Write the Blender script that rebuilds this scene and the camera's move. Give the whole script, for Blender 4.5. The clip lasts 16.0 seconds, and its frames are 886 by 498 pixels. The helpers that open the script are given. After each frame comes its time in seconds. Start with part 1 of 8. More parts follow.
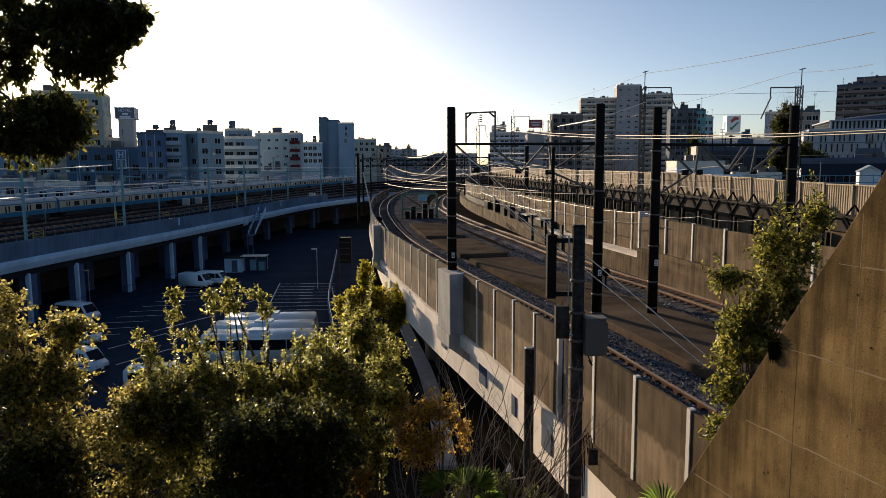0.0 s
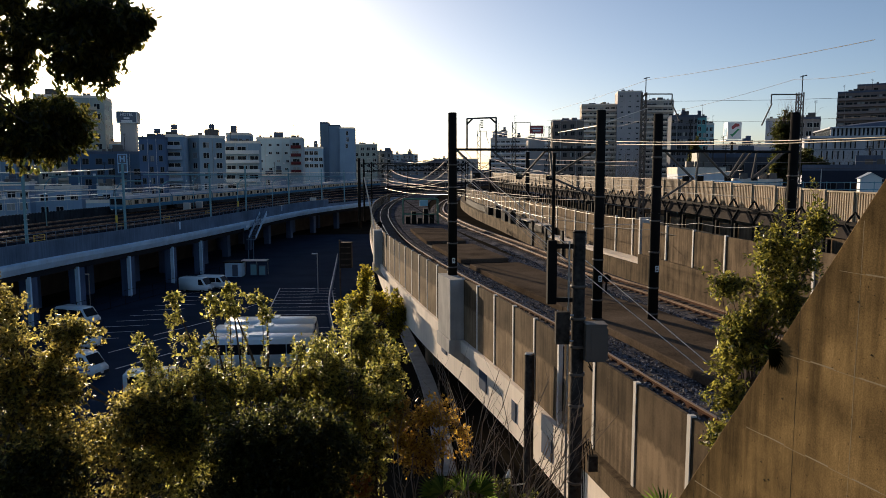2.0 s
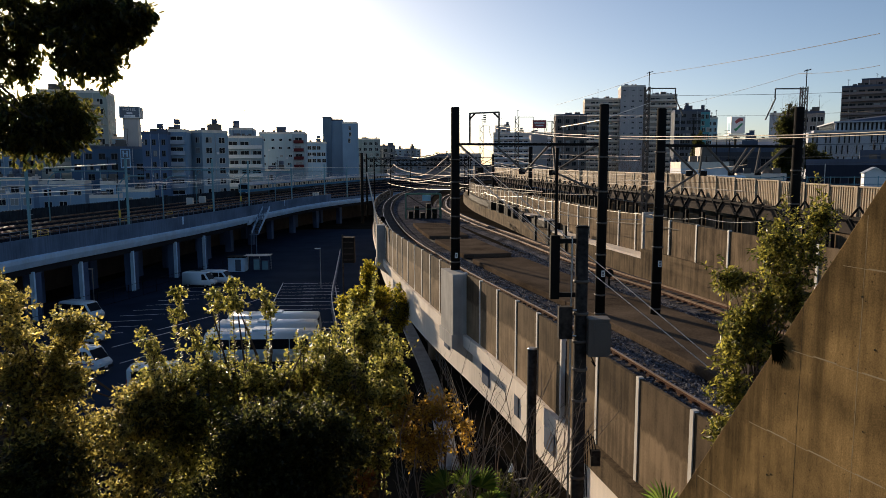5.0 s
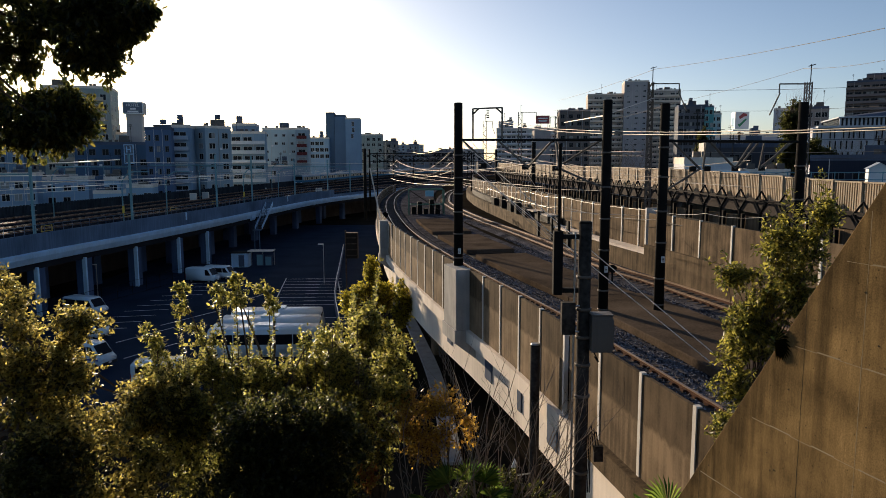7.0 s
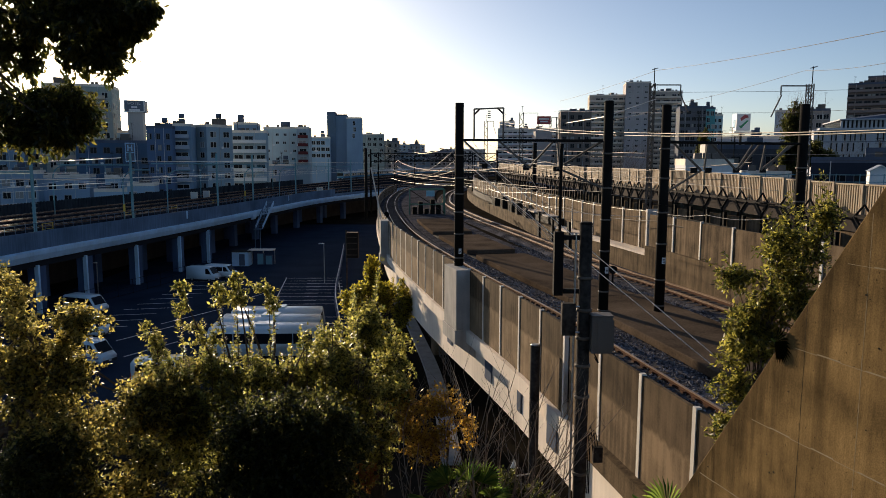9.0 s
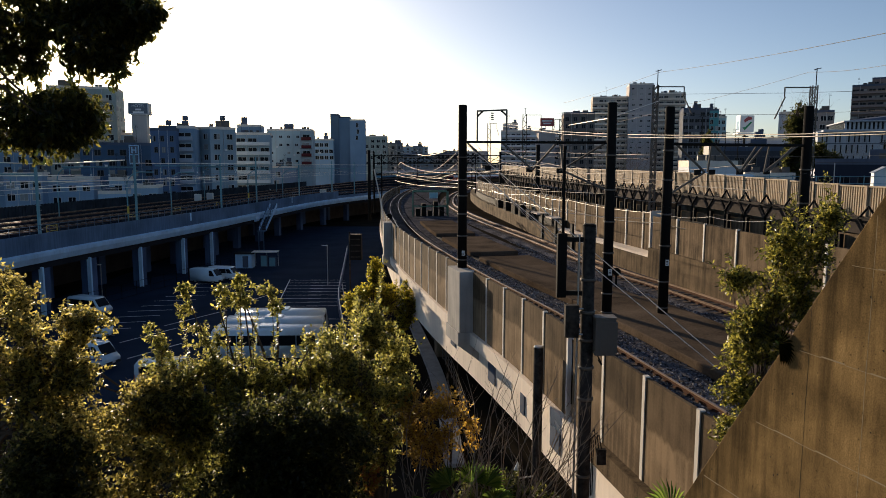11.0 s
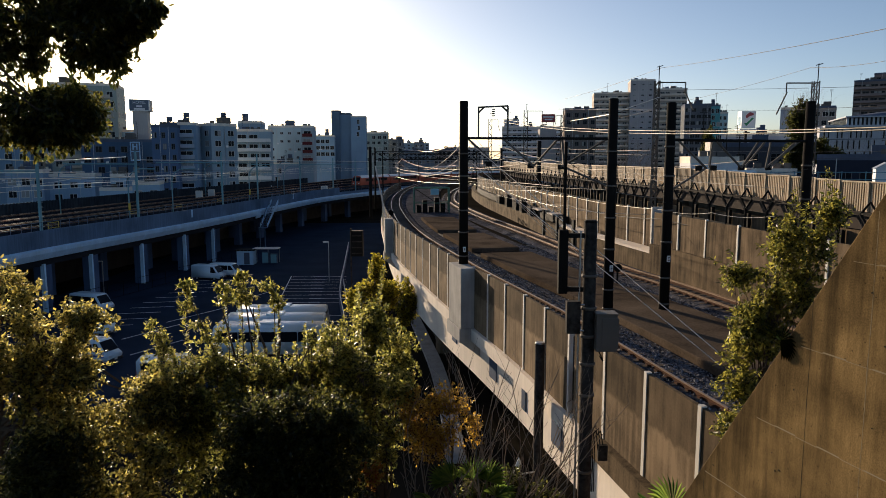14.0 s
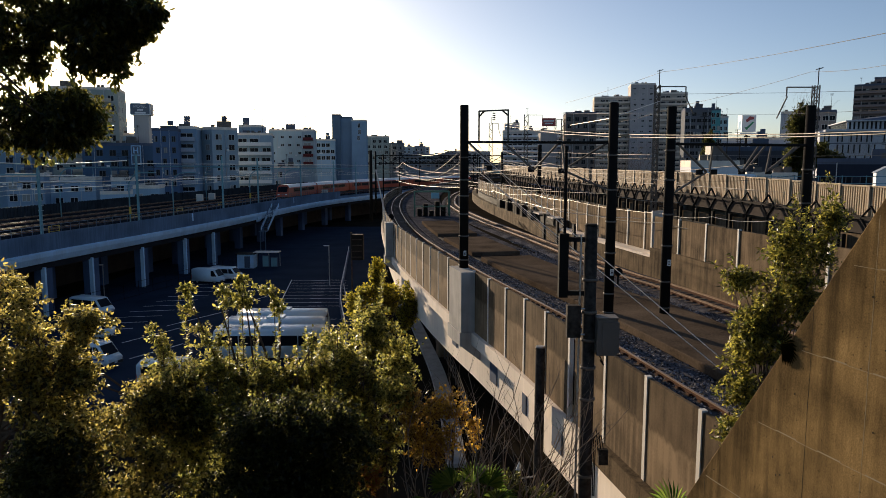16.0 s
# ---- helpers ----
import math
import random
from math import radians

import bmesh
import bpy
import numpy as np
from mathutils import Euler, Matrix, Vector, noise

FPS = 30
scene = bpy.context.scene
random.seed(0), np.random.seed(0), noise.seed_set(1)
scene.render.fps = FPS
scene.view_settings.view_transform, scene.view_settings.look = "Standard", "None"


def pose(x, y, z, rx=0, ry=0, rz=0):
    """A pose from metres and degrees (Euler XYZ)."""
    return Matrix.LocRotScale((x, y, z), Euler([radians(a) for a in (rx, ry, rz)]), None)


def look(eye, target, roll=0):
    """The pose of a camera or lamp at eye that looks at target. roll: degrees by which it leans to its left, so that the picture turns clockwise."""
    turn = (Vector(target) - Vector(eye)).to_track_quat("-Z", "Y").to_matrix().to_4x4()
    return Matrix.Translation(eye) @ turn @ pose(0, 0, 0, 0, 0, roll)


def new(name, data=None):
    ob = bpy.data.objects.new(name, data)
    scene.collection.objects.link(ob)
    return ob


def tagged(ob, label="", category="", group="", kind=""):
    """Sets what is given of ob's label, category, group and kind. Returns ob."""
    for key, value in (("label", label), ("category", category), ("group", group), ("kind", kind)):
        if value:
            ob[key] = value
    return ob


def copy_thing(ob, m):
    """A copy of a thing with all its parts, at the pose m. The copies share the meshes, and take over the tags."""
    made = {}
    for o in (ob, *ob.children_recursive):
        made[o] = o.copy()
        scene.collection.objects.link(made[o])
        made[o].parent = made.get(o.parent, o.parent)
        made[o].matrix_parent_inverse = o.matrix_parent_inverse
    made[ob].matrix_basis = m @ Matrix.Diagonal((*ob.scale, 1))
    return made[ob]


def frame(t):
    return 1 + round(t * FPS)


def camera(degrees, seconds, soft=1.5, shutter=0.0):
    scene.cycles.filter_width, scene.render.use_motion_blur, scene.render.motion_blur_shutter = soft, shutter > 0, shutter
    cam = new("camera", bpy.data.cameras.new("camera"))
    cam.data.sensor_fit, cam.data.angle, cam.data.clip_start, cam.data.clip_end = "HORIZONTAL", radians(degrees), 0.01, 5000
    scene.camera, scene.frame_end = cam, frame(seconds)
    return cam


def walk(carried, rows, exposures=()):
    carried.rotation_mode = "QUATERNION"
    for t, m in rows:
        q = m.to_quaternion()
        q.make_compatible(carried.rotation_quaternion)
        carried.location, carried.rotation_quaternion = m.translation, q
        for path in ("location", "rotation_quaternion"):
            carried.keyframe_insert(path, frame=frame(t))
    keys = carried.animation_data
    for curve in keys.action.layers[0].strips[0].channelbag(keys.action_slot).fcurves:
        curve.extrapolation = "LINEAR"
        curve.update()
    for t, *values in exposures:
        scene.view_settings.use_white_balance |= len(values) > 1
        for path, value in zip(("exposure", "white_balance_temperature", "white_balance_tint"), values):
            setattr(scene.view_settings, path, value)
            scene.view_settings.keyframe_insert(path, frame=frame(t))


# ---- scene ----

# ---------- camera ----------
EYE = (0.0, 0.0, 17.5)
cam = camera(64, 16.0, soft=0.62)
# seconds, turn to the right, tilt, lean (degrees)
PATH = [(0, 0.534, -6.893, 0.396), (0.5, 0.672, -6.817, 0.363), (1, 0.587, -6.685, 0.160), (1.5, 0.526, -6.578, 0.214),
        (2, 0.491, -6.465, 0.158), (2.5, 0.636, -6.357, 0.262), (3, 0.579, -6.518, 0.325), (3.5, 0.542, -6.724, 0.333),
        (4, 0.472, -6.744, 0.287), (6.5, 0.020, -7.179, 0.173), (7, 0.015, -7.232, 0.207), (7.5, 0.010, -7.300, 0.148),
        (8, 0.000, -7.357, 0.000), (8.5, -0.002, -7.417, -0.065), (9, -0.031, -7.227, -0.108), (11.5, -0.329, -7.069, -0.051),
        (12, -0.335, -7.138, -0.049), (12.5, -0.340, -7.215, -0.033), (13, -0.340, -7.290, -0.008), (13.5, -0.363, -7.359, -0.004),
        (14, -0.395, -7.365, 0.019), (14.5, -0.398, -7.006, -0.053), (15, -0.393, -6.973, 0.005), (15.5, -0.422, -6.996, -0.052),
        (16, -0.430, -7.060, -0.016)]


def aim(turn, tilt, lean):
    a, b = radians(turn), radians(tilt)
    way = Vector((math.sin(a) * math.cos(b), math.cos(a) * math.cos(b), math.sin(b)))
    return look(EYE, Vector(EYE) + way * 50, LEAN * lean)


LEAN = -1
walk(cam, [(t, aim(a, b, c)) for t, a, b, c in PATH], exposures=[(0, 0.54, 6150, 12), (16, 0.54, 6150, 12)])

# ---------- world and sun ----------
SUN_TURN, SUN_UP = -27.0, 9.2   # degrees to the right of the view's axis, above the horizon
world = bpy.data.worlds.new("sky")
scene.world = world
world.use_nodes = True
wn = world.node_tree.nodes
sky = wn.new("ShaderNodeTexSky")
sky.sky_type, sky.sun_disc = "NISHITA", False
sky.sun_elevation, sky.sun_rotation = radians(SUN_UP), radians(SUN_TURN)
sky.air_density, sky.dust_density, sky.ozone_density, sky.altitude = 0.62, 0.9, 1.0, 40
world.node_tree.links.new(sky.outputs[0], wn["Background"].inputs[0])
wn["Background"].inputs[1].default_value = 0.090
sun_data = bpy.data.lights.new("sun", "SUN")
sun_data.energy, sun_data.angle, sun_data.color = 5.0, radians(0.5), (1.0, 0.78, 0.52)
sun = new("sun", sun_data)
sa, su = radians(SUN_TURN), radians(SUN_UP)
SUN_WAY = Vector((math.sin(sa) * math.cos(su), math.cos(sa) * math.cos(su), math.sin(su)))
sun.matrix_world = look(SUN_WAY * 100, (0, 0, 0))


# ---------- materials ----------
def mat(name, base, rough=0.8, metal=0.0, scale=3.0, vary=0.25, bump=0.15, streak=0.0, fine=40.0, spec=0.5, rand=0.0, grain=0.35, stain_shade=0.0):
    """Colour with two scales of variation and fine relief; streak: dark runs down vertical faces."""
    if rough >= 0.85 and spec == 0.5:
        spec = 0.04   # rough mineral surfaces shade their own glints
    m = bpy.data.materials.new(name)
    m.use_nodes = True
    nt = m.node_tree
    nd, ln = nt.nodes, nt.links
    b = nd["Principled BSDF"]
    b.inputs["Roughness"].default_value, b.inputs["Metallic"].default_value = rough, metal
    b.inputs["Specular IOR Level"].default_value = spec
    geo = nd.new("ShaderNodeNewGeometry")
    big, small = nd.new("ShaderNodeTexNoise"), nd.new("ShaderNodeTexNoise")
    big.inputs["Scale"].default_value, small.inputs["Scale"].default_value = scale * 0.2, fine
    big.inputs["Detail"].default_value, small.inputs["Detail"].default_value = 6, 3
    ln.new(geo.outputs["Position"], big.inputs["Vector"])
    ln.new(geo.outputs["Position"], small.inputs["Vector"])
    add = nd.new("ShaderNodeMath")
    add.operation = "MULTIPLY_ADD"
    add.inputs[1].default_value = grain
    ln.new(small.outputs["Fac"], add.inputs[0])
    ln.new(big.outputs["Fac"], add.inputs[2])
    last = add
    if streak:
        mp, st = nd.new("ShaderNodeMapping"), nd.new("ShaderNodeTexNoise")
        mp.inputs["Scale"].default_value = (1.0, 1.0, 0.06)
        st.inputs["Scale"].default_value, st.inputs["Detail"].default_value = 5.0, 5
        ln.new(geo.outputs["Position"], mp.inputs["Vector"])
        ln.new(mp.outputs["Vector"], st.inputs["Vector"])
        a2 = nd.new("ShaderNodeMath")
        a2.operation = "MULTIPLY_ADD"
        a2.inputs[1].default_value = streak
        ln.new(st.outputs["Fac"], a2.inputs[0])
        ln.new(last.outputs[0], a2.inputs[2])
        last = a2
    if rand:
        oi, a3 = nd.new("ShaderNodeObjectInfo"), nd.new("ShaderNodeMath")
        a3.operation, a3.inputs[1].default_value = "MULTIPLY_ADD", rand
        ln.new(oi.outputs["Random"], a3.inputs[0])
        ln.new(last.outputs[0], a3.inputs[2])
        last = a3
    mean = 0.5 + 0.5 * grain + 0.5 * streak + 0.5 * rand
    ramp = nd.new("ShaderNodeMapRange")
    ramp.inputs["From Min"].default_value, ramp.inputs["From Max"].default_value = mean - 0.3, mean + 0.3
    ramp.inputs["To Min"].default_value, ramp.inputs["To Max"].default_value = 1 - vary, 1 + vary
    ln.new(last.outputs[0], ramp.inputs["Value"])
    mix = nd.new("ShaderNodeVectorMath")
    mix.operation = "SCALE"
    mix.inputs[0].default_value = base
    if stain_shade:
        # upper half of the panels darker: rain streaks and a painted shadow, ragged lower border
        sep, edge, mul = nd.new("ShaderNodeSeparateXYZ"), nd.new("ShaderNodeMapRange"), nd.new("ShaderNodeMath")
        rag = nd.new("ShaderNodeMath")
        ln.new(geo.outputs["Position"], sep.inputs[0])
        rag.operation, rag.inputs[1].default_value = "MULTIPLY_ADD", 0.45
        ln.new(st.outputs["Fac"], rag.inputs[0])
        ln.new(sep.outputs["Z"], rag.inputs[2])
        edge.inputs["From Min"].default_value, edge.inputs["From Max"].default_value = stain_shade, stain_shade + 0.12
        edge.inputs["To Min"].default_value, edge.inputs["To Max"].default_value = 1.28, 0.66
        ln.new(rag.outputs[0], edge.inputs["Value"])
        mul.operation = "MULTIPLY"
        ln.new(ramp.outputs[0], mul.inputs[0])
        ln.new(edge.outputs[0], mul.inputs[1])
        ln.new(mul.outputs[0], mix.inputs["Scale"])
    else:
        ln.new(ramp.outputs[0], mix.inputs["Scale"])
    ln.new(mix.outputs[0], b.inputs["Base Color"])
    if bump:
        bp = nd.new("ShaderNodeBump")
        bp.inputs["Strength"].default_value, bp.inputs["Distance"].default_value = bump, 0.02
        ln.new(small.outputs["Fac"], bp.inputs["Height"])
        ln.new(bp.outputs[0], b.inputs["Normal"])
    return m


def leaf_mat(name, colour, other, rough=0.38, spec=0.35):
    """Leaves: each its own tint, shiny on top, letting some light through."""
    m = bpy.data.materials.new(name)
    m.use_nodes = True
    nd, ln = m.node_tree.nodes, m.node_tree.links
    b = nd["Principled BSDF"]
    b.inputs["Roughness"].default_value, b.inputs["Specular IOR Level"].default_value = rough, spec
    geo, ramp = nd.new("ShaderNodeNewGeometry"), nd.new("ShaderNodeValToRGB")
    ramp.color_ramp.elements[0].color, ramp.color_ramp.elements[1].color = (*colour, 1), (*other, 1)
    ramp.color_ramp.elements[0].position = 0.12
    ln.new(geo.outputs["Random Per Island"], ramp.inputs["Fac"])
    ln.new(ramp.outputs[0], b.inputs["Base Color"])
    tr, mx = nd.new("ShaderNodeBsdfTranslucent"), nd.new("ShaderNodeMixShader")
    gain = nd.new("ShaderNodeVectorMath")
    gain.operation = "MULTIPLY"
    gain.inputs[1].default_value = (7.9, 7.7, 6.4)
    ln.new(ramp.outputs[0], gain.inputs[0])
    ln.new(gain.outputs[0], tr.inputs["Color"])
    mx.inputs["Fac"].default_value = 0.6
    ln.new(b.outputs[0], mx.inputs[1])
    ln.new(tr.outputs[0], mx.inputs[2])
    ln.new(mx.outputs[0], nd["Material Output"].inputs["Surface"])
    return m


def stone_mat(name):
    """Crushed stone, each piece of its own grey."""
    m = bpy.data.materials.new(name)
    m.use_nodes = True
    nd, ln = m.node_tree.nodes, m.node_tree.links
    geo, ramp = nd.new("ShaderNodeNewGeometry"), nd.new("ShaderNodeValToRGB")
    ramp.color_ramp.elements[0].color, ramp.color_ramp.elements[1].color = (0.03, 0.03, 0.034, 1), (0.26, 0.26, 0.285, 1)
    ln.new(geo.outputs["Random Per Island"], ramp.inputs["Fac"])
    ln.new(ramp.outputs[0], nd["Principled BSDF"].inputs["Base Color"])
    nd["Principled BSDF"].inputs["Roughness"].default_value = 0.9
    nd["Principled BSDF"].inputs["Specular IOR Level"].default_value = 0.1
    return m


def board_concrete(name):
    """Old board-marked concrete: fine upright grain, broad blotches, run-off stains and air holes."""
    m = bpy.data.materials.new(name)
    m.use_nodes = True
    nd, ln = m.node_tree.nodes, m.node_tree.links
    b = nd["Principled BSDF"]
    b.inputs["Roughness"].default_value, b.inputs["Specular IOR Level"].default_value = 0.93, 0.04
    geo = nd.new("ShaderNodeNewGeometry")

    def noise(scale, stretch, detail):
        mp, n = nd.new("ShaderNodeMapping"), nd.new("ShaderNodeTexNoise")
        mp.inputs["Scale"].default_value = stretch
        n.inputs["Scale"].default_value, n.inputs["Detail"].default_value = scale, detail
        ln.new(geo.outputs["Position"], mp.inputs["Vector"])
        ln.new(mp.outputs["Vector"], n.inputs["Vector"])
        return n.outputs["Fac"]

    def spread(fac, lo, hi, a, c):
        r = nd.new("ShaderNodeMapRange")
        r.inputs["From Min"].default_value, r.inputs["From Max"].default_value = lo, hi
        r.inputs["To Min"].default_value, r.inputs["To Max"].default_value = a, c
        ln.new(fac, r.inputs["Value"])
        return r.outputs[0]

    def times(p, q):
        x = nd.new("ShaderNodeMath")
        x.operation = "MULTIPLY"
        ln.new(p, x.inputs[0])
        ln.new(q, x.inputs[1])
        return x.outputs[0]
    grain = spread(noise(30, (1, 1, 0.08), 4), 0.3, 0.7, 0.87, 1.13)
    blotch = spread(noise(2.6, (1, 1, 0.8), 10), 0.3, 0.7, 0.58, 1.45)
    runs = spread(noise(5, (1, 1, 0.09), 6), 0.52, 0.74, 1.0, 0.5)
    speck = spread(noise(70, (1, 1, 1), 3), 0.3, 0.7, 0.75, 1.25)
    vo = nd.new("ShaderNodeTexVoronoi")
    vo.inputs["Scale"].default_value = 9.0
    ln.new(geo.outputs["Position"], vo.inputs["Vector"])
    holes = spread(vo.outputs["Distance"], 0.06, 0.10, 0.45, 1.0)
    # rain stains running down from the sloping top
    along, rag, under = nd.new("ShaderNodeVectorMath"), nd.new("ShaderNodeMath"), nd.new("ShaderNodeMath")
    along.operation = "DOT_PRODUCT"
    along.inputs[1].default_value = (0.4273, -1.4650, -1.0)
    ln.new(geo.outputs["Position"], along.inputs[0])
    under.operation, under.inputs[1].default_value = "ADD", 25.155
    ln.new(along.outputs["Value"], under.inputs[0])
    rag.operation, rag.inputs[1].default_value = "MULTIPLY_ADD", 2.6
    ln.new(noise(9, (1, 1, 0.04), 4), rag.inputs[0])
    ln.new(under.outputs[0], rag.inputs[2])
    stain_shade = spread(rag.outputs[0], 1.35, 2.3, 0.52, 1.0)
    fac = times(times(times(grain, blotch), times(runs, speck)), times(holes, stain_shade))
    mix = nd.new("ShaderNodeVectorMath")
    mix.operation = "SCALE"
    mix.inputs[0].default_value = (0.222, 0.143, 0.057)
    ln.new(fac, mix.inputs["Scale"])
    ln.new(mix.outputs[0], b.inputs["Base Color"])
    bp = nd.new("ShaderNodeBump")
    bp.inputs["Strength"].default_value, bp.inputs["Distance"].default_value = 0.25, 0.004
    ln.new(fac, bp.inputs["Height"])
    ln.new(bp.outputs[0], b.inputs["Normal"])
    return m


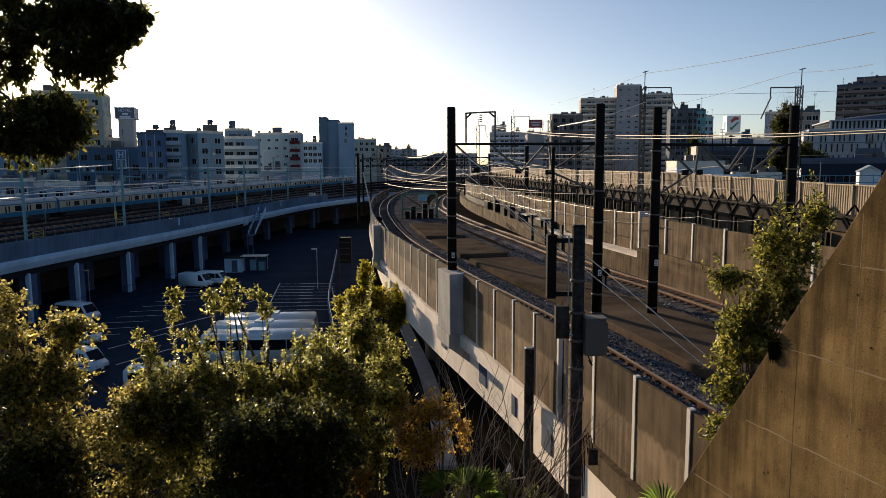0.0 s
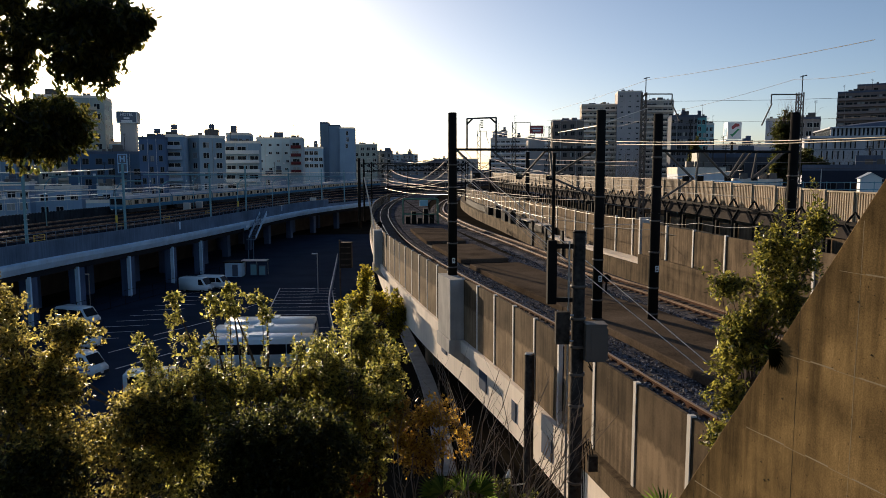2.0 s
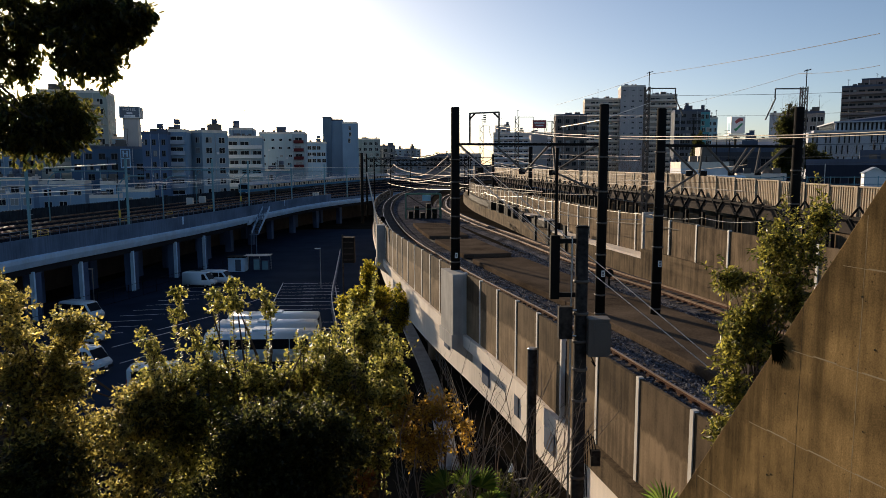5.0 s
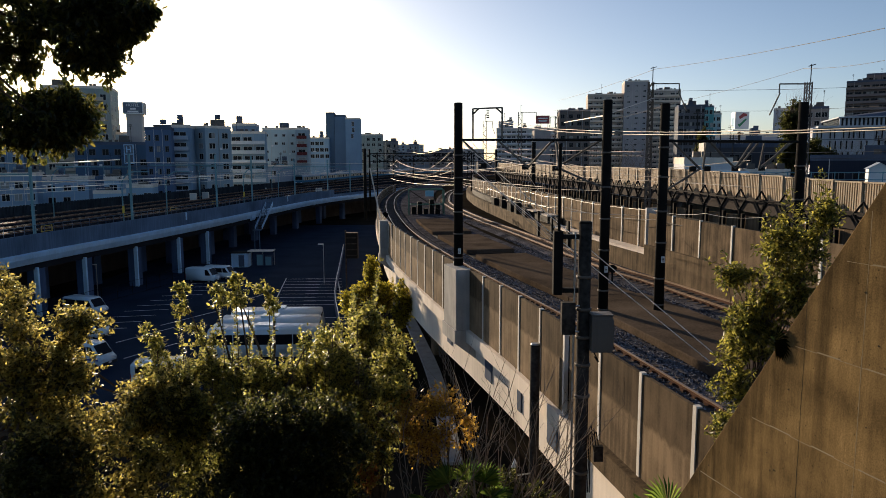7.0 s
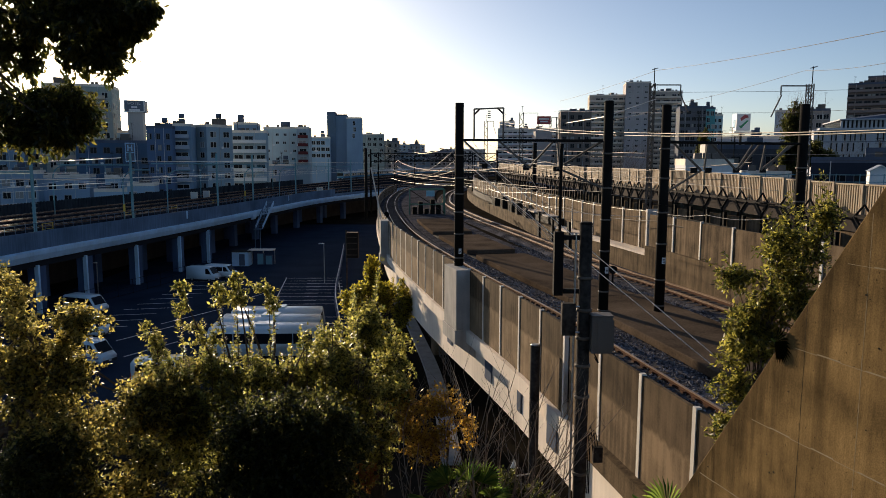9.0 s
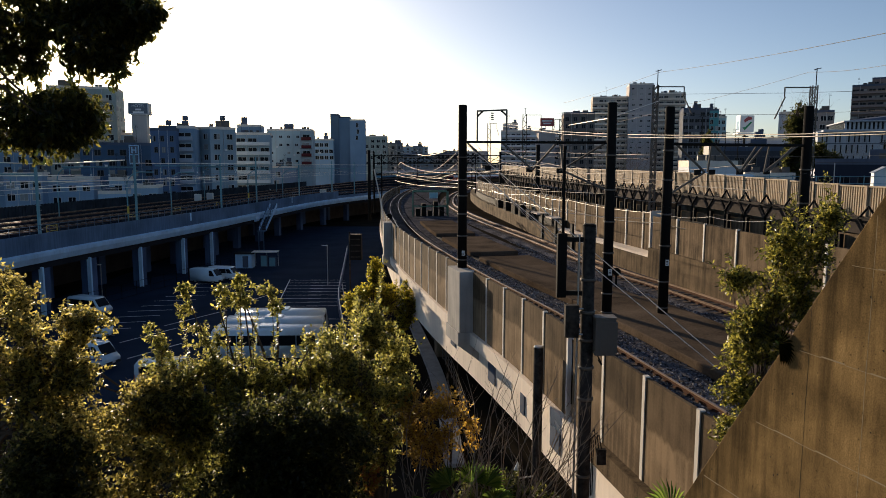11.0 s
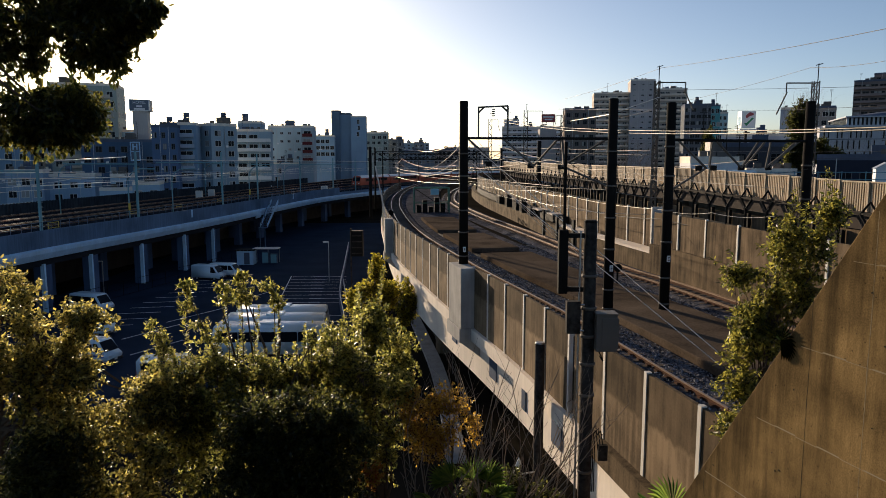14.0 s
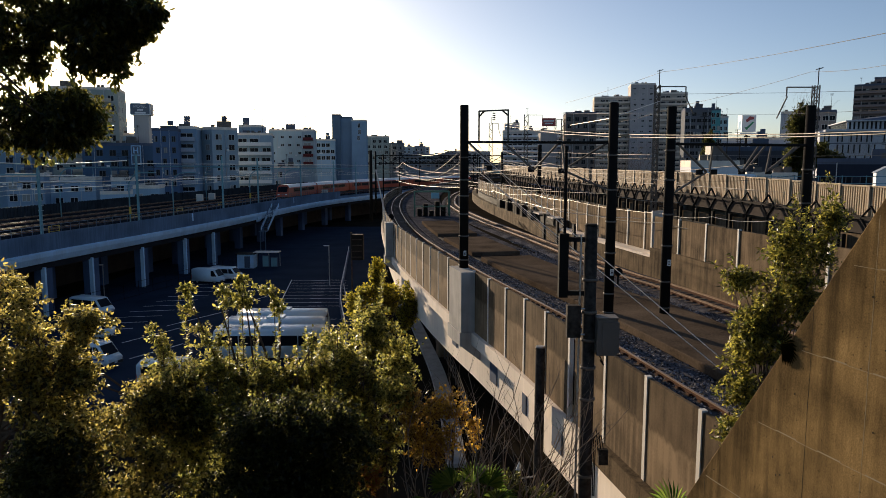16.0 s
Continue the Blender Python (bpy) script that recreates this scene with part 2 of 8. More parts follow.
M = {
    "concrete": mat("concrete", (0.145, 0.105, 0.066), 0.9, scale=5, vary=0.6, streak=1.0, rand=0.3, grain=0.3, fine=18),
    "concrete_panel": mat("concrete_panel", (0.15, 0.109, 0.068), 0.9, scale=5, vary=0.5, streak=1.0, rand=0.3, grain=0.3, fine=18, stain_shade=11.1),
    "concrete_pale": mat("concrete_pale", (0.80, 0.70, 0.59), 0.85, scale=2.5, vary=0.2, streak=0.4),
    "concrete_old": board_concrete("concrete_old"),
    "concrete_blue": mat("concrete_blue", (0.10, 0.12, 0.165), 0.9, scale=1.0, vary=0.25, streak=0.5),
    "post_white": mat("post_white", (0.62, 0.58, 0.52), 0.7, vary=0.12),
    "asphalt": mat("asphalt", (0.018, 0.030, 0.053), 0.95, spec=0.02, scale=1.0, vary=0.3, fine=60),
    "soil": mat("soil", (0.025, 0.021, 0.016), 0.95, spec=0.0, scale=1.0, vary=0.4),
    "paint_line": mat("paint_line", (0.60, 0.60, 0.61), 0.8, vary=0.25),
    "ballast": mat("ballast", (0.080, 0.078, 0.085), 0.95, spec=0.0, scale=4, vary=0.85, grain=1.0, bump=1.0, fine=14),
    # Darker copy of the ballast: the low viaduct's shade is in its colour.
    "ballast_shaded": mat("ballast_shaded", (0.018, 0.021, 0.027), 0.95, spec=0.0, scale=4, vary=0.7, grain=1.0, bump=1.0, fine=14),
    "slab": mat("slab", (0.105, 0.080, 0.058), 0.95, spec=0.0, scale=2.5, vary=0.5, bump=0.3, grain=0.6, fine=12),
    "rail_top": mat("rail_top", (0.33, 0.23, 0.16), 0.42, 0.6, vary=0.1, bump=0),
    "rail_rust": mat("rail_rust", (0.085, 0.042, 0.025), 0.85, 0.1, vary=0.3),
    "sleeper": mat("sleeper", (0.10, 0.08, 0.065), 0.9, vary=0.3, rand=0.3),
    "pole_dark": mat("pole_dark", (0.012, 0.011, 0.010), 0.85, spec=0.06, scale=6, vary=0.4, streak=0.4),
    "pole_grey": mat("pole_grey", (0.046, 0.039, 0.033), 0.88, spec=0.06, scale=9, vary=0.7, streak=0.3, grain=0.8, fine=9),
    "steel_dark": mat("steel_dark", (0.014, 0.013, 0.012), 0.8, 0.0, spec=0.1, vary=0.3),
    "steel_green": mat("steel_green", (0.15, 0.31, 0.36), 0.55, 0.2, vary=0.2),
    "galv": mat("galv", (0.5, 0.5, 0.5), 0.4, 0.8, vary=0.15),
    "wire": mat("wire", (0.36, 0.31, 0.26), 0.6, 0.2, vary=0.1, bump=0),
    "wire_dark": mat("wire_dark", (0.05, 0.045, 0.04), 0.6, 0.1, vary=0.1, bump=0),
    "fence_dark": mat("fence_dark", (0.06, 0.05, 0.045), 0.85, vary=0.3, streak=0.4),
    "beige_panel": mat("beige_panel", (0.40, 0.31, 0.21), 0.75, scale=4, vary=0.4, streak=0.8, rand=0.2),
    "glass": mat("glass", (0.010, 0.012, 0.016), 0.22, 0.0, vary=0.1, bump=0, spec=0.12),
    "white_body": mat("white_body", (0.64, 0.76, 0.82), 0.25, vary=0.05, bump=0),
    "rubber": mat("rubber", (0.02, 0.02, 0.02), 0.85, vary=0.2),
    "black_trim": mat("black_trim", (0.025, 0.025, 0.028), 0.5, vary=0.1, bump=0),
    "bark": mat("bark", (0.085, 0.06, 0.042), 0.95, scale=8, vary=0.4, bump=0.6),
    "leaf": leaf_mat("leaf", (0.010, 0.013, 0.004), (0.104, 0.098, 0.028)),
    # Dark leaf: carries the lower tree's shade; conifer and ivy share it.
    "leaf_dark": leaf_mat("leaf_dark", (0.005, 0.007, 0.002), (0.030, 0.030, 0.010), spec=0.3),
    "leaf_bright": leaf_mat("leaf_bright", (0.008, 0.011, 0.003), (0.078, 0.072, 0.017)),
    "frame_pale": mat("frame_pale", (0.55, 0.54, 0.52), 0.6, vary=0.1, bump=0),
    "curtain": mat("curtain", (0.30, 0.29, 0.27), 0.8, vary=0.3, bump=0),
    "wire_gleam": mat("wire_gleam", (0.95, 0.86, 0.74), 0.45, 1.0, vary=0.05, bump=0),
    "column_blue": mat("column_blue", (0.085, 0.125, 0.215), 0.9, scale=1.0, vary=0.3, streak=0.5),
    # Near-black girder colour carries the shade under the low deck.
    "soffit_shade": mat("soffit_shade", (0.03, 0.033, 0.04), 0.95, scale=1.0, vary=0.3),
    "train_beige": mat("train_beige", (0.52, 0.42, 0.28), 0.5, vary=0.1, bump=0),
    "rail_blue": mat("rail_blue", (0.06, 0.10, 0.16), 0.6, vary=0.2, bump=0),
    "fence_rib": mat("fence_rib", (0.040, 0.046, 0.055), 0.85, vary=0.3, rand=0.3),
    # Brighter, golden copy of the leaf: the backlight is put into its colour.
    "leaf_backlit": leaf_mat("leaf_backlit", (0.012, 0.013, 0.005), (0.130, 0.112, 0.036)),
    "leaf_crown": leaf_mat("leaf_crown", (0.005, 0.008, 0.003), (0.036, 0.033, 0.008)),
    "leaf_palm": leaf_mat("leaf_palm", (0.010, 0.022, 0.005), (0.04, 0.055, 0.012)),
    "twig": mat("twig", (0.21, 0.16, 0.12), 0.9, vary=0.2, bump=0),
    "tail_light": mat("tail_light", (0.25, 0.01, 0.01), 0.3, vary=0.05, bump=0),
    "head_light": mat("head_light", (0.75, 0.78, 0.8), 0.15, vary=0.05, bump=0),
    "steel_train": mat("steel_train", (0.14, 0.25, 0.32), 0.5, 0.3, vary=0.12, bump=0.05),
    "stripe_blue": mat("stripe_blue", (0.035, 0.165, 0.29), 0.65, vary=0.08, bump=0, spec=0.2),
    "train_red": mat("train_red", (0.40, 0.07, 0.03), 0.35, vary=0.1, bump=0),
    "train_orange": mat("train_orange", (0.20, 0.035, 0.02), 0.35, vary=0.1, bump=0),
    "roof_grey": mat("roof_grey", (0.42, 0.42, 0.43), 0.6, vary=0.2),
    "underframe": mat("underframe", (0.03, 0.03, 0.032), 0.8, vary=0.3),
    "stripe_van": mat("stripe_van", (0.05, 0.10, 0.35), 0.4, vary=0.05, bump=0),
    "lamp_yellow": mat("lamp_yellow", (0.6, 0.42, 0.05), 0.6, vary=0.15),
    "sign_white": mat("sign_white", (0.75, 0.75, 0.74), 0.5, vary=0.05, bump=0),
    "sign_red": mat("sign_red", (0.34, 0.05, 0.05), 0.5, vary=0.05, bump=0),
    "sign_green": mat("sign_green", (0.03, 0.25, 0.10), 0.5, vary=0.05, bump=0),
    "sign_dark": mat("sign_dark", (0.12, 0.14, 0.18), 0.6, vary=0.1, bump=0),
    "green_paint": mat("green_paint", (0.06, 0.16, 0.11), 0.6, vary=0.15),
    "sign_pale_blue": mat("sign_pale_blue", (0.22, 0.45, 0.55), 0.5, vary=0.08, bump=0),
    "window_frame": mat("window_frame", (0.12, 0.12, 0.125), 0.6, vary=0.1, bump=0),
    "parapet_grey": mat("parapet_grey", (0.115, 0.175, 0.255), 0.9, scale=1.0, vary=0.35, streak=0.7),
    "concrete_pier": mat("concrete_pier", (0.42, 0.40, 0.37), 0.88, scale=5, vary=0.25, streak=0.6),
    "concrete_mid": mat("concrete_mid", (0.30, 0.26, 0.22), 0.9, scale=5, vary=0.35, streak=0.7),
    "stone": stone_mat("stone"),
    "wire_feeder": mat("wire_feeder", (0.13, 0.12, 0.105), 0.55, 1.0, vary=0.1, bump=0),
    "wire_pale": mat("wire_pale", (0.72, 0.66, 0.58), 0.55, 1.0, vary=0.1, bump=0),
    "cabinet_grey": mat("cabinet_grey", (0.11, 0.095, 0.082), 0.6, scale=6, vary=0.15),
    "roof_white": mat("roof_white", (0.72, 0.71, 0.70), 0.5, vary=0.12),
    "mast_tan": mat("mast_tan", (0.12, 0.10, 0.08), 0.7, vary=0.2),
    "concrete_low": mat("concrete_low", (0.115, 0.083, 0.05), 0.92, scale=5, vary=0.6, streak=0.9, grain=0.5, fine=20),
    "band_blue": mat("band_blue", (0.47, 0.66, 0.82), 0.85, scale=2.5, vary=0.2, streak=0.4),
    "joint_dark": mat("joint_dark", (0.05, 0.04, 0.026), 0.95, vary=0.3),
    "joint_pale": mat("joint_pale", (0.30, 0.24, 0.15), 0.95, vary=0.3),
    "leaf_autumn": leaf_mat("leaf_autumn", (0.05, 0.03, 0.008), (0.125, 0.085, 0.014)),
    # Near-black leaf colour, for a palm leaf's shadow on the wall.
    "leaf_shadow": leaf_mat("leaf_shadow", (0.002, 0.003, 0.001), (0.005, 0.005, 0.002), rough=0.7, spec=0.0),
    "leaf_vine": leaf_mat("leaf_vine", (0.014, 0.015, 0.003), (0.125, 0.110, 0.012)),
    "leaf_red": leaf_mat("leaf_red", (0.06, 0.02, 0.008), (0.075, 0.06, 0.01)),
}


def wall_paint(name, colour):
    if name not in M:
        # Blocks on the left: the blue of their shade is multiplied into the paint.
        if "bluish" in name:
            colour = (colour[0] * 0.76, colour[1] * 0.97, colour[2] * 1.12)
        M[name] = mat(name, colour, 0.85, scale=0.6, vary=0.16, streak=0.35, fine=8)
    return M[name]


# ---------- mesh helpers ----------
def mesh_object(name, bm, material, parent=None, label=""):
    me = bpy.data.meshes.new(name)
    bm.to_mesh(me)
    bm.free()
    for x in material if isinstance(material, (list, tuple)) else [material]:
        me.materials.append(x)
    ob = new(name, me)
    if parent:
        ob.parent = parent
    if label:
        ob["label"] = label
    return ob


def part(name, bm, material, parent, label=""):
    return mesh_object(name, bm, material, parent, label)


def share(name, mesh, parent, m):
    ob = new(name, mesh)
    ob.parent = parent
    ob.matrix_local = m
    return ob


def thing(name, label, category, m=None, group="", kind=""):
    ob = new(name)
    ob.empty_display_size = 0.2
    if m is not None:
        ob.matrix_world = m
    return tagged(ob, label, category, group, kind)


def box(bm, c, size, m=None, slot=0, bevel=0.0):
    """A box round c, of that size, turned by m if given."""
    hx, hy, hz = (s / 2 for s in size)
    vs = []
    for x, y, z in ((-hx, -hy, -hz), (hx, -hy, -hz), (hx, hy, -hz), (-hx, hy, -hz), (-hx, -hy, hz), (hx, -hy, hz), (hx, hy, hz), (-hx, hy, hz)):
        p = Vector((x + c[0], y + c[1], z + c[2]))
        vs.append(bm.verts.new(m @ p if m else p))
    fs = [bm.faces.new([vs[i] for i in f]) for f in ((3, 2, 1, 0), (4, 5, 6, 7), (0, 1, 5, 4), (1, 2, 6, 5), (2, 3, 7, 6), (3, 0, 4, 7))]
    for f in fs:
        f.material_index = slot
    if bevel:
        edges = list({e for f in fs for e in f.edges})
        bmesh.ops.bevel(bm, geom=edges, offset=bevel, segments=2, affect="EDGES", profile=0.6)
    return bm


def tube(bm, a, b, r0, r1=None, seg=8, slot=0, cap=True):
    """A round bar from a to b."""
    a, b = Vector(a), Vector(b)
    r1 = r0 if r1 is None else r1
    q = (b - a).to_track_quat("Z", "Y")
    rings = []
    for p, r in ((a, r0), (b, r1)):
        rings.append([bm.verts.new(p + q @ Vector((r * math.cos(2 * math.pi * i / seg), r * math.sin(2 * math.pi * i / seg), 0))) for i in range(seg)])
    for i in range(seg):
        f = bm.faces.new((rings[0][i], rings[0][(i + 1) % seg], rings[1][(i + 1) % seg], rings[1][i]))
        f.smooth, f.material_index = seg > 6, slot
    if cap:
        bm.faces.new(rings[0][::-1]).material_index = slot
        bm.faces.new(rings[1]).material_index = slot
    return bm


def bars(pairs, r, seg=6):
    bm = bmesh.new()
    for a, b in pairs:
        tube(bm, a, b, r, seg=seg)
    return bm


def prism(bm, outline, y0, y1, slot=0):
    """An outline in x and z, drawn out along y."""
    lo = [bm.verts.new((x, y0, z)) for x, z in outline]
    hi = [bm.verts.new((x, y1, z)) for x, z in outline]
    n = len(outline)
    for i in range(n):
        bm.faces.new((lo[i], lo[(i + 1) % n], hi[(i + 1) % n], hi[i])).material_index = slot
    bm.faces.new(lo[::-1]).material_index = slot
    bm.faces.new(hi).material_index = slot
    bmesh.ops.recalc_face_normals(bm, faces=bm.faces)
    return bm


class Line:
    """A smooth line in plan, through a few points; s runs along it in metres."""

    def __init__(self, pts):
        p = [Vector((*q, 0)) for q in pts]
        p = [p[0] * 2 - p[1]] + p + [p[-1] * 2 - p[-2]]
        dense = []
        for i in range(1, len(p) - 2):
            for k in range(20):
                t = k / 20
                a, b, c, d = p[i - 1:i + 3]
                dense.append(0.5 * (2 * b + (c - a) * t + (2 * a - 5 * b + 4 * c - d) * t * t + (3 * b - a - 3 * c + d) * t ** 3))
        dense.append(p[-2])
        self.p = np.array([(v.x, v.y) for v in dense])
        self.s = np.concatenate([[0], np.cumsum(np.linalg.norm(np.diff(self.p, axis=0), axis=1))])
        self.length = float(self.s[-1])

    def at(self, s, side=0.0):
        """Place, and unit tangent; side: metres to the right of it."""
        e = 0.8
        x, y = (float(np.interp(s, self.s, self.p[:, i])) for i in (0, 1))
        ax, ay = (float(np.interp(max(s - e, 0), self.s, self.p[:, i])) for i in (0, 1))
        bx, by = (float(np.interp(min(s + e, self.length), self.s, self.p[:, i])) for i in (0, 1))
        n = math.hypot(bx - ax, by - ay)
        tx, ty = (bx - ax) / n, (by - ay) / n
        return Vector((x + ty * side, y - tx * side, 0)), Vector((tx, ty, 0))

    def frame_at(self, s, side=0.0, z=0.0):
        """Pose whose y points along the way and x to its right."""
        p, t = self.at(s, side)
        return Matrix.Translation((p.x, p.y, z)) @ Matrix.Rotation(math.atan2(-t.x, t.y), 4, "Z")

    def s_at_y(self, y):
        return float(np.interp(y, self.p[:, 1], self.s))


def sweep(bm, way, s0, s1, outline, step=2.0, slot=0, lift=None, caps=True):
    """An outline of (side, z) drawn along a way. lift(s, k): added height of corner k."""
    n = max(1, int(round((s1 - s0) / step)))
    rings = []
    for i in range(n + 1):
        s = s0 + (s1 - s0) * i / n
        ring = []
        for k, (o, z) in enumerate(outline):
            p, _ = way.at(s, o)
            ring.append(bm.verts.new((p.x, p.y, z + (lift(s, k) if lift else 0))))
        rings.append(ring)
    m = len(outline)
    for a, b in zip(rings, rings[1:]):
        for i in range(m):
            bm.faces.new((a[i], a[(i + 1) % m], b[(i + 1) % m], b[i])).material_index = slot
    if caps:
        bm.faces.new(rings[0][::-1]).material_index = slot
        bm.faces.new(rings[-1]).material_index = slot
    bmesh.ops.recalc_face_normals(bm, faces=bm.faces)
    return bm


def rect(o0, o1, z0, z1):
    return [(o0, z0), (o1, z0), (o1, z1), (o0, z1)]


# ---------- lines of the plan ----------
RAIL, LOT, LOW_RAIL = 11.1, 0.0, 8.5
T1 = Line([(11.0, -4), (9.3, 5), (7.4, 14), (6.45, 18.6), (4.5, 28.4), (1.1, 42), (-2.9, 61), (-5.5, 80), (-7.5, 101), (-8.6, 125), (-8.2, 152), (-5.3, 189), (1.6, 232), (13, 275), (32, 325)])
T2 = Line([(17.2, 2), (14.6, 20), (11.6, 35.3), (9.9, 42), (6.6, 62), (3.9, 77), (1.3, 97), (0.5, 113), (1.6, 140), (5.5, 168), (13, 205), (25, 245), (44, 290)])
WALL = Line([(18.5, 2), (15.5, 18), (13.0, 31.5), (12.2, 37), (10.9, 44.3), (9.2, 54), (7.0, 76), (4.6, 105), (4.6, 135), (8.5, 165), (16, 205), (28, 245)])
EDGE = Line([(-49, 35), (-47, 60), (-45, 80), (-42.3, 97), (-38.8, 122), (-36, 150), (-32.5, 178), (-26, 203), (-15, 232), (2, 262), (25, 290), (60, 315)])
FAR = Line([(-78, 45), (-73, 80), (-69.5, 105), (-67, 125.6), (-62.5, 160), (-56, 205), (-48.5, 260), (-37, 330), (-18, 400), (8, 460), (40, 510)])
NEAR = Line([tuple(EDGE.at(s, -3.6)[0][:2]) for s in np.linspace(2, EDGE.length - 2, 14)])


# ---------- ground ----------
def ground():
    bm = bmesh.new()
    xs = [-2500, -900, -400, -200] + list(range(-120, 61, 6)) + [100, 200, 400, 900, 2500]
    ys = [-900, -300, -100, -40] + list(range(-20, 141, 5)) + [180, 250, 400, 800, 1500, 3500]
    grid = {}
    for x in xs:
        for y in ys:
            rise = min(1, max(0, (24 - y) / 14))
            z = -0.03 + 6.0 * rise * rise * (3 - 2 * rise) if y < 24 else -0.03
            grid[x, y] = bm.verts.new((x, y, z))
    for a, b in zip(xs, xs[1:]):
        for c, d in zip(ys, ys[1:]):
            bm.faces.new((grid[a, c], grid[b, c], grid[b, d], grid[a, d]))
    return tagged(mesh_object("ground", bm, M["soil"]), "dark bare earth under trees and buildings", "ground", kind="structure")


ground()


def parking_lot():
    bm = bmesh.new()
    prism(bm, [(-50, -0.4), (-10.2, -0.4), (-10.2, 0.0), (-50, 0.0)], 44, 190)
    lot = tagged(mesh_object("pavement", bm, M["asphalt"]), "dark asphalt parking lot in shade", "parking lot", kind="structure")
    line = bmesh.new()
    box(line, (0, 0, 0), (5.0, 0.12, 0.008))
    first = part("bay_line", line, M["paint_line"], lot)
    first.location = (-13.6, 62, 0.004)
    for i in range(1, 6):
        share("bay_line", first.data, lot, pose(-13.6, 62 + 3.1 * i, 0.004))
    for i in range(9):
        y = 84.5 + 2.35 * i
        share("bay_line", first.data, lot, pose(-18.1 - 0.13 * (y - 85), y, 0.004))
        share("bay_line", first.data, lot, pose(-14.6 - 0.16 * (y - 85), y + 0.2, 0.010))
    for i in range(14):
        share("bay_line", first.data, lot, pose(-36.8 + 0.28 * i, 60 + 3.1 * i, 0.004, 0, 0, 12))
    for x, y, a, n in ((-21.9, 94, 97.8, 20), (-13.9, 94, 100, 20),  (-28, 78, 62, 9), (-30, 70, 62, 7), (-27, 64, 62, 6), (-24, 90, 70, 5)):
        b = bmesh.new()
        box(b, (0, 0, 0), (n, 0.14, 0.008))
        ob = part("lane_line", b, M["paint_line"], lot)
        ob.matrix_local = pose(x, y, 0.005, 0, 0, a)


parking_lot()


# ---------- the railway line on the right ----------
def girder_foot(s):
    """Height of the underside along the line."""
    return 6.6 - 0.25 * min(1, max(0, (T1.at(s)[0].y - 36) / 10))


def viaduct_right():
    v = thing("viaduct_right", "pale concrete railway viaduct with sunlit parapet panels", "viaduct", kind="structure")
    s0, s1 = T1.s_at_y(5), T1.length - 10
    # deck under both tracks
    bm = bmesh.new()
    sweep(bm, T1, s0, s1, rect(-1.6, 14.0, 9.6, 10.75), step=3)
    part("deck", bm, M["soil"], v)
    bm = bmesh.new()
    sweep(bm, T1, s0, s1, [(-1.45, 8.6), (-0.4, 8.6), (-0.4, 9.58), (-1.45, 9.58)], step=1.5, lift=lambda s, k: girder_foot(s) - 8.6 if k < 2 else 0)
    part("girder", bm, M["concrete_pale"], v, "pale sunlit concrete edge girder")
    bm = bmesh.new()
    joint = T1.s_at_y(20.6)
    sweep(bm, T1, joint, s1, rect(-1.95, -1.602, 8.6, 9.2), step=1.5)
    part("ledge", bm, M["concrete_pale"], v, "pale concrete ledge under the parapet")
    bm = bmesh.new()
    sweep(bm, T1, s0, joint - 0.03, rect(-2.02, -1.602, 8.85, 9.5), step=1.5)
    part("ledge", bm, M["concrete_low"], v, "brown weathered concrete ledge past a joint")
    # parapet: panels between posts
    pitch, s = 2.45, T1.s_at_y(10.7) - 0.42
    post = bmesh.new()
    box(post, (0, 0, 10.71), (0.14, 0.14, 3.0))
    panel = bmesh.new()
    box(panel, (0, 0, 10.69), (0.10, pitch - 0.124, 2.96))
    panel_me = post_me = None
    while s < T1.s_at_y(150):
        if panel_me is None:
            a = part("parapet_panel", panel, M["concrete_panel"], v)
            a.matrix_local = T1.frame_at(s + pitch / 2, -1.72)
            b = part("parapet_post", post, M["post_white"], v)
            b.matrix_local = T1.frame_at(s, -1.73)
            panel_me, post_me = a.data, b.data
        else:
            share("parapet_panel", panel_me, v, T1.frame_at(s + pitch / 2, -1.72))
            share("parapet_post", post_me, v, T1.frame_at(s, -1.73))
        s += pitch + (0.42 if s < joint < s + pitch else 0)
    # piers that carry masts
    for y, deep in ((35.45, 2.3), (62.5, 1.3)):
        m = T1.frame_at(T1.s_at_y(y), 0)
        bm = bmesh.new()
        box(bm, (-2.06, 0, 10.70), (0.78, deep, 2.96), bevel=0.03)
        box(bm, (-2.08, 0, 8.88), (0.9, deep + 0.12, 0.68), bevel=0.03)
        prism(bm, [(-2.5, 8.56), (-1.46, 7.75), (-1.46, 8.56)], -deep / 2, deep / 2)
        ob = part("mast_pier", bm, M["concrete_pier"], v, "square concrete pier with a corbel below")
        ob.matrix_local = m
    # recesses in the girder: flat boxes with the recess's shade in their colour
    for y in (24.5, 28.2, 32.3, 39.0):
        bm = bmesh.new()
        box(bm, (-1.46, 0, 7.9), (0.1, 0.5 if y == 28.2 else 1.0, 1.25), bevel=0.02)
        ob = part("drain_box", bm, M["concrete_blue"], v, "grey box standing for a shaded recess in the girder")
        ob.matrix_local = T1.frame_at(T1.s_at_y(y), 0)
    # columns
    for y in (8, 62.5, 90, 118):
        bm = bmesh.new()
        box(bm, (3.4, 0, 4.3), (2.4, 1.6, 8.7), bevel=0.08)
        box(bm, (8.5, 0, 4.8), (2.2, 1.6, 9.6), bevel=0.08)
        ob = part("column", bm, M["concrete"], v)
        ob.matrix_local = T1.frame_at(T1.s_at_y(y), 0)
    return v


viaduct_right()


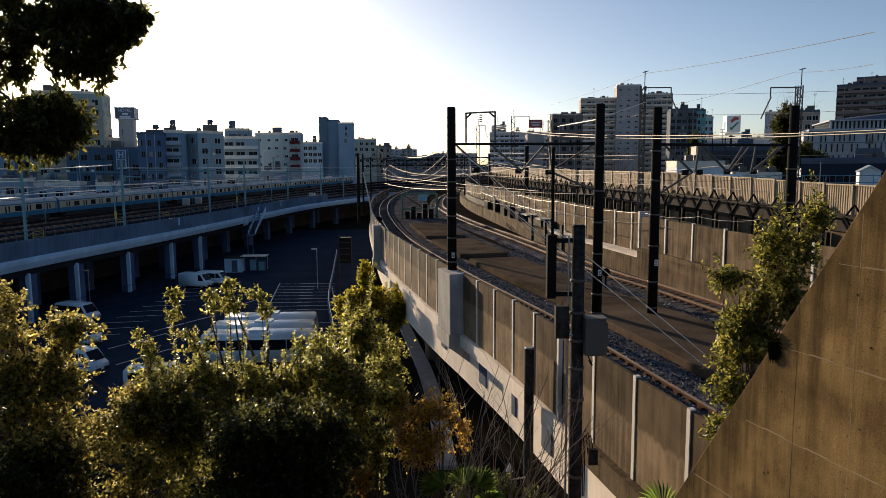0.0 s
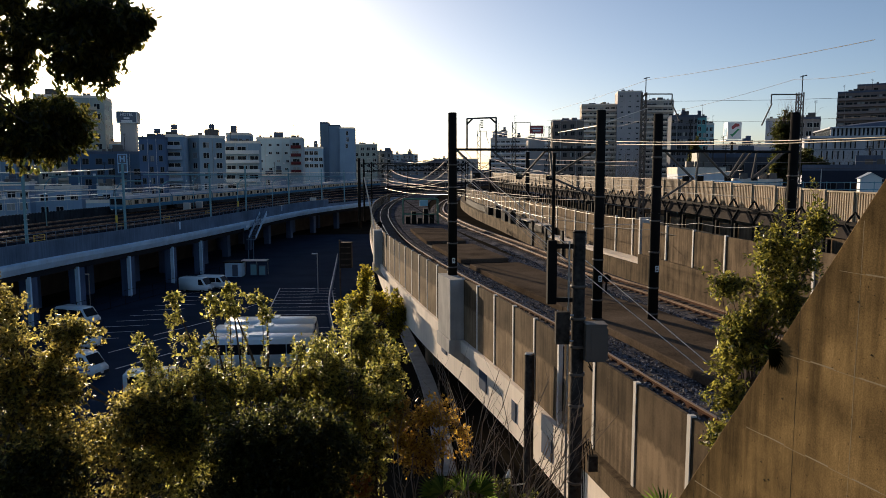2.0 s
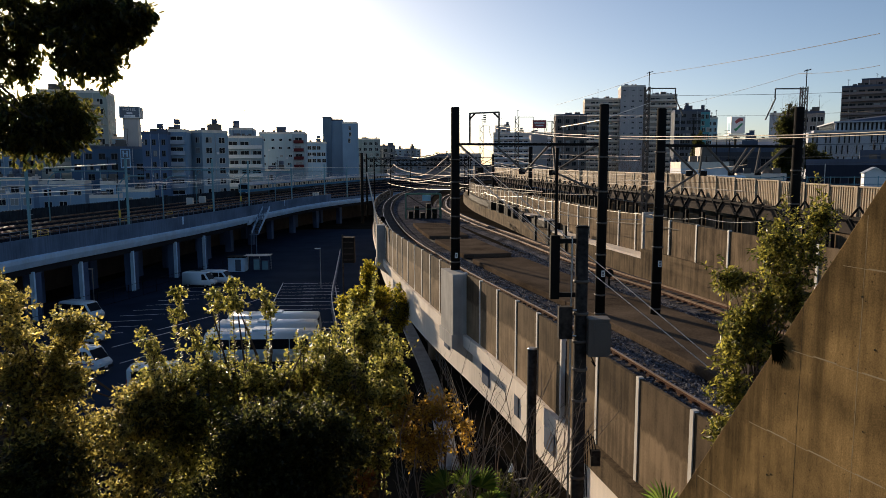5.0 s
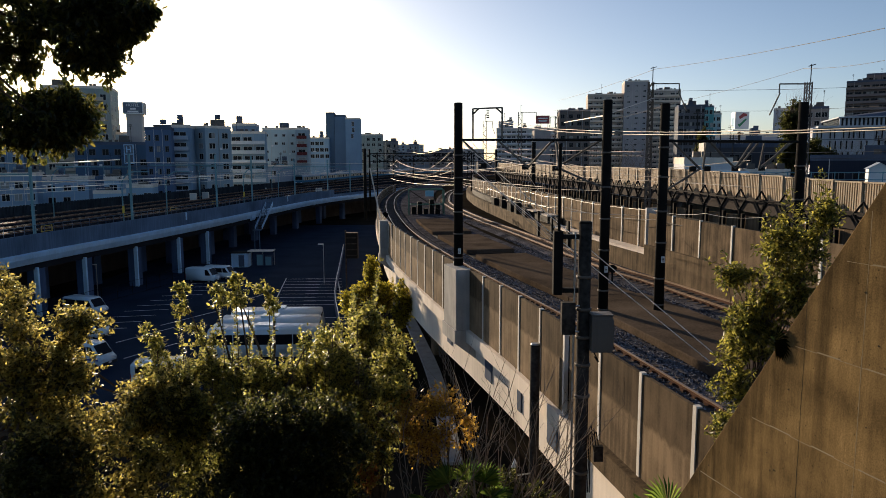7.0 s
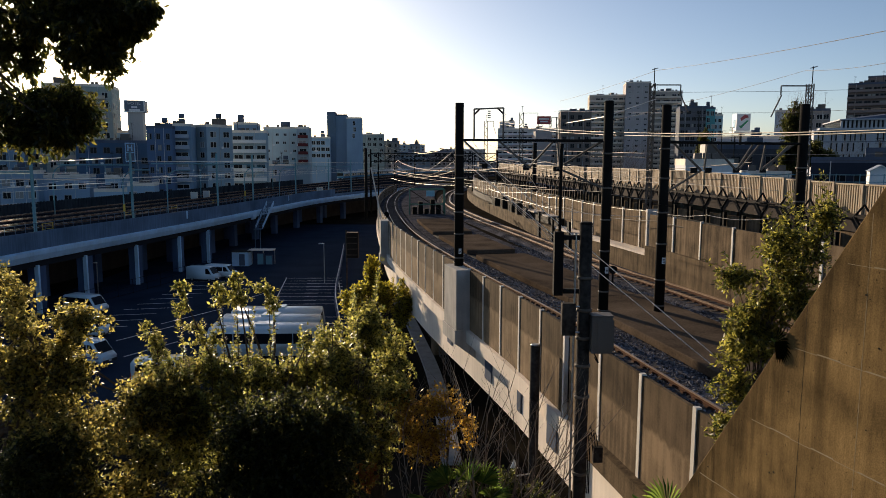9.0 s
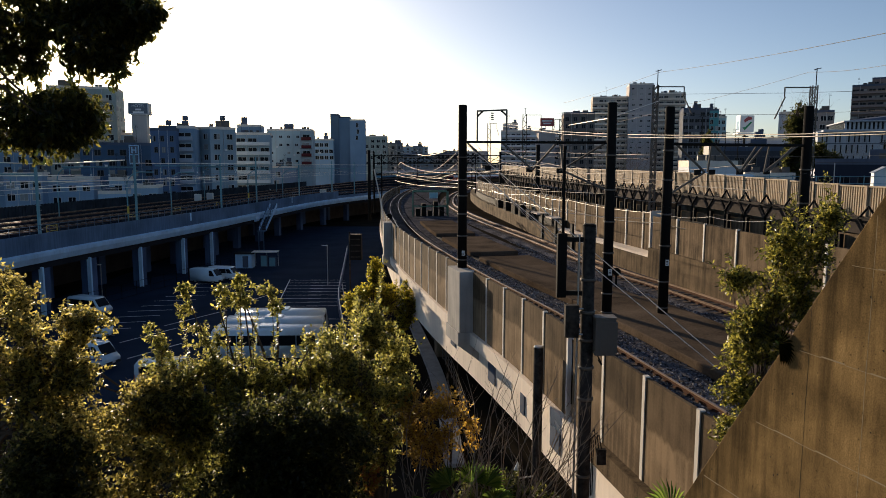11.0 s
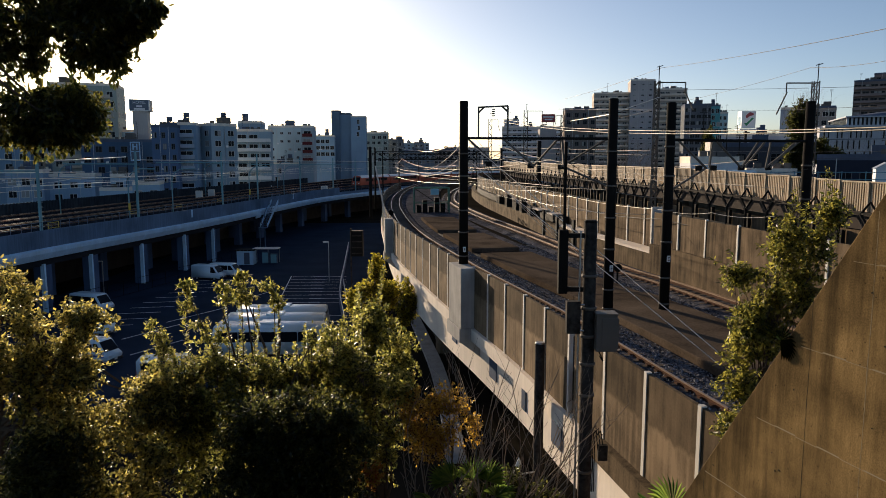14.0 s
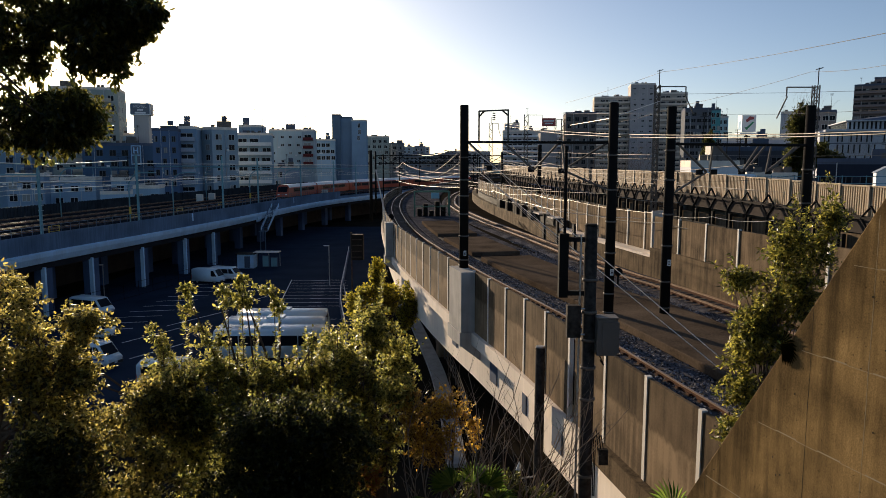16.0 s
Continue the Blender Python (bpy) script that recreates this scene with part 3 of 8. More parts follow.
def rail_outline(o, z):
    return [(o - 0.065, z - 0.15), (o + 0.065, z - 0.15), (o + 0.065, z - 0.125), (o + 0.02, z - 0.11), (o + 0.02, z - 0.045), (o + 0.034, z - 0.035), (o + 0.034, z), (o - 0.034, z), (o - 0.034, z - 0.035), (o - 0.02, z - 0.045), (o - 0.02, z - 0.11), (o - 0.065, z - 0.125)]


def track(name, way, z, s0, s1, label, near=(0, 0), guard=False, step=2.0, bed=(-1.6, 1.6), stone="ballast"):
    t = thing(name, label, "railway track")
    t["kind"] = "structure"
    bm = bmesh.new()
    sweep(bm, way, s0, s1, [(bed[0], z - 0.5), (bed[1], z - 0.5), (bed[1], z - 0.34), (bed[1] - 0.4, z - 0.15), (bed[0] + 0.4, z - 0.15), (bed[0], z - 0.34)], step=step)
    part("ballast", bm, M[stone], t, "grey crushed stone")
    offs = [-0.566, 0.566] + ([-0.44, 0.44] if guard else [])
    for o in offs:
        bm = bmesh.new()
        sweep(bm, way, s0, s1, rail_outline(o, z), step=step)
        for f in bm.faces:
            c = f.calc_center_median()
            f.material_index = 1 if c.z > z - 0.03 else 0
        part("rail", bm, [M["rail_rust"], M["rail_top"]], t)
    sl = bmesh.new()
    box(sl, (0, 0, z - 0.21), (2.0, 0.22, 0.16))
    me = None
    s = near[0]
    while s < near[1]:
        if me is None:
            ob = part("sleeper", sl, M["sleeper"], t)
            ob.matrix_local = way.frame_at(s)
            me = ob.data
        else:
            share("sleeper", me, t, way.frame_at(s))
        s += 0.62
    if me is None:
        sl.free()
    else:
        clips = bmesh.new()
        q = near[0]
        while q < near[1]:
            for o in (-0.566, 0.566):
                for e in (-0.1, 0.1):
                    box(clips, (o + e, 0, z - 0.115), (0.09, 0.16, 0.07), way.frame_at(q))
            q += 0.62
        tagged(part("rail_clips", clips, M["rail_rust"], t), kind="stuff")
    rest = bmesh.new()
    s = max(s, s0)
    while s < min(s1, s + 400) and s < s1 - 1:
        box(rest, (0, 0, z - 0.21), (2.0, 0.22, 0.16), way.frame_at(s))
        s += 0.62
    tagged(part("sleepers", rest, M["sleeper"], t), kind="stuff")
    return t


track("railway_track", T1, RAIL, T1.s_at_y(6), T1.length - 12, "curved rusty rails on grey ballast beside the parapet", (T1.s_at_y(12), T1.s_at_y(75)))
track("railway_track", T2, RAIL, T2.s_at_y(6), T2.length - 12, "curved rusty rails with guard rails on grey ballast", (T2.s_at_y(14), T2.s_at_y(85)), guard=True)


def island():
    isl = thing("track_island", "brown concrete slabs and gravel between two tracks", "pavement", kind="structure")
    bm = bmesh.new()
    sweep(bm, T1, T1.s_at_y(8), T1.s_at_y(200), [(1.5, RAIL - 0.45), (7.0, RAIL - 0.45), (7.0, RAIL - 0.22), (1.5, RAIL - 0.22)], step=2.5)
    part("gravel_bed", bm, M["ballast"], isl)
    # raised slabs with gaps
    y = 9.0
    for y0, y1 in ((9, 17.5), (17.53, 31.5), (31.53, 46.3), (48.6, 58.6), (61.4, 75)):
        bm = bmesh.new()
        w0, w1 = 2.1, (5.6 if y0 > 30 else 5.9)
        sweep(bm, T1, T1.s_at_y(y0), T1.s_at_y(y1), rect(w0, w1, RAIL - 0.21, RAIL + 0.10), step=2)
        bmesh.ops.bevel(bm, geom=[e for e in bm.edges if e.is_manifold and e.calc_face_angle() > 0.7], offset=0.03, segments=1, affect="EDGES")
        part("slab", bm, M["slab"], isl)
    # Near-black plates paint the shadow at the bottom of the slab gaps.
    for y, w in ((47.45, 2.2), (60.0, 2.7)):
        bm = bmesh.new()
        box(bm, (3.85, 0, RAIL - 0.2), (3.5, w, 0.05))
        ob = part("trench_floor", bm, M["pole_dark"], isl, "near-black plate painting the shadow in the slab gap")
        ob.matrix_local = T1.frame_at(T1.s_at_y(y))


island()


def gravel():
    """Loose crushed stone round the nearer tracks."""
    rng = np.random.default_rng(9)
    octa = np.array([(1, 0, 0), (-1, 0, 0), (0, 1, 0), (0, -1, 0), (0, 0, 1), (0, 0, -1)], float)
    tri = np.array([(0, 2, 4), (2, 1, 4), (1, 3, 4), (3, 0, 4), (2, 0, 5), (1, 2, 5), (3, 1, 5), (0, 3, 5)])
    vs, fs = [], []
    for line, y0, y1, bands in ((T1, 11, 52, ((-1.3, 2.2), (5.6, 7.0))), (T2, 18, 60, ((-1.9, 1.9),))):
        a, b = line.s_at_y(y0), line.s_at_y(y1)
        n = int(330 * (b - a) * sum(q - p for p, q in bands) / 3.5)
        for _ in range(n):
            p0, p1 = bands[rng.integers(len(bands))]
            s, o = a + (b - a) * rng.random() ** 1.3, rng.uniform(p0, p1)
            p, _t = line.at(s, o)
            r = rng.uniform(0.03, 0.065)
            z = RAIL - (0.15 if line is T1 else 0.20) - (0.07 if abs(o) > 1.3 else 0.0) + rng.uniform(-0.02, 0.02)
            v = octa * r * rng.uniform(0.6, 1.25, size=(6, 1)) @ np.linalg.qr(rng.normal(size=(3, 3)))[0]
            fs.append(tri + 6 * len(vs))
            vs.append(v + np.array([p.x, p.y, z]))
    me = bpy.data.meshes.new("gravel")
    me.from_pydata(np.concatenate(vs).tolist(), [], np.concatenate(fs).tolist())
    me.materials.append(M["stone"])
    tagged(new("gravel", me), "loose grey crushed stone between the rails", "gravel", kind="stuff")


gravel()


def right_walls():
    w = thing("retaining_wall", "brown concrete retaining wall beside the track", "wall", kind="structure")
    a, b = WALL.s_at_y(4), WALL.s_at_y(150)
    turn = WALL.s_at_y(40.5)
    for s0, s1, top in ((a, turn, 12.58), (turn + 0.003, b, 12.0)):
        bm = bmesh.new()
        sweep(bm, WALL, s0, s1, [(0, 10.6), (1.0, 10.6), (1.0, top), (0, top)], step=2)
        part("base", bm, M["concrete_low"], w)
    # Sun on this stretch of the wall top is put into a paler coping.
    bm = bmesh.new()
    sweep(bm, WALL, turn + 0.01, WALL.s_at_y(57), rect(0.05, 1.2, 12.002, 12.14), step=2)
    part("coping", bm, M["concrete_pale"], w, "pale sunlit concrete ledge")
    # Dark strip added where only a shaded gap lies behind the wall.
    bm = bmesh.new()
    sweep(bm, WALL, WALL.s_at_y(57.3), WALL.s_at_y(115), rect(0.5, 0.98, 12.004, 12.7), step=2)
    part("cable_trough", bm, M["steel_dark"], w, "dark strip standing in for the shaded gap behind the wall")
    # Pale slabs stand for two more sunlit pieces of the ledge.
    for y0, y1 in ((59, 61), (64, 66.5)):
        bm = bmesh.new()
        sweep(bm, WALL, WALL.s_at_y(y0), WALL.s_at_y(y1), rect(0.05, 0.97, 12.71, 12.82), step=2)
        part("coping", bm, M["concrete_pale"], w, "pale slab painting a sunlit piece of the ledge")
    for s0, s1, pitch, low, o in ((turn - 2.9 * 12, turn - 0.2, 2.9, 12.58, 0.25), (turn + 0.4, b, 2.4, 12.14, 1.05)):
        pn, ps = bmesh.new(), bmesh.new()
        box(pn, (0, 0, (low + 14.39) / 2), (0.1, pitch - 0.13, 14.39 - low))
        box(ps, (0, 0, (low + 14.46) / 2), (0.14, 0.12, 14.46 - low))
        pm = None
        s = s0
        while s < s1 - 0.1:
            if pm is None:
                p1, p2 = part("sound_panel", pn, M["concrete"], w), part("panel_post", ps, M["post_white"], w)
                p1.matrix_local, p2.matrix_local = WALL.frame_at(s + pitch / 2, o), WALL.frame_at(s, o - 0.03)
                pm, sm = p1.data, p2.data
            else:
                share("sound_panel", pm, w, WALL.frame_at(s + pitch / 2, o))
                share("panel_post", sm, w, WALL.frame_at(s, o - 0.03))
            s += pitch
    for y, z1 in ((52.5, 12.9), (57.0, 12.75), (61.5, 13.0)):
        bm = bmesh.new()
        box(bm, (-0.06, 0, (10.7 + z1) / 2), (0.16, 0.5, z1 - 10.7), WALL.frame_at(WALL.s_at_y(y)), bevel=0.02)
        part("pilaster", bm, M["steel_dark"], w, "dark steel upright on the wall face")
    bm = bmesh.new()
    box(bm, (0.6, 0, 13.55), (0.9, 0.16, 2.25), WALL.frame_at(turn + 0.2))
    part("end_pier", bm, M["post_white"], w, "white painted end post")
    # upper deck behind, with brackets and ribbed screen; it falls a little towards the near end
    def fall(s):
        return -0.36 * min(1.0, max(0.0, (46 - WALL.at(s)[0].y) / 15))
    u = thing("upper_deck", "dark elevated deck edge with bracket frames", "viaduct", kind="structure")
    o = 5.2
    bm = bmesh.new()
    sweep(bm, WALL, a, b, rect(o + 0.5, o + 12, 14.6, 15.4), step=3, lift=lambda s, k: fall(s))
    part("deck", bm, M["fence_dark"], u)
    bm = bmesh.new()
    sweep(bm, WALL, a, b, rect(o + 0.45, o + 0.7, 10.5, 14.2), step=3)
    part("back_wall", bm, M["concrete"], u)
    br = bmesh.new()
    tube(br, (o + 0.1, 0, 13.6), (o + 0.1, 0, 14.75), 0.07, seg=6)
    tube(br, (o + 0.1, 0, 14.75), (o + 0.1, 0.55, 15.35), 0.06, seg=6)
    tube(br, (o + 0.1, 0, 14.75), (o + 0.1, -0.55, 15.35), 0.06, seg=6)
    tube(br, (o + 0.1, -0.55, 15.35), (o + 0.1, 0.0, 15.9), 0.05, seg=6)
    tube(br, (o + 0.1, 0.55, 15.35), (o + 0.1, 0.0, 15.9), 0.05, seg=6)
    box(br, (o + 0.3, 0, 13.9), (0.2, 0.2, 1.2))
    s, me = a, None
    while s < b:
        if me is None:
            ob = part("bracket", br, M["steel_dark"], u)
            ob.matrix_local = WALL.frame_at(s, 0, fall(s))
            me = ob.data
        else:
            share("bracket", me, u, WALL.frame_at(s, 0, fall(s)))
        s += 1.9
    bm = bmesh.new()
    sweep(bm, WALL, a, b, rect(o + 0.06, o + 0.14, 15.32, 15.40), step=2, lift=lambda s, k: fall(s))
    sweep(bm, WALL, a, b, rect(o + 0.06, o + 0.14, 13.6, 13.7), step=2, lift=lambda s, k: fall(s))
    part("rail_bar", bm, M["steel_dark"], u)
    # ribbed screen
    sc = thing("noise_screen", "sunlit beige ribbed metal noise screen", "fence", kind="structure")
    rb, st = bmesh.new(), bmesh.new()
    for i in range(13):
        box(rb, (0, -0.9 + 0.15 * i, 16.05), (0.07, 0.07, 1.35))
    box(rb, (0.06, 0, 16.05), (0.03, 1.92, 1.35))
    box(rb, (0, 0, 16.75), (0.12, 1.92, 0.07))
    box(st, (0, 0, 16.0), (0.14, 0.12, 1.55))
    s, m1, m2 = a, None, None
    while s < b:
        if m1 is None:
            p1, p2 = part("screen_panel", rb, M["beige_panel"], sc), part("screen_post", st, M["beige_panel"], sc)
            p1.matrix_local, p2.matrix_local = WALL.frame_at(s + 0.98, o + 0.7, fall(s)), WALL.frame_at(s, o + 0.68, fall(s))
            m1, m2 = p1.data, p2.data
        else:
            share("screen_panel", m1, sc, WALL.frame_at(s + 0.98, o + 0.7, fall(s)))
            share("screen_post", m2, sc, WALL.frame_at(s, o + 0.68, fall(s)))
        s += 1.96


right_walls()


# ---------- the low viaduct on the left ----------
def viaduct_left():
    v = thing("viaduct_left", "long shaded concrete railway viaduct on columns", "viaduct", kind="structure")
    a, b = 2, EDGE.length - 5
    cut = EDGE.s_at_y(255)
    bm = bmesh.new()
    # deck from the near edge back to the far line
    rows = []
    for i in range(61):
        s = a + (b - a) * i / 60
        p, _ = EDGE.at(s, -0.3)
        q, _ = FAR.at(FAR.length * min(1, 0.005 + i / 60), -3.2)
        rows.append([bm.verts.new((c.x, c.y, z)) for c, z in ((p, 7.9), (q, 7.9), (q, 7.0), (p, 7.0))])
    for r, t in zip(rows, rows[1:]):
        for k in range(4):
            bm.faces.new((r[k], r[(k + 1) % 4], t[(k + 1) % 4], t[k]))
    bm.faces.new(rows[0]), bm.faces.new(rows[-1][::-1])
    bmesh.ops.recalc_face_normals(bm, faces=bm.faces)
    part("deck", bm, M["ballast_shaded"], v)
    bm = bmesh.new()
    open_end = EDGE.s_at_y(192)
    sweep(bm, EDGE, a, open_end, rect(-0.3, 0, 7.0, 9.4), step=2.5)
    sweep(bm, EDGE, open_end + 0.003, b, rect(-0.3, 0, 7.0, 8.15), step=2.5)
    part("parapet", bm, M["parapet_grey"], v, "grey weathered concrete parapet")
    bm = bmesh.new()
    sweep(bm, EDGE, a, cut, [(0.002, 6.2), (0.12, 6.2), (0.45, 6.9), (0.45, 7.3), (0.002, 7.45)], step=2.5)
    part("edge_beam", bm, M["band_blue"], v, "pale concrete edge beam")
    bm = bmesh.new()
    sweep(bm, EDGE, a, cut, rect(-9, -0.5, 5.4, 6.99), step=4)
    part("girder", bm, M["soffit_shade"], v)
    bm = bmesh.new()
    box(bm, (-1.2, 0, 2.65), (1.2, 1.5, 5.5), bevel=0.06)
    box(bm, (-7.5, 0, 2.65), (1.2, 1.5, 5.5), bevel=0.06)
    me, s = None, EDGE.s_at_y(66)
    near_rows = (60, 70, 79.5, 87.8, 98.5, 110, 119.5)
    for y in near_rows:
        s = EDGE.s_at_y(y)
        if me is None:
            ob = part("column", bm, M["column_blue"], v)
            ob.matrix_local = EDGE.frame_at(s)
            me = ob.data
        else:
            share("column", me, v, EDGE.frame_at(s))
    for y in (131, 142, 154, 166, 180, 194, 208):
        share("column", me, v, EDGE.frame_at(EDGE.s_at_y(y), -4.5))
    # Pale strips paint the lit side of each dark column.
    pipe = bmesh.new()
    box(pipe, (-0.45, -0.9, 2.8), (0.5, 0.3, 5.6), bevel=0.03)
    pm = None
    for y in near_rows:
        if pm is None:
            ob = part("column_edge", pipe, M["band_blue"], v, "pale strip for the lit side of the column")
            ob.matrix_local = EDGE.frame_at(EDGE.s_at_y(y))
            pm = ob.data
        else:
            share("column_edge", pm, v, EDGE.frame_at(EDGE.s_at_y(y)))
    # joints, cover strips and haunches along the edge beam
    for y, cover in ((69, 0), (111, 1), (138, 0), (160, 1)):
        m = EDGE.frame_at(EDGE.s_at_y(y))
        if cover:
            bm = bmesh.new()
            box(bm, (0.03, 0, 8.75), (0.06, 0.4, 1.2))
            part("joint_cover", bm, M["band_blue"], v).matrix_local = m
            continue
        bm = bmesh.new()
        prism(bm, [(0.0, 6.19), (0.4, 6.85), (0.4, 6.2), (0.1, 5.75), (0.0, 5.75)], -1.1, 1.1)
        part("haunch", bm, M["band_blue"], v).matrix_local = m
    # railing on the parapet
    bm = bmesh.new()
    s = a
    while s < cut + 30:
        p, _ = EDGE.at(s, -0.15)
        z = 9.4 if s < open_end else 8.15
        tube(bm, (p.x, p.y, z), (p.x, p.y, z + 0.95), 0.03, seg=5)
        s += 1.6
    for z, s0, s1 in ((9.4, a, open_end), (8.15, open_end + 0.1, cut + 30)):
        sweep(bm, EDGE, s0, s1, rect(-0.18, -0.12, z + 0.9, z + 0.96), step=3)
        sweep(bm, EDGE, s0, s1, rect(-0.17, -0.13, z + 0.45, z + 0.49), step=3)
    part("railing", bm, M["rail_blue"], v, "thin dark blue railing")
    return v


viaduct_left()
track("railway_track", NEAR, LOW_RAIL, 3, NEAR.length - 6, "shaded rails along the near edge of the low viaduct", step=4, stone="ballast_shaded")
track("railway_track", FAR, LOW_RAIL, 3, FAR.length - 6, "shaded rails along the back of the low viaduct", step=4, stone="ballast_shaded")
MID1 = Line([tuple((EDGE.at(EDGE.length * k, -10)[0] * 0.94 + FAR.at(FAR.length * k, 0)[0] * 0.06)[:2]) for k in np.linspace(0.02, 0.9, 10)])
track("railway_track", MID1, LOW_RAIL, 3, MID1.length - 6, "shaded rails in the middle of the low viaduct", step=4, stone="ballast_shaded")

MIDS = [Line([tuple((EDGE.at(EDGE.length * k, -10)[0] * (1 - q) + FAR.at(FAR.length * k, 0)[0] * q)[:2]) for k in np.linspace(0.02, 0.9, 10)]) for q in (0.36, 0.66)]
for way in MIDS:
    track("railway_track", way, LOW_RAIL, 3, way.length - 6, "shaded rails between the outer tracks of the low viaduct", step=4, stone="ballast_shaded")


def back_fence():
    f = thing("trackside_fence", "dark ribbed noise fence behind the tracks", "fence", kind="structure")
    p = bmesh.new()
    for i in range(5):
        box(p, (0, -1.6 + 0.8 * i, 9.1), (0.16, 0.3, 1.9))
    box(p, (-0.1, 0, 9.05), (0.08, 4.0, 1.8))
    me, s = None, 3
    while s < FAR.s_at_y(260):
        if me is None:
            ob = part("fence_panel", p, M["fence_rib"], f)
            ob.matrix_local = FAR.frame_at(s, -2.9)
            me = ob.data
        else:
            share("fence_panel", me, f, FAR.frame_at(s, -2.9))
        s += 4.0


back_fence()


# ---------- concrete wall beside the camera ----------
def near_wall():
    """Upright wall whose top falls steeply away from the camera."""
    w = thing("abutment_wall", "stained brown concrete wall with board joints and a sloping top", "wall", kind="structure")
    d = Vector((-0.28, 0.96, 0))
    m = Matrix.Translation((6.0, 0, 0)) @ Matrix.Rotation(math.atan2(-d.x, d.y), 4, "Z")
    bm = bmesh.new()

    def edge(s):
        return 16.596 - (s - 7.289) * 1.526
    prof = [(2.2, 6), (13.2, 6), (13.2, edge(13.2)), (2.2, edge(2.2))]
    lo = [bm.verts.new(m @ Vector((0, s, z))) for s, z in prof]
    hi = [bm.verts.new(m @ Vector((0.45, s, z))) for s, z in prof]
    bm.faces.new(lo), bm.faces.new(hi[::-1])
    for i in range(4):
        bm.faces.new((lo[i], lo[(i + 1) % 4], hi[(i + 1) % 4], hi[i]))
    bmesh.ops.recalc_face_normals(bm, faces=bm.faces)
    bmesh.ops.bevel(bm, geom=list(bm.edges), offset=0.015, segments=1, affect="EDGES")
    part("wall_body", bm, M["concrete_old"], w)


near_wall()


# ---------- buildings ----------
def building(m, size, colour, label, cols=5, rows=6, floor_h=2.95, win=(1.6, 1.6), sides=(), roof=True, balcony=0, first=1.2, top=0.6, side_cols=3, group="", name="apartment_building", band=None):
    """A block with a flat roof, real window openings' frames and panes, and balconies. m: pose of the front's middle at ground; y points away from the viewer."""
    W, D, H = size
    b = thing(name, label, "building", m, group=group)
    bm = bmesh.new()
    box(bm, (0, D / 2, H / 2), (W, D, H))
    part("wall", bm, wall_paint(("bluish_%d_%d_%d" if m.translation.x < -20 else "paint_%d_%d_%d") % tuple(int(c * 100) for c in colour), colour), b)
    bm = bmesh.new()
    for c, s in (((0, 0.1, H + 0.4), (W + 0.1, 0.25, 0.8)), ((0, D - 0.1, H + 0.4), (W + 0.1, 0.25, 0.8)), ((-W / 2 + 0.1, D / 2, H + 0.4), (0.25, D - 0.5, 0.8)), ((W / 2 - 0.1, D / 2, H + 0.4), (0.25, D - 0.5, 0.8))):
        box(bm, c, s)
    part("roof_edge", bm, M["concrete_pale"] if sum(colour) > 1 else M["concrete_blue"], b)
    bm = bmesh.new()
    ww, wh = win
    xs, zs = [-ww / 2 - 0.09, -ww / 2, -0.04, 0.04, ww / 2, ww / 2 + 0.09], [-wh / 2 - 0.1, -wh / 2, wh / 2, wh / 2 + 0.08]
    g = [[bm.verts.new((x, -0.07, z)) for z in zs] for x in xs]
    back = [bm.verts.new((x, 0.06, z)) for x, z in ((xs[0], zs[0]), (xs[-1], zs[0]), (xs[-1], zs[-1]), (xs[0], zs[-1]))]
    for a in range(5):
        for c in range(3):
            ring = [g[a][c], g[a + 1][c], g[a + 1][c + 1], g[a][c + 1]]
            if c == 1 and a in (1, 3):
                deep = [bm.verts.new(v.co + Vector((0, 0.055, 0))) for v in ring]
                for k in range(4):
                    bm.faces.new((ring[k], ring[(k + 1) % 4], deep[(k + 1) % 4], deep[k]))
                bm.faces.new(deep).material_index = 1
            else:
                bm.faces.new(ring)
    for side, p, q in (([g[a][0] for a in range(6)], 0, 1), ([g[5][c] for c in range(4)], 1, 2), ([g[a][3] for a in range(5, -1, -1)], 2, 3), ([g[0][c] for c in range(3, -1, -1)], 3, 0)):
        bm.faces.new([back[p], back[q]] + side[::-1])
    # alike windows with open glass, one drawn curtain, or both drawn
    kinds = []
    for panes in (("glass", "glass"), ("glass", "curtain"), ("curtain", "glass"), ("curtain", "curtain")):
        me = bpy.data.meshes.new("window")
        q = [f for f in bm.faces if f.material_index]
        q.sort(key=lambda f: f.calc_center_median().x)
        for f, k in zip(q, (1, 2)):
            f.material_index = k
        bm.to_mesh(me)
        me.materials.append(M["frame_pale"] if sum(colour) > 0.8 else M["window_frame"])
        for p in panes:
            me.materials.append(M[p])
        kinds.append(me)
    bm.free()
    rw = random.Random(int(abs(m.translation.x) * 7 + H * 13))
    unit = bmesh.new()
    box(unit, (0, -0.2, 0), (0.75, 0.3, 0.6), bevel=0.02)
    unit_me = bpy.data.meshes.new("air_conditioner")
    unit.to_mesh(unit_me)
    unit.free()
    unit_me.materials.append(M["roof_white"])
    n = int((H - top) / floor_h) if rows is None else rows
    for r in range(n):
        z = H - top - floor_h * r - floor_h * 0.5
        if z < 0.9:
            break
        for c in range(cols):
            x = -W / 2 + W * (c + 0.5) / cols
            if not group and cols > 1 and rw.random() < 0.08:
                continue
            share("window", rw.choice(kinds[:1] * 8 + kinds), b, pose(x + (0 if group else rw.choice((0, 0, 0, -0.25, 0.25))), -0.03, z))
            if not group and H < 31 and rw.random() < 0.16 and win[0] > 0.9:
                share("air_conditioner", unit_me, b, pose(x + rw.choice((-1, 1)) * (win[0] / 2 + 0.6), 0, z - 0.8))
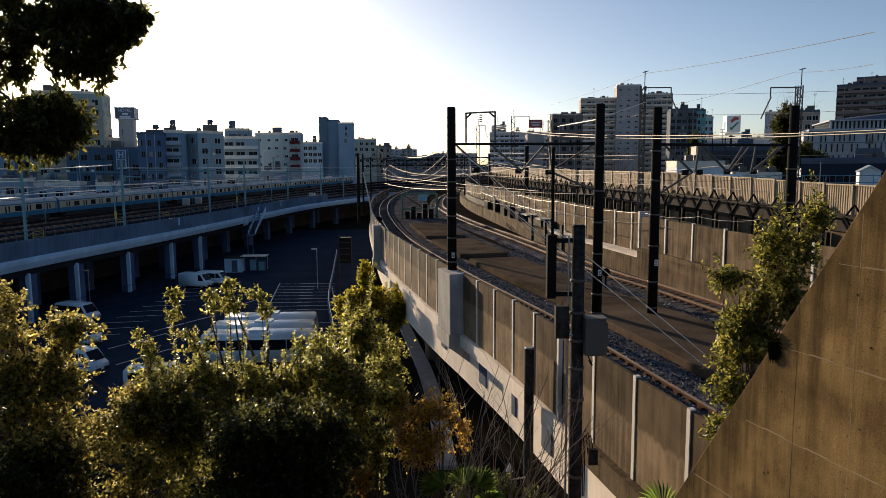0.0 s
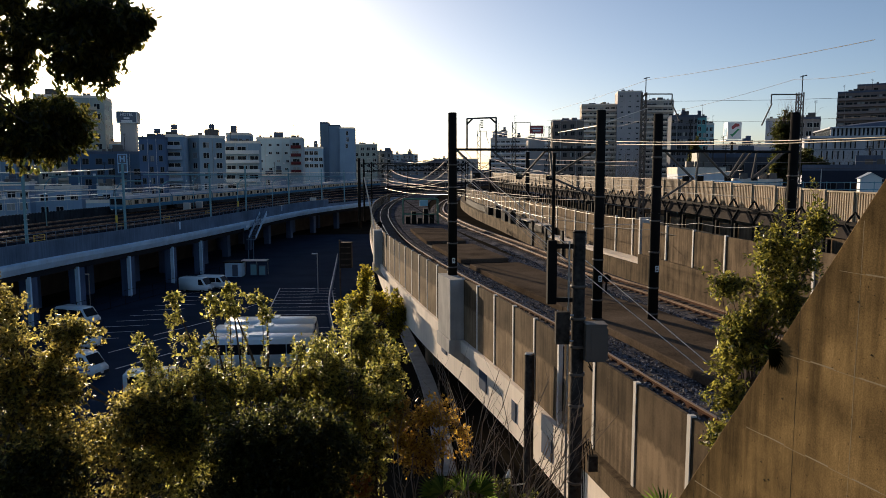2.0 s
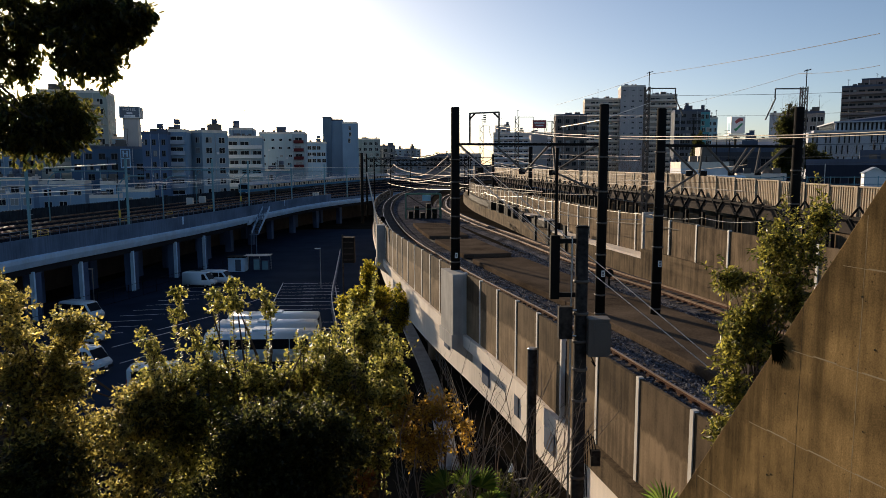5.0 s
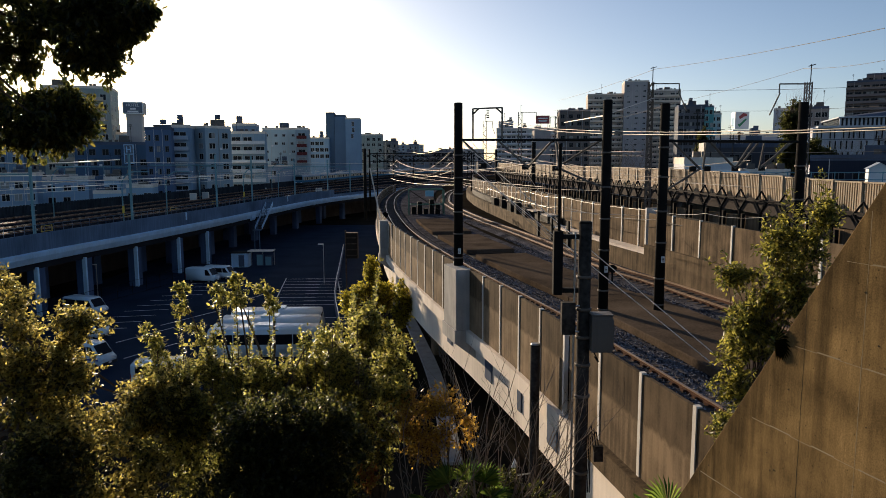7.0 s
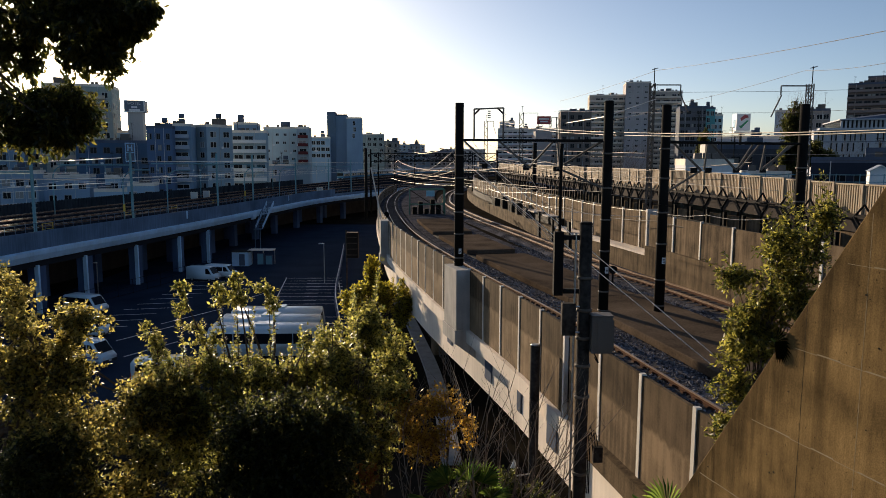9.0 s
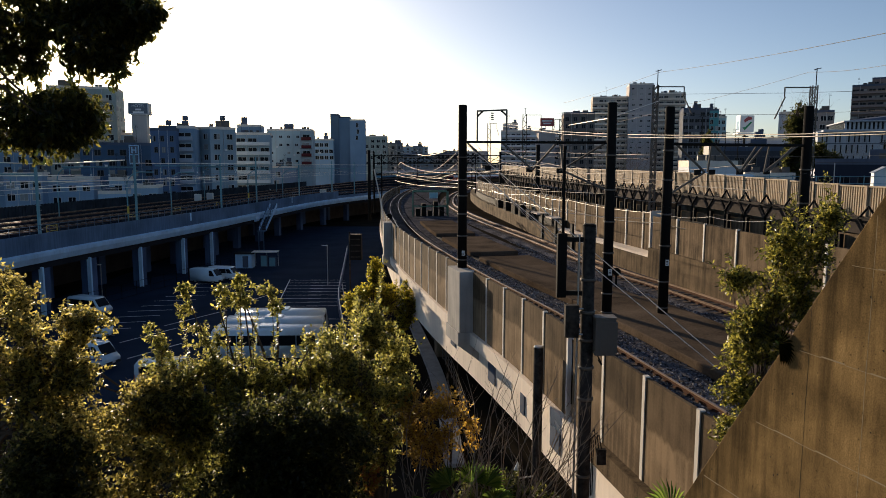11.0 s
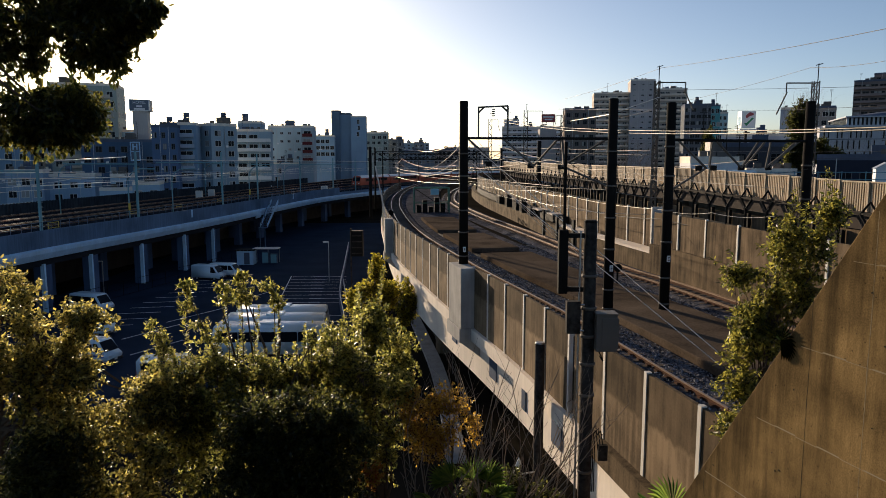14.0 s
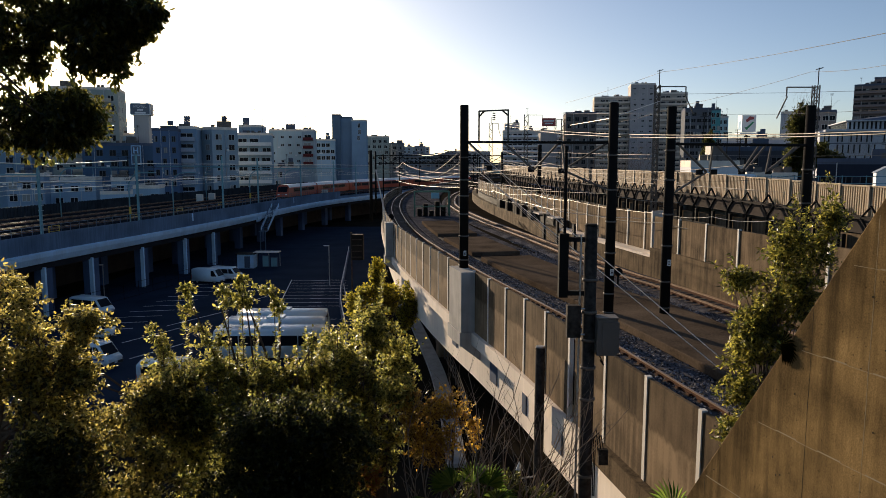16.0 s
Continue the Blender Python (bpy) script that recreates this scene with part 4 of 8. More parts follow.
        for sd in sides:
            for c in range(side_cols):
                y = D * (c + 0.5) / side_cols
                share("window", rw.choice(kinds), b, pose(sd * (W / 2 + 0.03), y, z, 0, 0, 90 * sd))
        if balcony:
            x0, x1 = (-W / 2, W / 2) if balcony == 1 else (-W / 2 + W * 0.1, W / 2 - W * 0.1)
            bm = bmesh.new()
            box(bm, ((x0 + x1) / 2, -0.6, z - 1.15), (x1 - x0, 1.2, 0.15))
            box(bm, ((x0 + x1) / 2, -1.16, z - 0.62), (x1 - x0, 0.1, 1.0))
            for x in (x0 + 0.05, x1 - 0.05):
                box(bm, (x, -0.6, z - 0.62), (0.1, 1.1, 1.0))
            tint = band if isinstance(band, tuple) else tuple(min(0.8, c * (band or 1.35)) for c in colour)
            part("balcony", bm, wall_paint("balcony_%d_%d" % (int(tint[0] * 100), int(tint[1] * 100)), tint), b)
    if not group and cols > 1 and H > 12 and W > 6:
        for k in (-0.5 + 1.0 / cols, 0.5 - 1.0 / cols):
            part("downpipe", bars([((k * W, -0.09, 0.2), (k * W, -0.09, H + 0.2))], 0.06, 6), M["frame_pale"], b)
    if roof and H > 6:
        rng = random.Random(int(abs(m.translation.x) * 10 + W * 100))
        for _ in range(rng.choice((1, 1, 2)) if W > 5 else 1):
            x, w = rng.uniform(-0.32, 0.32) * W, rng.uniform(1.8, 3.4) if W > 6 else 1.4
            h = rng.uniform(1.3, 2.8)
            hs = roof_box(b, x, 3.2, H, (w, 3.0, h), rng.choice(("concrete_blue", "cabinet_grey")), "stair_house")
            if rng.random() < 0.45:
                roof_tank(b, x, 3.2, H + h - 0.6, 0.8, 1.3)
        for _ in range(rng.choice((0, 1, 1, 2))):
            aerial(b, rng.uniform(-0.42, 0.42) * W, 2.0, H, rng.uniform(2.5, 6.5))
        bm = bmesh.new()
        for _ in range(3):
            box(bm, (rng.uniform(-0.4, 0.4) * W, 1.5, H + 0.75), (0.9, 0.6, 1.5))
        tagged(part("roof_unit", bm, M["cabinet_grey"], b), kind="stuff")
    return b


def roof_box(b, x, y, z, size, material="concrete_blue", name="roof_house"):
    bm = bmesh.new()
    box(bm, (x, y, z + size[2] / 2), size, bevel=0.04)
    return part(name, bm, M[material], b)


def roof_tank(b, x, y, z, r, h):
    bm = bmesh.new()
    tube(bm, (x, y, z + 0.75), (x, y, z + 0.75 + h), r, seg=14)
    for i in range(4):
        a = i * math.pi / 2 + 0.4
        tube(bm, (x + r * 0.8 * math.cos(a), y + r * 0.8 * math.sin(a), z), (x + r * 0.8 * math.cos(a), y + r * 0.8 * math.sin(a), z + 0.76), 0.08, seg=5)
    return part("water_tank", bm, M["concrete_blue"], b, "round water tank on legs")


def aerial(b, x, y, z, h):
    bm = bmesh.new()
    tube(bm, (x, y, z), (x, y, z + h), 0.06, seg=5)
    for k in range(3):
        tube(bm, (x - 0.5, y, z + h - 0.3 * k), (x + 0.5, y, z + h - 0.3 * k), 0.03, seg=4)
    return part("aerial", bm, M["steel_dark"], b)



# pose: middle of the front at the ground, then width, depth, height in metres
building(pose(-108.6, 214, 0, 0, 0, 16), (18.7, 16, 38.7), (0.50, 0.42, 0.33), "tall beige apartment block with rows of windows", cols=5, rows=8, sides=(1,), top=1.0, balcony=2, band=1.2, name="apartment_building")
building(pose(-95.2, 206, 0, 0, 0, 15), (19.5, 12, 21.9), (0.099, 0.13, 0.18), "dark blue office block wrapped in scaffold netting", cols=6, rows=5, name="office_block")
building(pose(-103.5, 222, 0, 0, 0, 15), (10.8, 10, 25.4), (0.417, 0.449, 0.498), "low grey building with a white stair house", cols=3, rows=3, name="apartment_building")
building(pose(-75.3, 190, 0, 0, 0, 13), (6.4, 12, 25.4), (0.14, 0.168, 0.24), "dark slate-blue block with paired narrow windows", cols=3, rows=6, win=(0.8, 1.4), name="apartment_building")
building(pose(-72.1, 197, 0, 0, 0, 12), (5.2, 14, 26.3), (0.298, 0.329, 0.379), "mosaic-tiled grey block with dark balconies", cols=1, rows=6, win=(3.2, 1.7), balcony=2, name="apartment_building")
building(pose(-65.09, 208.45, 0, 0, 0, 52), (8.75, 8.3, 26.5), (0.40, 0.395, 0.39), "pale grey apartment block seen on its corner", cols=2, rows=6, win=(1.9, 1.5), sides=(-1,), side_cols=2, name="apartment_building")
stepped_tower = building(pose(-63.6, 230, 0, 0, 0, 9), (7.2, 14, 28.3), (0.358, 0.358, 0.368), "grey apartment tower with a water tank on top", cols=2, rows=7, win=(1.2, 1.0), roof=False, name="apartment_building")
roof_tank(stepped_tower, -1.5, 2.5, 28.3, 1.0, 2.4)
aerial(stepped_tower, 1.2, 3.0, 28.3, 6.5)
building(pose(-61.4, 226, 0, 0, 0, 9), (10.6, 8, 25.6), (0.40, 0.40, 0.40), "pale apartment block with full-width balconies", cols=3, rows=6, win=(2.5, 2.0), balcony=1, band=1.7, name="apartment_building")
building(pose(-59.9, 264, 0, 0, 0, 8), (12.4, 14, 28.4), (0.66, 0.60, 0.53), "cream building with few small windows", cols=4, rows=4, win=(1.0, 0.8), name="apartment_building")
building(pose(-51.4, 262, 0, 0, 0, 7), (4.4, 16, 28.3), (0.498, 0.449, 0.417), "narrow cream block with dark red balconies", cols=1, rows=4, win=(2.4, 1.6), balcony=2, band=(0.13, 0.03, 0.03), name="apartment_building")
building(pose(-57.5, 335, 0, 0, 0, 6), (8.6, 12, 27.0), (0.479, 0.498, 0.518), "small white houses with flat roofs", cols=4, rows=3, name="apartment_building")
building(pose(-57.3, 250, 0, 0, 0, 8), (8.7, 9, 14.9), (0.358, 0.329, 0.358), "small pinkish house with one window", cols=2, rows=2, name="apartment_building")
building(pose(-53.9, 345, 0, 0, 0, 5), (4.0, 14, 39.1), (0.17, 0.19, 0.22), "tall dark grey tower slab without windows", cols=0, rows=0, roof=False, name="tower_block")
building(pose(-49.5, 347, 0, 0, 0, 5), (5.5, 14, 38.0), (0.25, 0.28, 0.33), "tall blue-grey tower slab without windows", cols=0, rows=0, roof=False, name="tower_block")
building(pose(-42.9, 344, 0, 0, 0, 4), (7.0, 14, 36.5), (0.32, 0.36, 0.42), "tall slate tower slab with a narrow glazed strip", cols=1, rows=3, roof=False, win=(1.0, 2.0), name="tower_block")
building(pose(-38.3, 385, 0, 0, 0, 3), (12.2, 14, 30.2), (0.398, 0.348, 0.28), "beige block with a rooftop frame", cols=4, rows=5, name="apartment_building")
building(pose(-30.4, 405, 0, 0, 0, 3), (10.8, 14, 27.0), (0.218, 0.19, 0.18), "brown apartment block beside the curve", cols=3, rows=5, name="apartment_building")
building(pose(-22.2, 520, 0, 0, 0, 1), (24.6, 16, 22.0), (0.249, 0.24, 0.249), "distant grey office block", cols=8, rows=3, win=(1.6,1.6), name="office_block")
building(pose(-1.1, 480, 0, 0, 0, 0), (15.9, 16, 22.3), (0.249, 0.23, 0.23), "distant brown city block", cols=6, rows=3, win=(1.6,1.6), name="apartment_building")
building(pose(-22.5, 560, 0, 0, 0, 1), (7.9, 10, 28.5), (0.218, 0.2, 0.2), "distant narrow grey tower", cols=2, rows=3, name="apartment_building")
building(pose(50.4, 430, 0, 0, 0, -4), (35.8, 14, 35.1), (0.56, 0.53, 0.48), "long white apartment slab with balconies", cols=12, rows=9, balcony=1, band=1.7, win=(2.2,1.6), name="apartment_building")
building(pose(39.0, 440, 0, 0, 0, -3), (9.0, 14, 39.7), (0.522, 0.495, 0.508), "grey block behind the white slab", cols=3, rows=4, name="apartment_building")
building(pose(55.2, 300, 0, 0, 0, -6), (12.7, 18, 37.0), (0.184, 0.153, 0.134), "dark brown apartment block with grey window bays", cols=4, rows=9, win=(1.5,1.6), balcony=0, name="apartment_building")
building(pose(94.0, 410, 0, 0, 0, -8), (22.1, 16, 53.2), (0.46, 0.40, 0.33), "beige high-rise apartment block with balconies", cols=7, rows=16, balcony=1, band=1.7, win=(2.2,1.6), name="apartment_building")
building(pose(108.1, 402, 0, 0, 0, -9), (13.2, 18, 59.6), (0.48, 0.44, 0.425), "tall beige core tower of an apartment block", cols=3, rows=14, win=(1.4,0.8), name="apartment_building")
building(pose(125.5, 408, 0, 0, 0, -10), (17.8, 16, 55.2), (0.46, 0.40, 0.34), "beige high-rise wing with balconies", cols=6, rows=16, balcony=1, band=1.7, win=(2.2,1.6), name="apartment_building")
building(pose(114.7, 330, 0, 0, 0, -12), (12.4, 16, 41.0), (0.13, 0.14, 0.16), "dark grey glazed office block", cols=5, rows=12, win=(1.8,1.5), name="office_block")
building(pose(121.6, 328, 0, 0, 0, -12), (3.9, 14, 40.4), (0.112, 0.337, 0.359), "narrow teal glass office block", cols=2, rows=12, win=(1.2,1.9), name="office_block")
building(pose(129.6, 340, 0, 0, 0, -13), (4.3, 14, 37.9), (0.449, 0.598, 0.628), "pale green glass block", cols=2, rows=10, win=(1.2,1.6), name="office_block")
building(pose(125.1, 259.7, 0, 0, 0, -27), (10.2, 14, 34.6), (0.449, 0.464, 0.508), "plain grey rendered block", cols=1, rows=4, win=(1.0, 1.2), name="apartment_building")
building(pose(130.4, 252.8, 0, 0, 0, -29), (9.1, 14, 34.5), (0.299, 0.262, 0.24), "brown block behind a bare tree", cols=4, rows=6, name="apartment_building")
building(pose(189.2, 313.3, 0, 0, 0, -33), (24.7, 16, 50.2), (0.20, 0.16, 0.145), "brown high-rise apartment block with balconies", cols=8, rows=12, balcony=1, band=1.35, win=(2.4, 1.6), name="apartment_building")
building(pose(208.6, 331.5, 0, 0, 0, -33), (25.0, 12, 55.5), (0.20, 0.165, 0.155), "upper wing of a brown high-rise", cols=8, rows=6, balcony=1, band=1.35, name="apartment_building")
building(pose(56.4, 94.2, 0, 0, 0, -30), (14.1, 6, 17.1), (0.03, 0.036, 0.055), "low dark blue workshop behind the fence", cols=6, rows=1, win=(1.3, 0.9), name="workshop")
# This block's dark colour holds the shade under the roofs.
building(pose(59.1, 136.8, 0, 0, 0, -22), (17.0, 14, 19.5), (0.075, 0.075, 0.085), "low parking deck, dark for the shade under its roofs", cols=8, rows=2, win=(1.7, 1.4), name="parking_deck")
building(pose(31.8, 85.4, 0, 0, 0, -8), (5.5, 7, 16.8), (0.62, 0.63, 0.65), "pale flat-roofed warehouse with a sunlit end wall", cols=2, rows=1, win=(1.0, 0.7), name="shed")
building(pose(35.6, 90, 0, 0, 0, -12), (3.2, 6, 16.2), (0.479, 0.539, 0.658), "small blue-grey flat-roofed shed", cols=2, rows=1, win=(1.0,0.7), name="shed")
building(pose(41.0, 90, 0, 0, 0, -14), (5.3, 6, 15.3), (0.33, 0.35, 0.39), "low pale building with small windows", cols=5, rows=1, win=(0.9,0.6), name="apartment_building")
building(pose(97.6, 226.0, 0, 0, 0, -22), (21.6, 12, 24.0), (0.508, 0.508, 0.554), "low grey block behind the wires", cols=11, rows=2, win=(1.1, 1.3), name="apartment_building")
building(pose(-100.3, 168, 0, 0, 0, 19), (7.9, 10, 13.9), (0.338, 0.358, 0.398), "low grey house behind the tracks", cols=3, rows=2, name="apartment_building")
building(pose(-96.8, 176, 0, 0, 0, 17), (16.7, 10, 12.7), (0.398, 0.417, 0.458), "pale low workshop with square windows", cols=5, rows=2, win=(1.6,1.4), name="apartment_building")
building(pose(-130.6, 200, 0, 0, 0, 20), (23.6, 14, 22.8), (0.249, 0.28, 0.318), "grey apartment block behind the tree", cols=6, rows=5, name="apartment_building")
building(pose(-76.6, 165, 0, 0, 0, 15), (8.4, 9, 9.8), (0.498, 0.518, 0.547), "white low house with a sloping stair", cols=2, rows=1, name="apartment_building")
building(pose(-79.6, 172, 0, 0, 0, 15), (4.1, 9, 12.8), (0.458, 0.479, 0.498), "small white stair block", cols=1, rows=2, name="apartment_building")
building(pose(-70.7, 166, 0, 0, 0, 14), (5.9, 8, 11.1), (0.417, 0.449, 0.479), "pale shed with a flat roof", cols=2, rows=1, name="shed")
building(pose(-129, 226, 0, 0, 0, 18), (20, 12, 26), (0.22, 0.24, 0.28), "grey-blue apartment block behind the tree crown", cols=5, rows=6, name="apartment_building")

def finned_hall():
    """A long hall: a wall with upright slits, two ledges over bands of louvres, and a rising roof."""
    t = thing("exhibition_hall", "long white hall with upright slit windows and ledges", "building", pose(83.6, 177.2, 0, 0, 0, -19))
    W, D = 44.0, 24.0
    white = wall_paint("hall_white", (0.50, 0.51, 0.54))
    bm = bmesh.new()
    box(bm, (W / 2 + 3.5, D / 2, 12.3), (W - 7, D, 24.6))
    part("wall", bm, white, t)
    rng = random.Random(31)
    slit = bmesh.new()
    box(slit, (0, -0.02, 0), (0.34, 0.08, 2.0), slot=1)
    for x in (-0.24, 0.24):
        box(slit, (x, -0.15, 0), (0.12, 0.36, 2.2))
    box(slit, (0, -0.14, -1.08), (0.5, 0.3, 0.1))
    me = bpy.data.meshes.new("slit_window")
    slit.to_mesh(me)
    slit.free()
    me.materials.append(white)
    me.materials.append(M["glass"])
    for z in (23.1, 20.5, 17.9):
        x = 8.0
        while x < W - 1:
            share("slit_window", me, t, pose(x, 0, z))
            x += rng.choice((0.95, 1.2, 1.2, 1.9, 2.6))
    bm = bmesh.new()
    box(bm, (W / 2 + 3.5, -0.06, 21.8), (W - 7, 0.14, 0.16))
    part("string_course", bm, M["concrete_blue"], t)
    x0 = 13.0
    for z, x, d, h in ((24.85, 8.0, 0.9, 0.5), (27.1, x0 - 0.6, 0.2, 0.3)):
        bm = bmesh.new()
        box(bm, ((x + W) / 2, (D - d) / 2, z), (W - x, D + d, h), bevel=0.05)
        part("ledge", bm, white, t, "white projecting roof ledge")
    bm = bmesh.new()
    box(bm, ((x0 + W) / 2, 1.0 + (D - 1) / 2, 26.02), (W - x0, D - 1, 1.85))
    band = part("louvre_band", bm, M["glass"], t, "dark glazed band with pale louvres")
    n = int((W - x0) / 0.9)
    for q in range(n + 1):
        bm = bmesh.new()
        box(bm, (x0 + q * (W - x0) / n, 0.85, 26.02), (0.45, 0.34, 1.84))
        part("louvre", bm, white, band)
    bm = bmesh.new()
    low = [bm.verts.new(p) for p in ((x0 + 1, 1.5, 27.24), (W, 1.5, 27.24), (W, D, 27.24), (x0 + 1, D, 27.24))]
    high = [bm.verts.new(p) for p in ((19, 14, 28.4), (W, 14, 31.0), (W, D, 31.4), (19, D, 28.8))]
    bm.faces.new(high)
    for q in range(4):
        bm.faces.new((low[q], low[(q + 1) % 4], high[(q + 1) % 4], high[q]))
    roof = part("roof", bm, M["concrete_blue"], t, "grey sheet roof rising over the hall")
    for q in range(9):
        f = q / 8
        part("seam", bars([((x0 + 1 + f * (W - x0 - 1), 1.5, 27.3), (19 + f * (W - 19), 14, 28.46 + 2.6 * f))], 0.08, 4), M["cabinet_grey"], roof)


finned_hall()

# rows of blocks farther off
rng_city = random.Random(77)
for k in range(44):
    bear = radians(-34 + 68 * k / 43 + rng_city.uniform(-0.6, 0.6))
    dist = rng_city.uniform(430, 640)
    if -6 < math.degrees(bear) < 3:
        dist += 160
    grey = rng_city.uniform(0.2, 0.42)
    tall = 17.5 + dist * rng_city.uniform(-0.004, 0.020)
    building(pose(dist * math.sin(bear), dist * math.cos(bear), 0, 0, 0, -math.degrees(bear) + rng_city.uniform(-15, 15)), (rng_city.uniform(16, 30), 14, tall), (grey, grey * 0.95, grey * 0.92),
             rng_city.choice(("distant pale grey city block", "distant beige city block with windows", "distant city block with a flat roof")), cols=6, rows=4, win=(2.2, 1.7), group="distant city blocks", name="city_block")


# ---------- masts, beams and wires ----------
def round_mast(x, y, z0, z1, r=0.19, label="dark round concrete catenary mast", material="pole_dark", bands=()):
    m = thing("catenary_mast", label, "mast", pose(x, y, z0))
    h = z1 - z0
    bm = bmesh.new()
    tube(bm, (0, 0, 0), (0, 0, h), r * 1.06, r * 0.94, seg=20)
    part("shaft", bm, M[material], m)
    bm = bmesh.new()
    tube(bm, (0, 0, h), (0, 0, h + 0.05), r * 1.0, r * 0.8, seg=20)
    part("cap", bm, M["steel_dark"] if h > 11.5 or z0 > 1 else M["galv"], m)
    for b in bands:
        bm = bmesh.new()
        tube(bm, (0, 0, b), (0, 0, b + 0.07), r * 1.15, seg=20)
        part("clamp_band", bm, M["mast_tan"], m)
    return m


def lattice_beam(name, a, b, depth, n, r=0.06, label="dark steel lattice beam between two masts"):
    """Two chords with diagonal braces."""
    a, b = Vector(a), Vector(b)
    t = thing(name, label, "gantry beam", Matrix.Translation(a))
    d, dn = b - a, Vector((0, 0, -depth))
    part("top_chord", bars([(Vector(), d)], r * 1.3), M["steel_dark"], t)
    part("bottom_chord", bars([(dn, d + dn)], r), M["steel_dark"], t)
    for i in range(n):
        p, q = d * (i / n), d * ((i + 1) / n)
        part("brace", bars([(p, q + dn) if i % 2 == 0 else (p + dn, q)], r * 0.8), M["steel_dark"], t)
    return t


def strut_beam(a, b, depth, braces, struts, r=0.06, label="dark steel gantry beam with open diagonal struts"):
    """One chord between two masts, braces (upper share, lower share of the span), node plates, and struts down to the masts (mast share, drop, lower share)."""
    a, b = Vector(a), Vector(b)
    t = thing("gantry_beam", label, "gantry beam", Matrix.Translation(a))
    d, dn = b - a, Vector((0, 0, -depth))
    part("top_chord", bars([(Vector(), d)], r * 1.1), M["steel_dark"], t)
    for hi, lo in braces:
        part("brace", bars([(d * hi, d * lo + dn)], r * 0.8), M["mast_tan"], t)
    for k, drop, lo in struts:
        part("brace", bars([(d * k + Vector((0, 0, -drop)), d * lo + dn)], r * 0.75), M["mast_tan"], t)
    turn = Matrix.Rotation(math.atan2(d.y, d.x), 4, "Z")
    for lo in sorted({round(q, 1) for _, q in braces}):
        bm = bmesh.new()
        box(bm, (0, 0, 0), (0.34, 0.05, 0.22), Matrix.Translation(d * lo + dn) @ turn)
        part("node_plate", bm, M["steel_dark"], t)
    return t


def wire(name, pts, r=0.018, material="wire", sag=0.0, label="thin overhead wire"):
    c = bpy.data.curves.new(name, "CURVE")
    c.dimensions, c.bevel_depth, c.bevel_resolution = "3D", r, 1
    for a, b in zip(pts, pts[1:]):
        sp = c.splines.new("POLY")
        n = 12
        sp.points.add(n)
        a1, b1 = Vector(a), Vector(b)
        for i in range(n + 1):
            k = i / n
            p = a1.lerp(b1, k)
            sp.points[i].co = (p.x, p.y, p.z - sag * 4 * k * (1 - k), 1)
    c.materials.append(M[material])
    return tagged(new(name, c), label, "wire")


MASTS = [round_mast(0.783, 35.4, 12.15, 20.19, 0.222, bands=(0.4, 1.6, 2.7, 3.6, 4.4, 5.5)),
         round_mast(6.70, 29.2, RAIL, 19.81, 0.20, bands=(0.1, 0.9, 2.6, 3.9, 5.2, 6.6)),
         round_mast(9.04, 29.2, RAIL, 19.65, 0.20, bands=(0.3, 1.4, 2.9, 4.2, 5.6, 6.8)),
         round_mast(16.05, 32.0, RAIL - 0.5, 19.9, 0.22, bands=(3, 5, 6.5)),
         round_mast(9.7, 76, RAIL, 19.2, 0.22),
         round_mast(3.46, 17.12, 0.0, 15.95, 0.168, "near-black weathered concrete mast beside the parapet", "pole_grey", bands=(8.0, 9.6, 11.6, 12.4, 13.1, 13.8, 14.6)),
         round_mast(3.17, 23.8, 0.0, 11.15, 0.175, "short weathered concrete post below the parapet", "pole_grey")]
strut_beam((0.783, 35.4, 18.44), (6.70, 29.2, 18.25), 1.22, ((0.03, 0.25), (0.30, 0.52), (0.68, 0.52), (0.97, 0.70), (0.70, 0.72)), ((1.0, 2.0, 0.72),), 0.06)
strut_beam((9.04, 29.2, 18.2), (16.05, 32.0, 18.2), 1.15, ((0.05, 0.25), (0.29, 0.27), (0.31, 0.50), (0.62, 0.50), (0.67, 0.52), (0.71, 0.68), (0.93, 0.68), (0.90, 0.71)), ((0.0, 2.1, 0.25),), 0.06)


# ---------- trees ----------
def leaf_faces(pos, out, up, L, W):
    """Oval leaves, folded along the middle, as one array of six corners each."""
    side = np.cross(out, up)
    side /= np.linalg.norm(side, axis=1)[:, None] + 1e-9
    nrm = np.cross(side, out)
    L, W = L[:, None], W[:, None]
    a, b = pos + out * L * 0.32 - nrm * L * 0.07, pos + out * L * 0.7 - nrm * L * 0.1
    return np.stack([pos, a + side * W * 0.5, b + side * W * 0.4, pos + out * L - nrm * L * 0.08, b - side * W * 0.4, a - side * W * 0.5], 1).reshape(-1, 3)


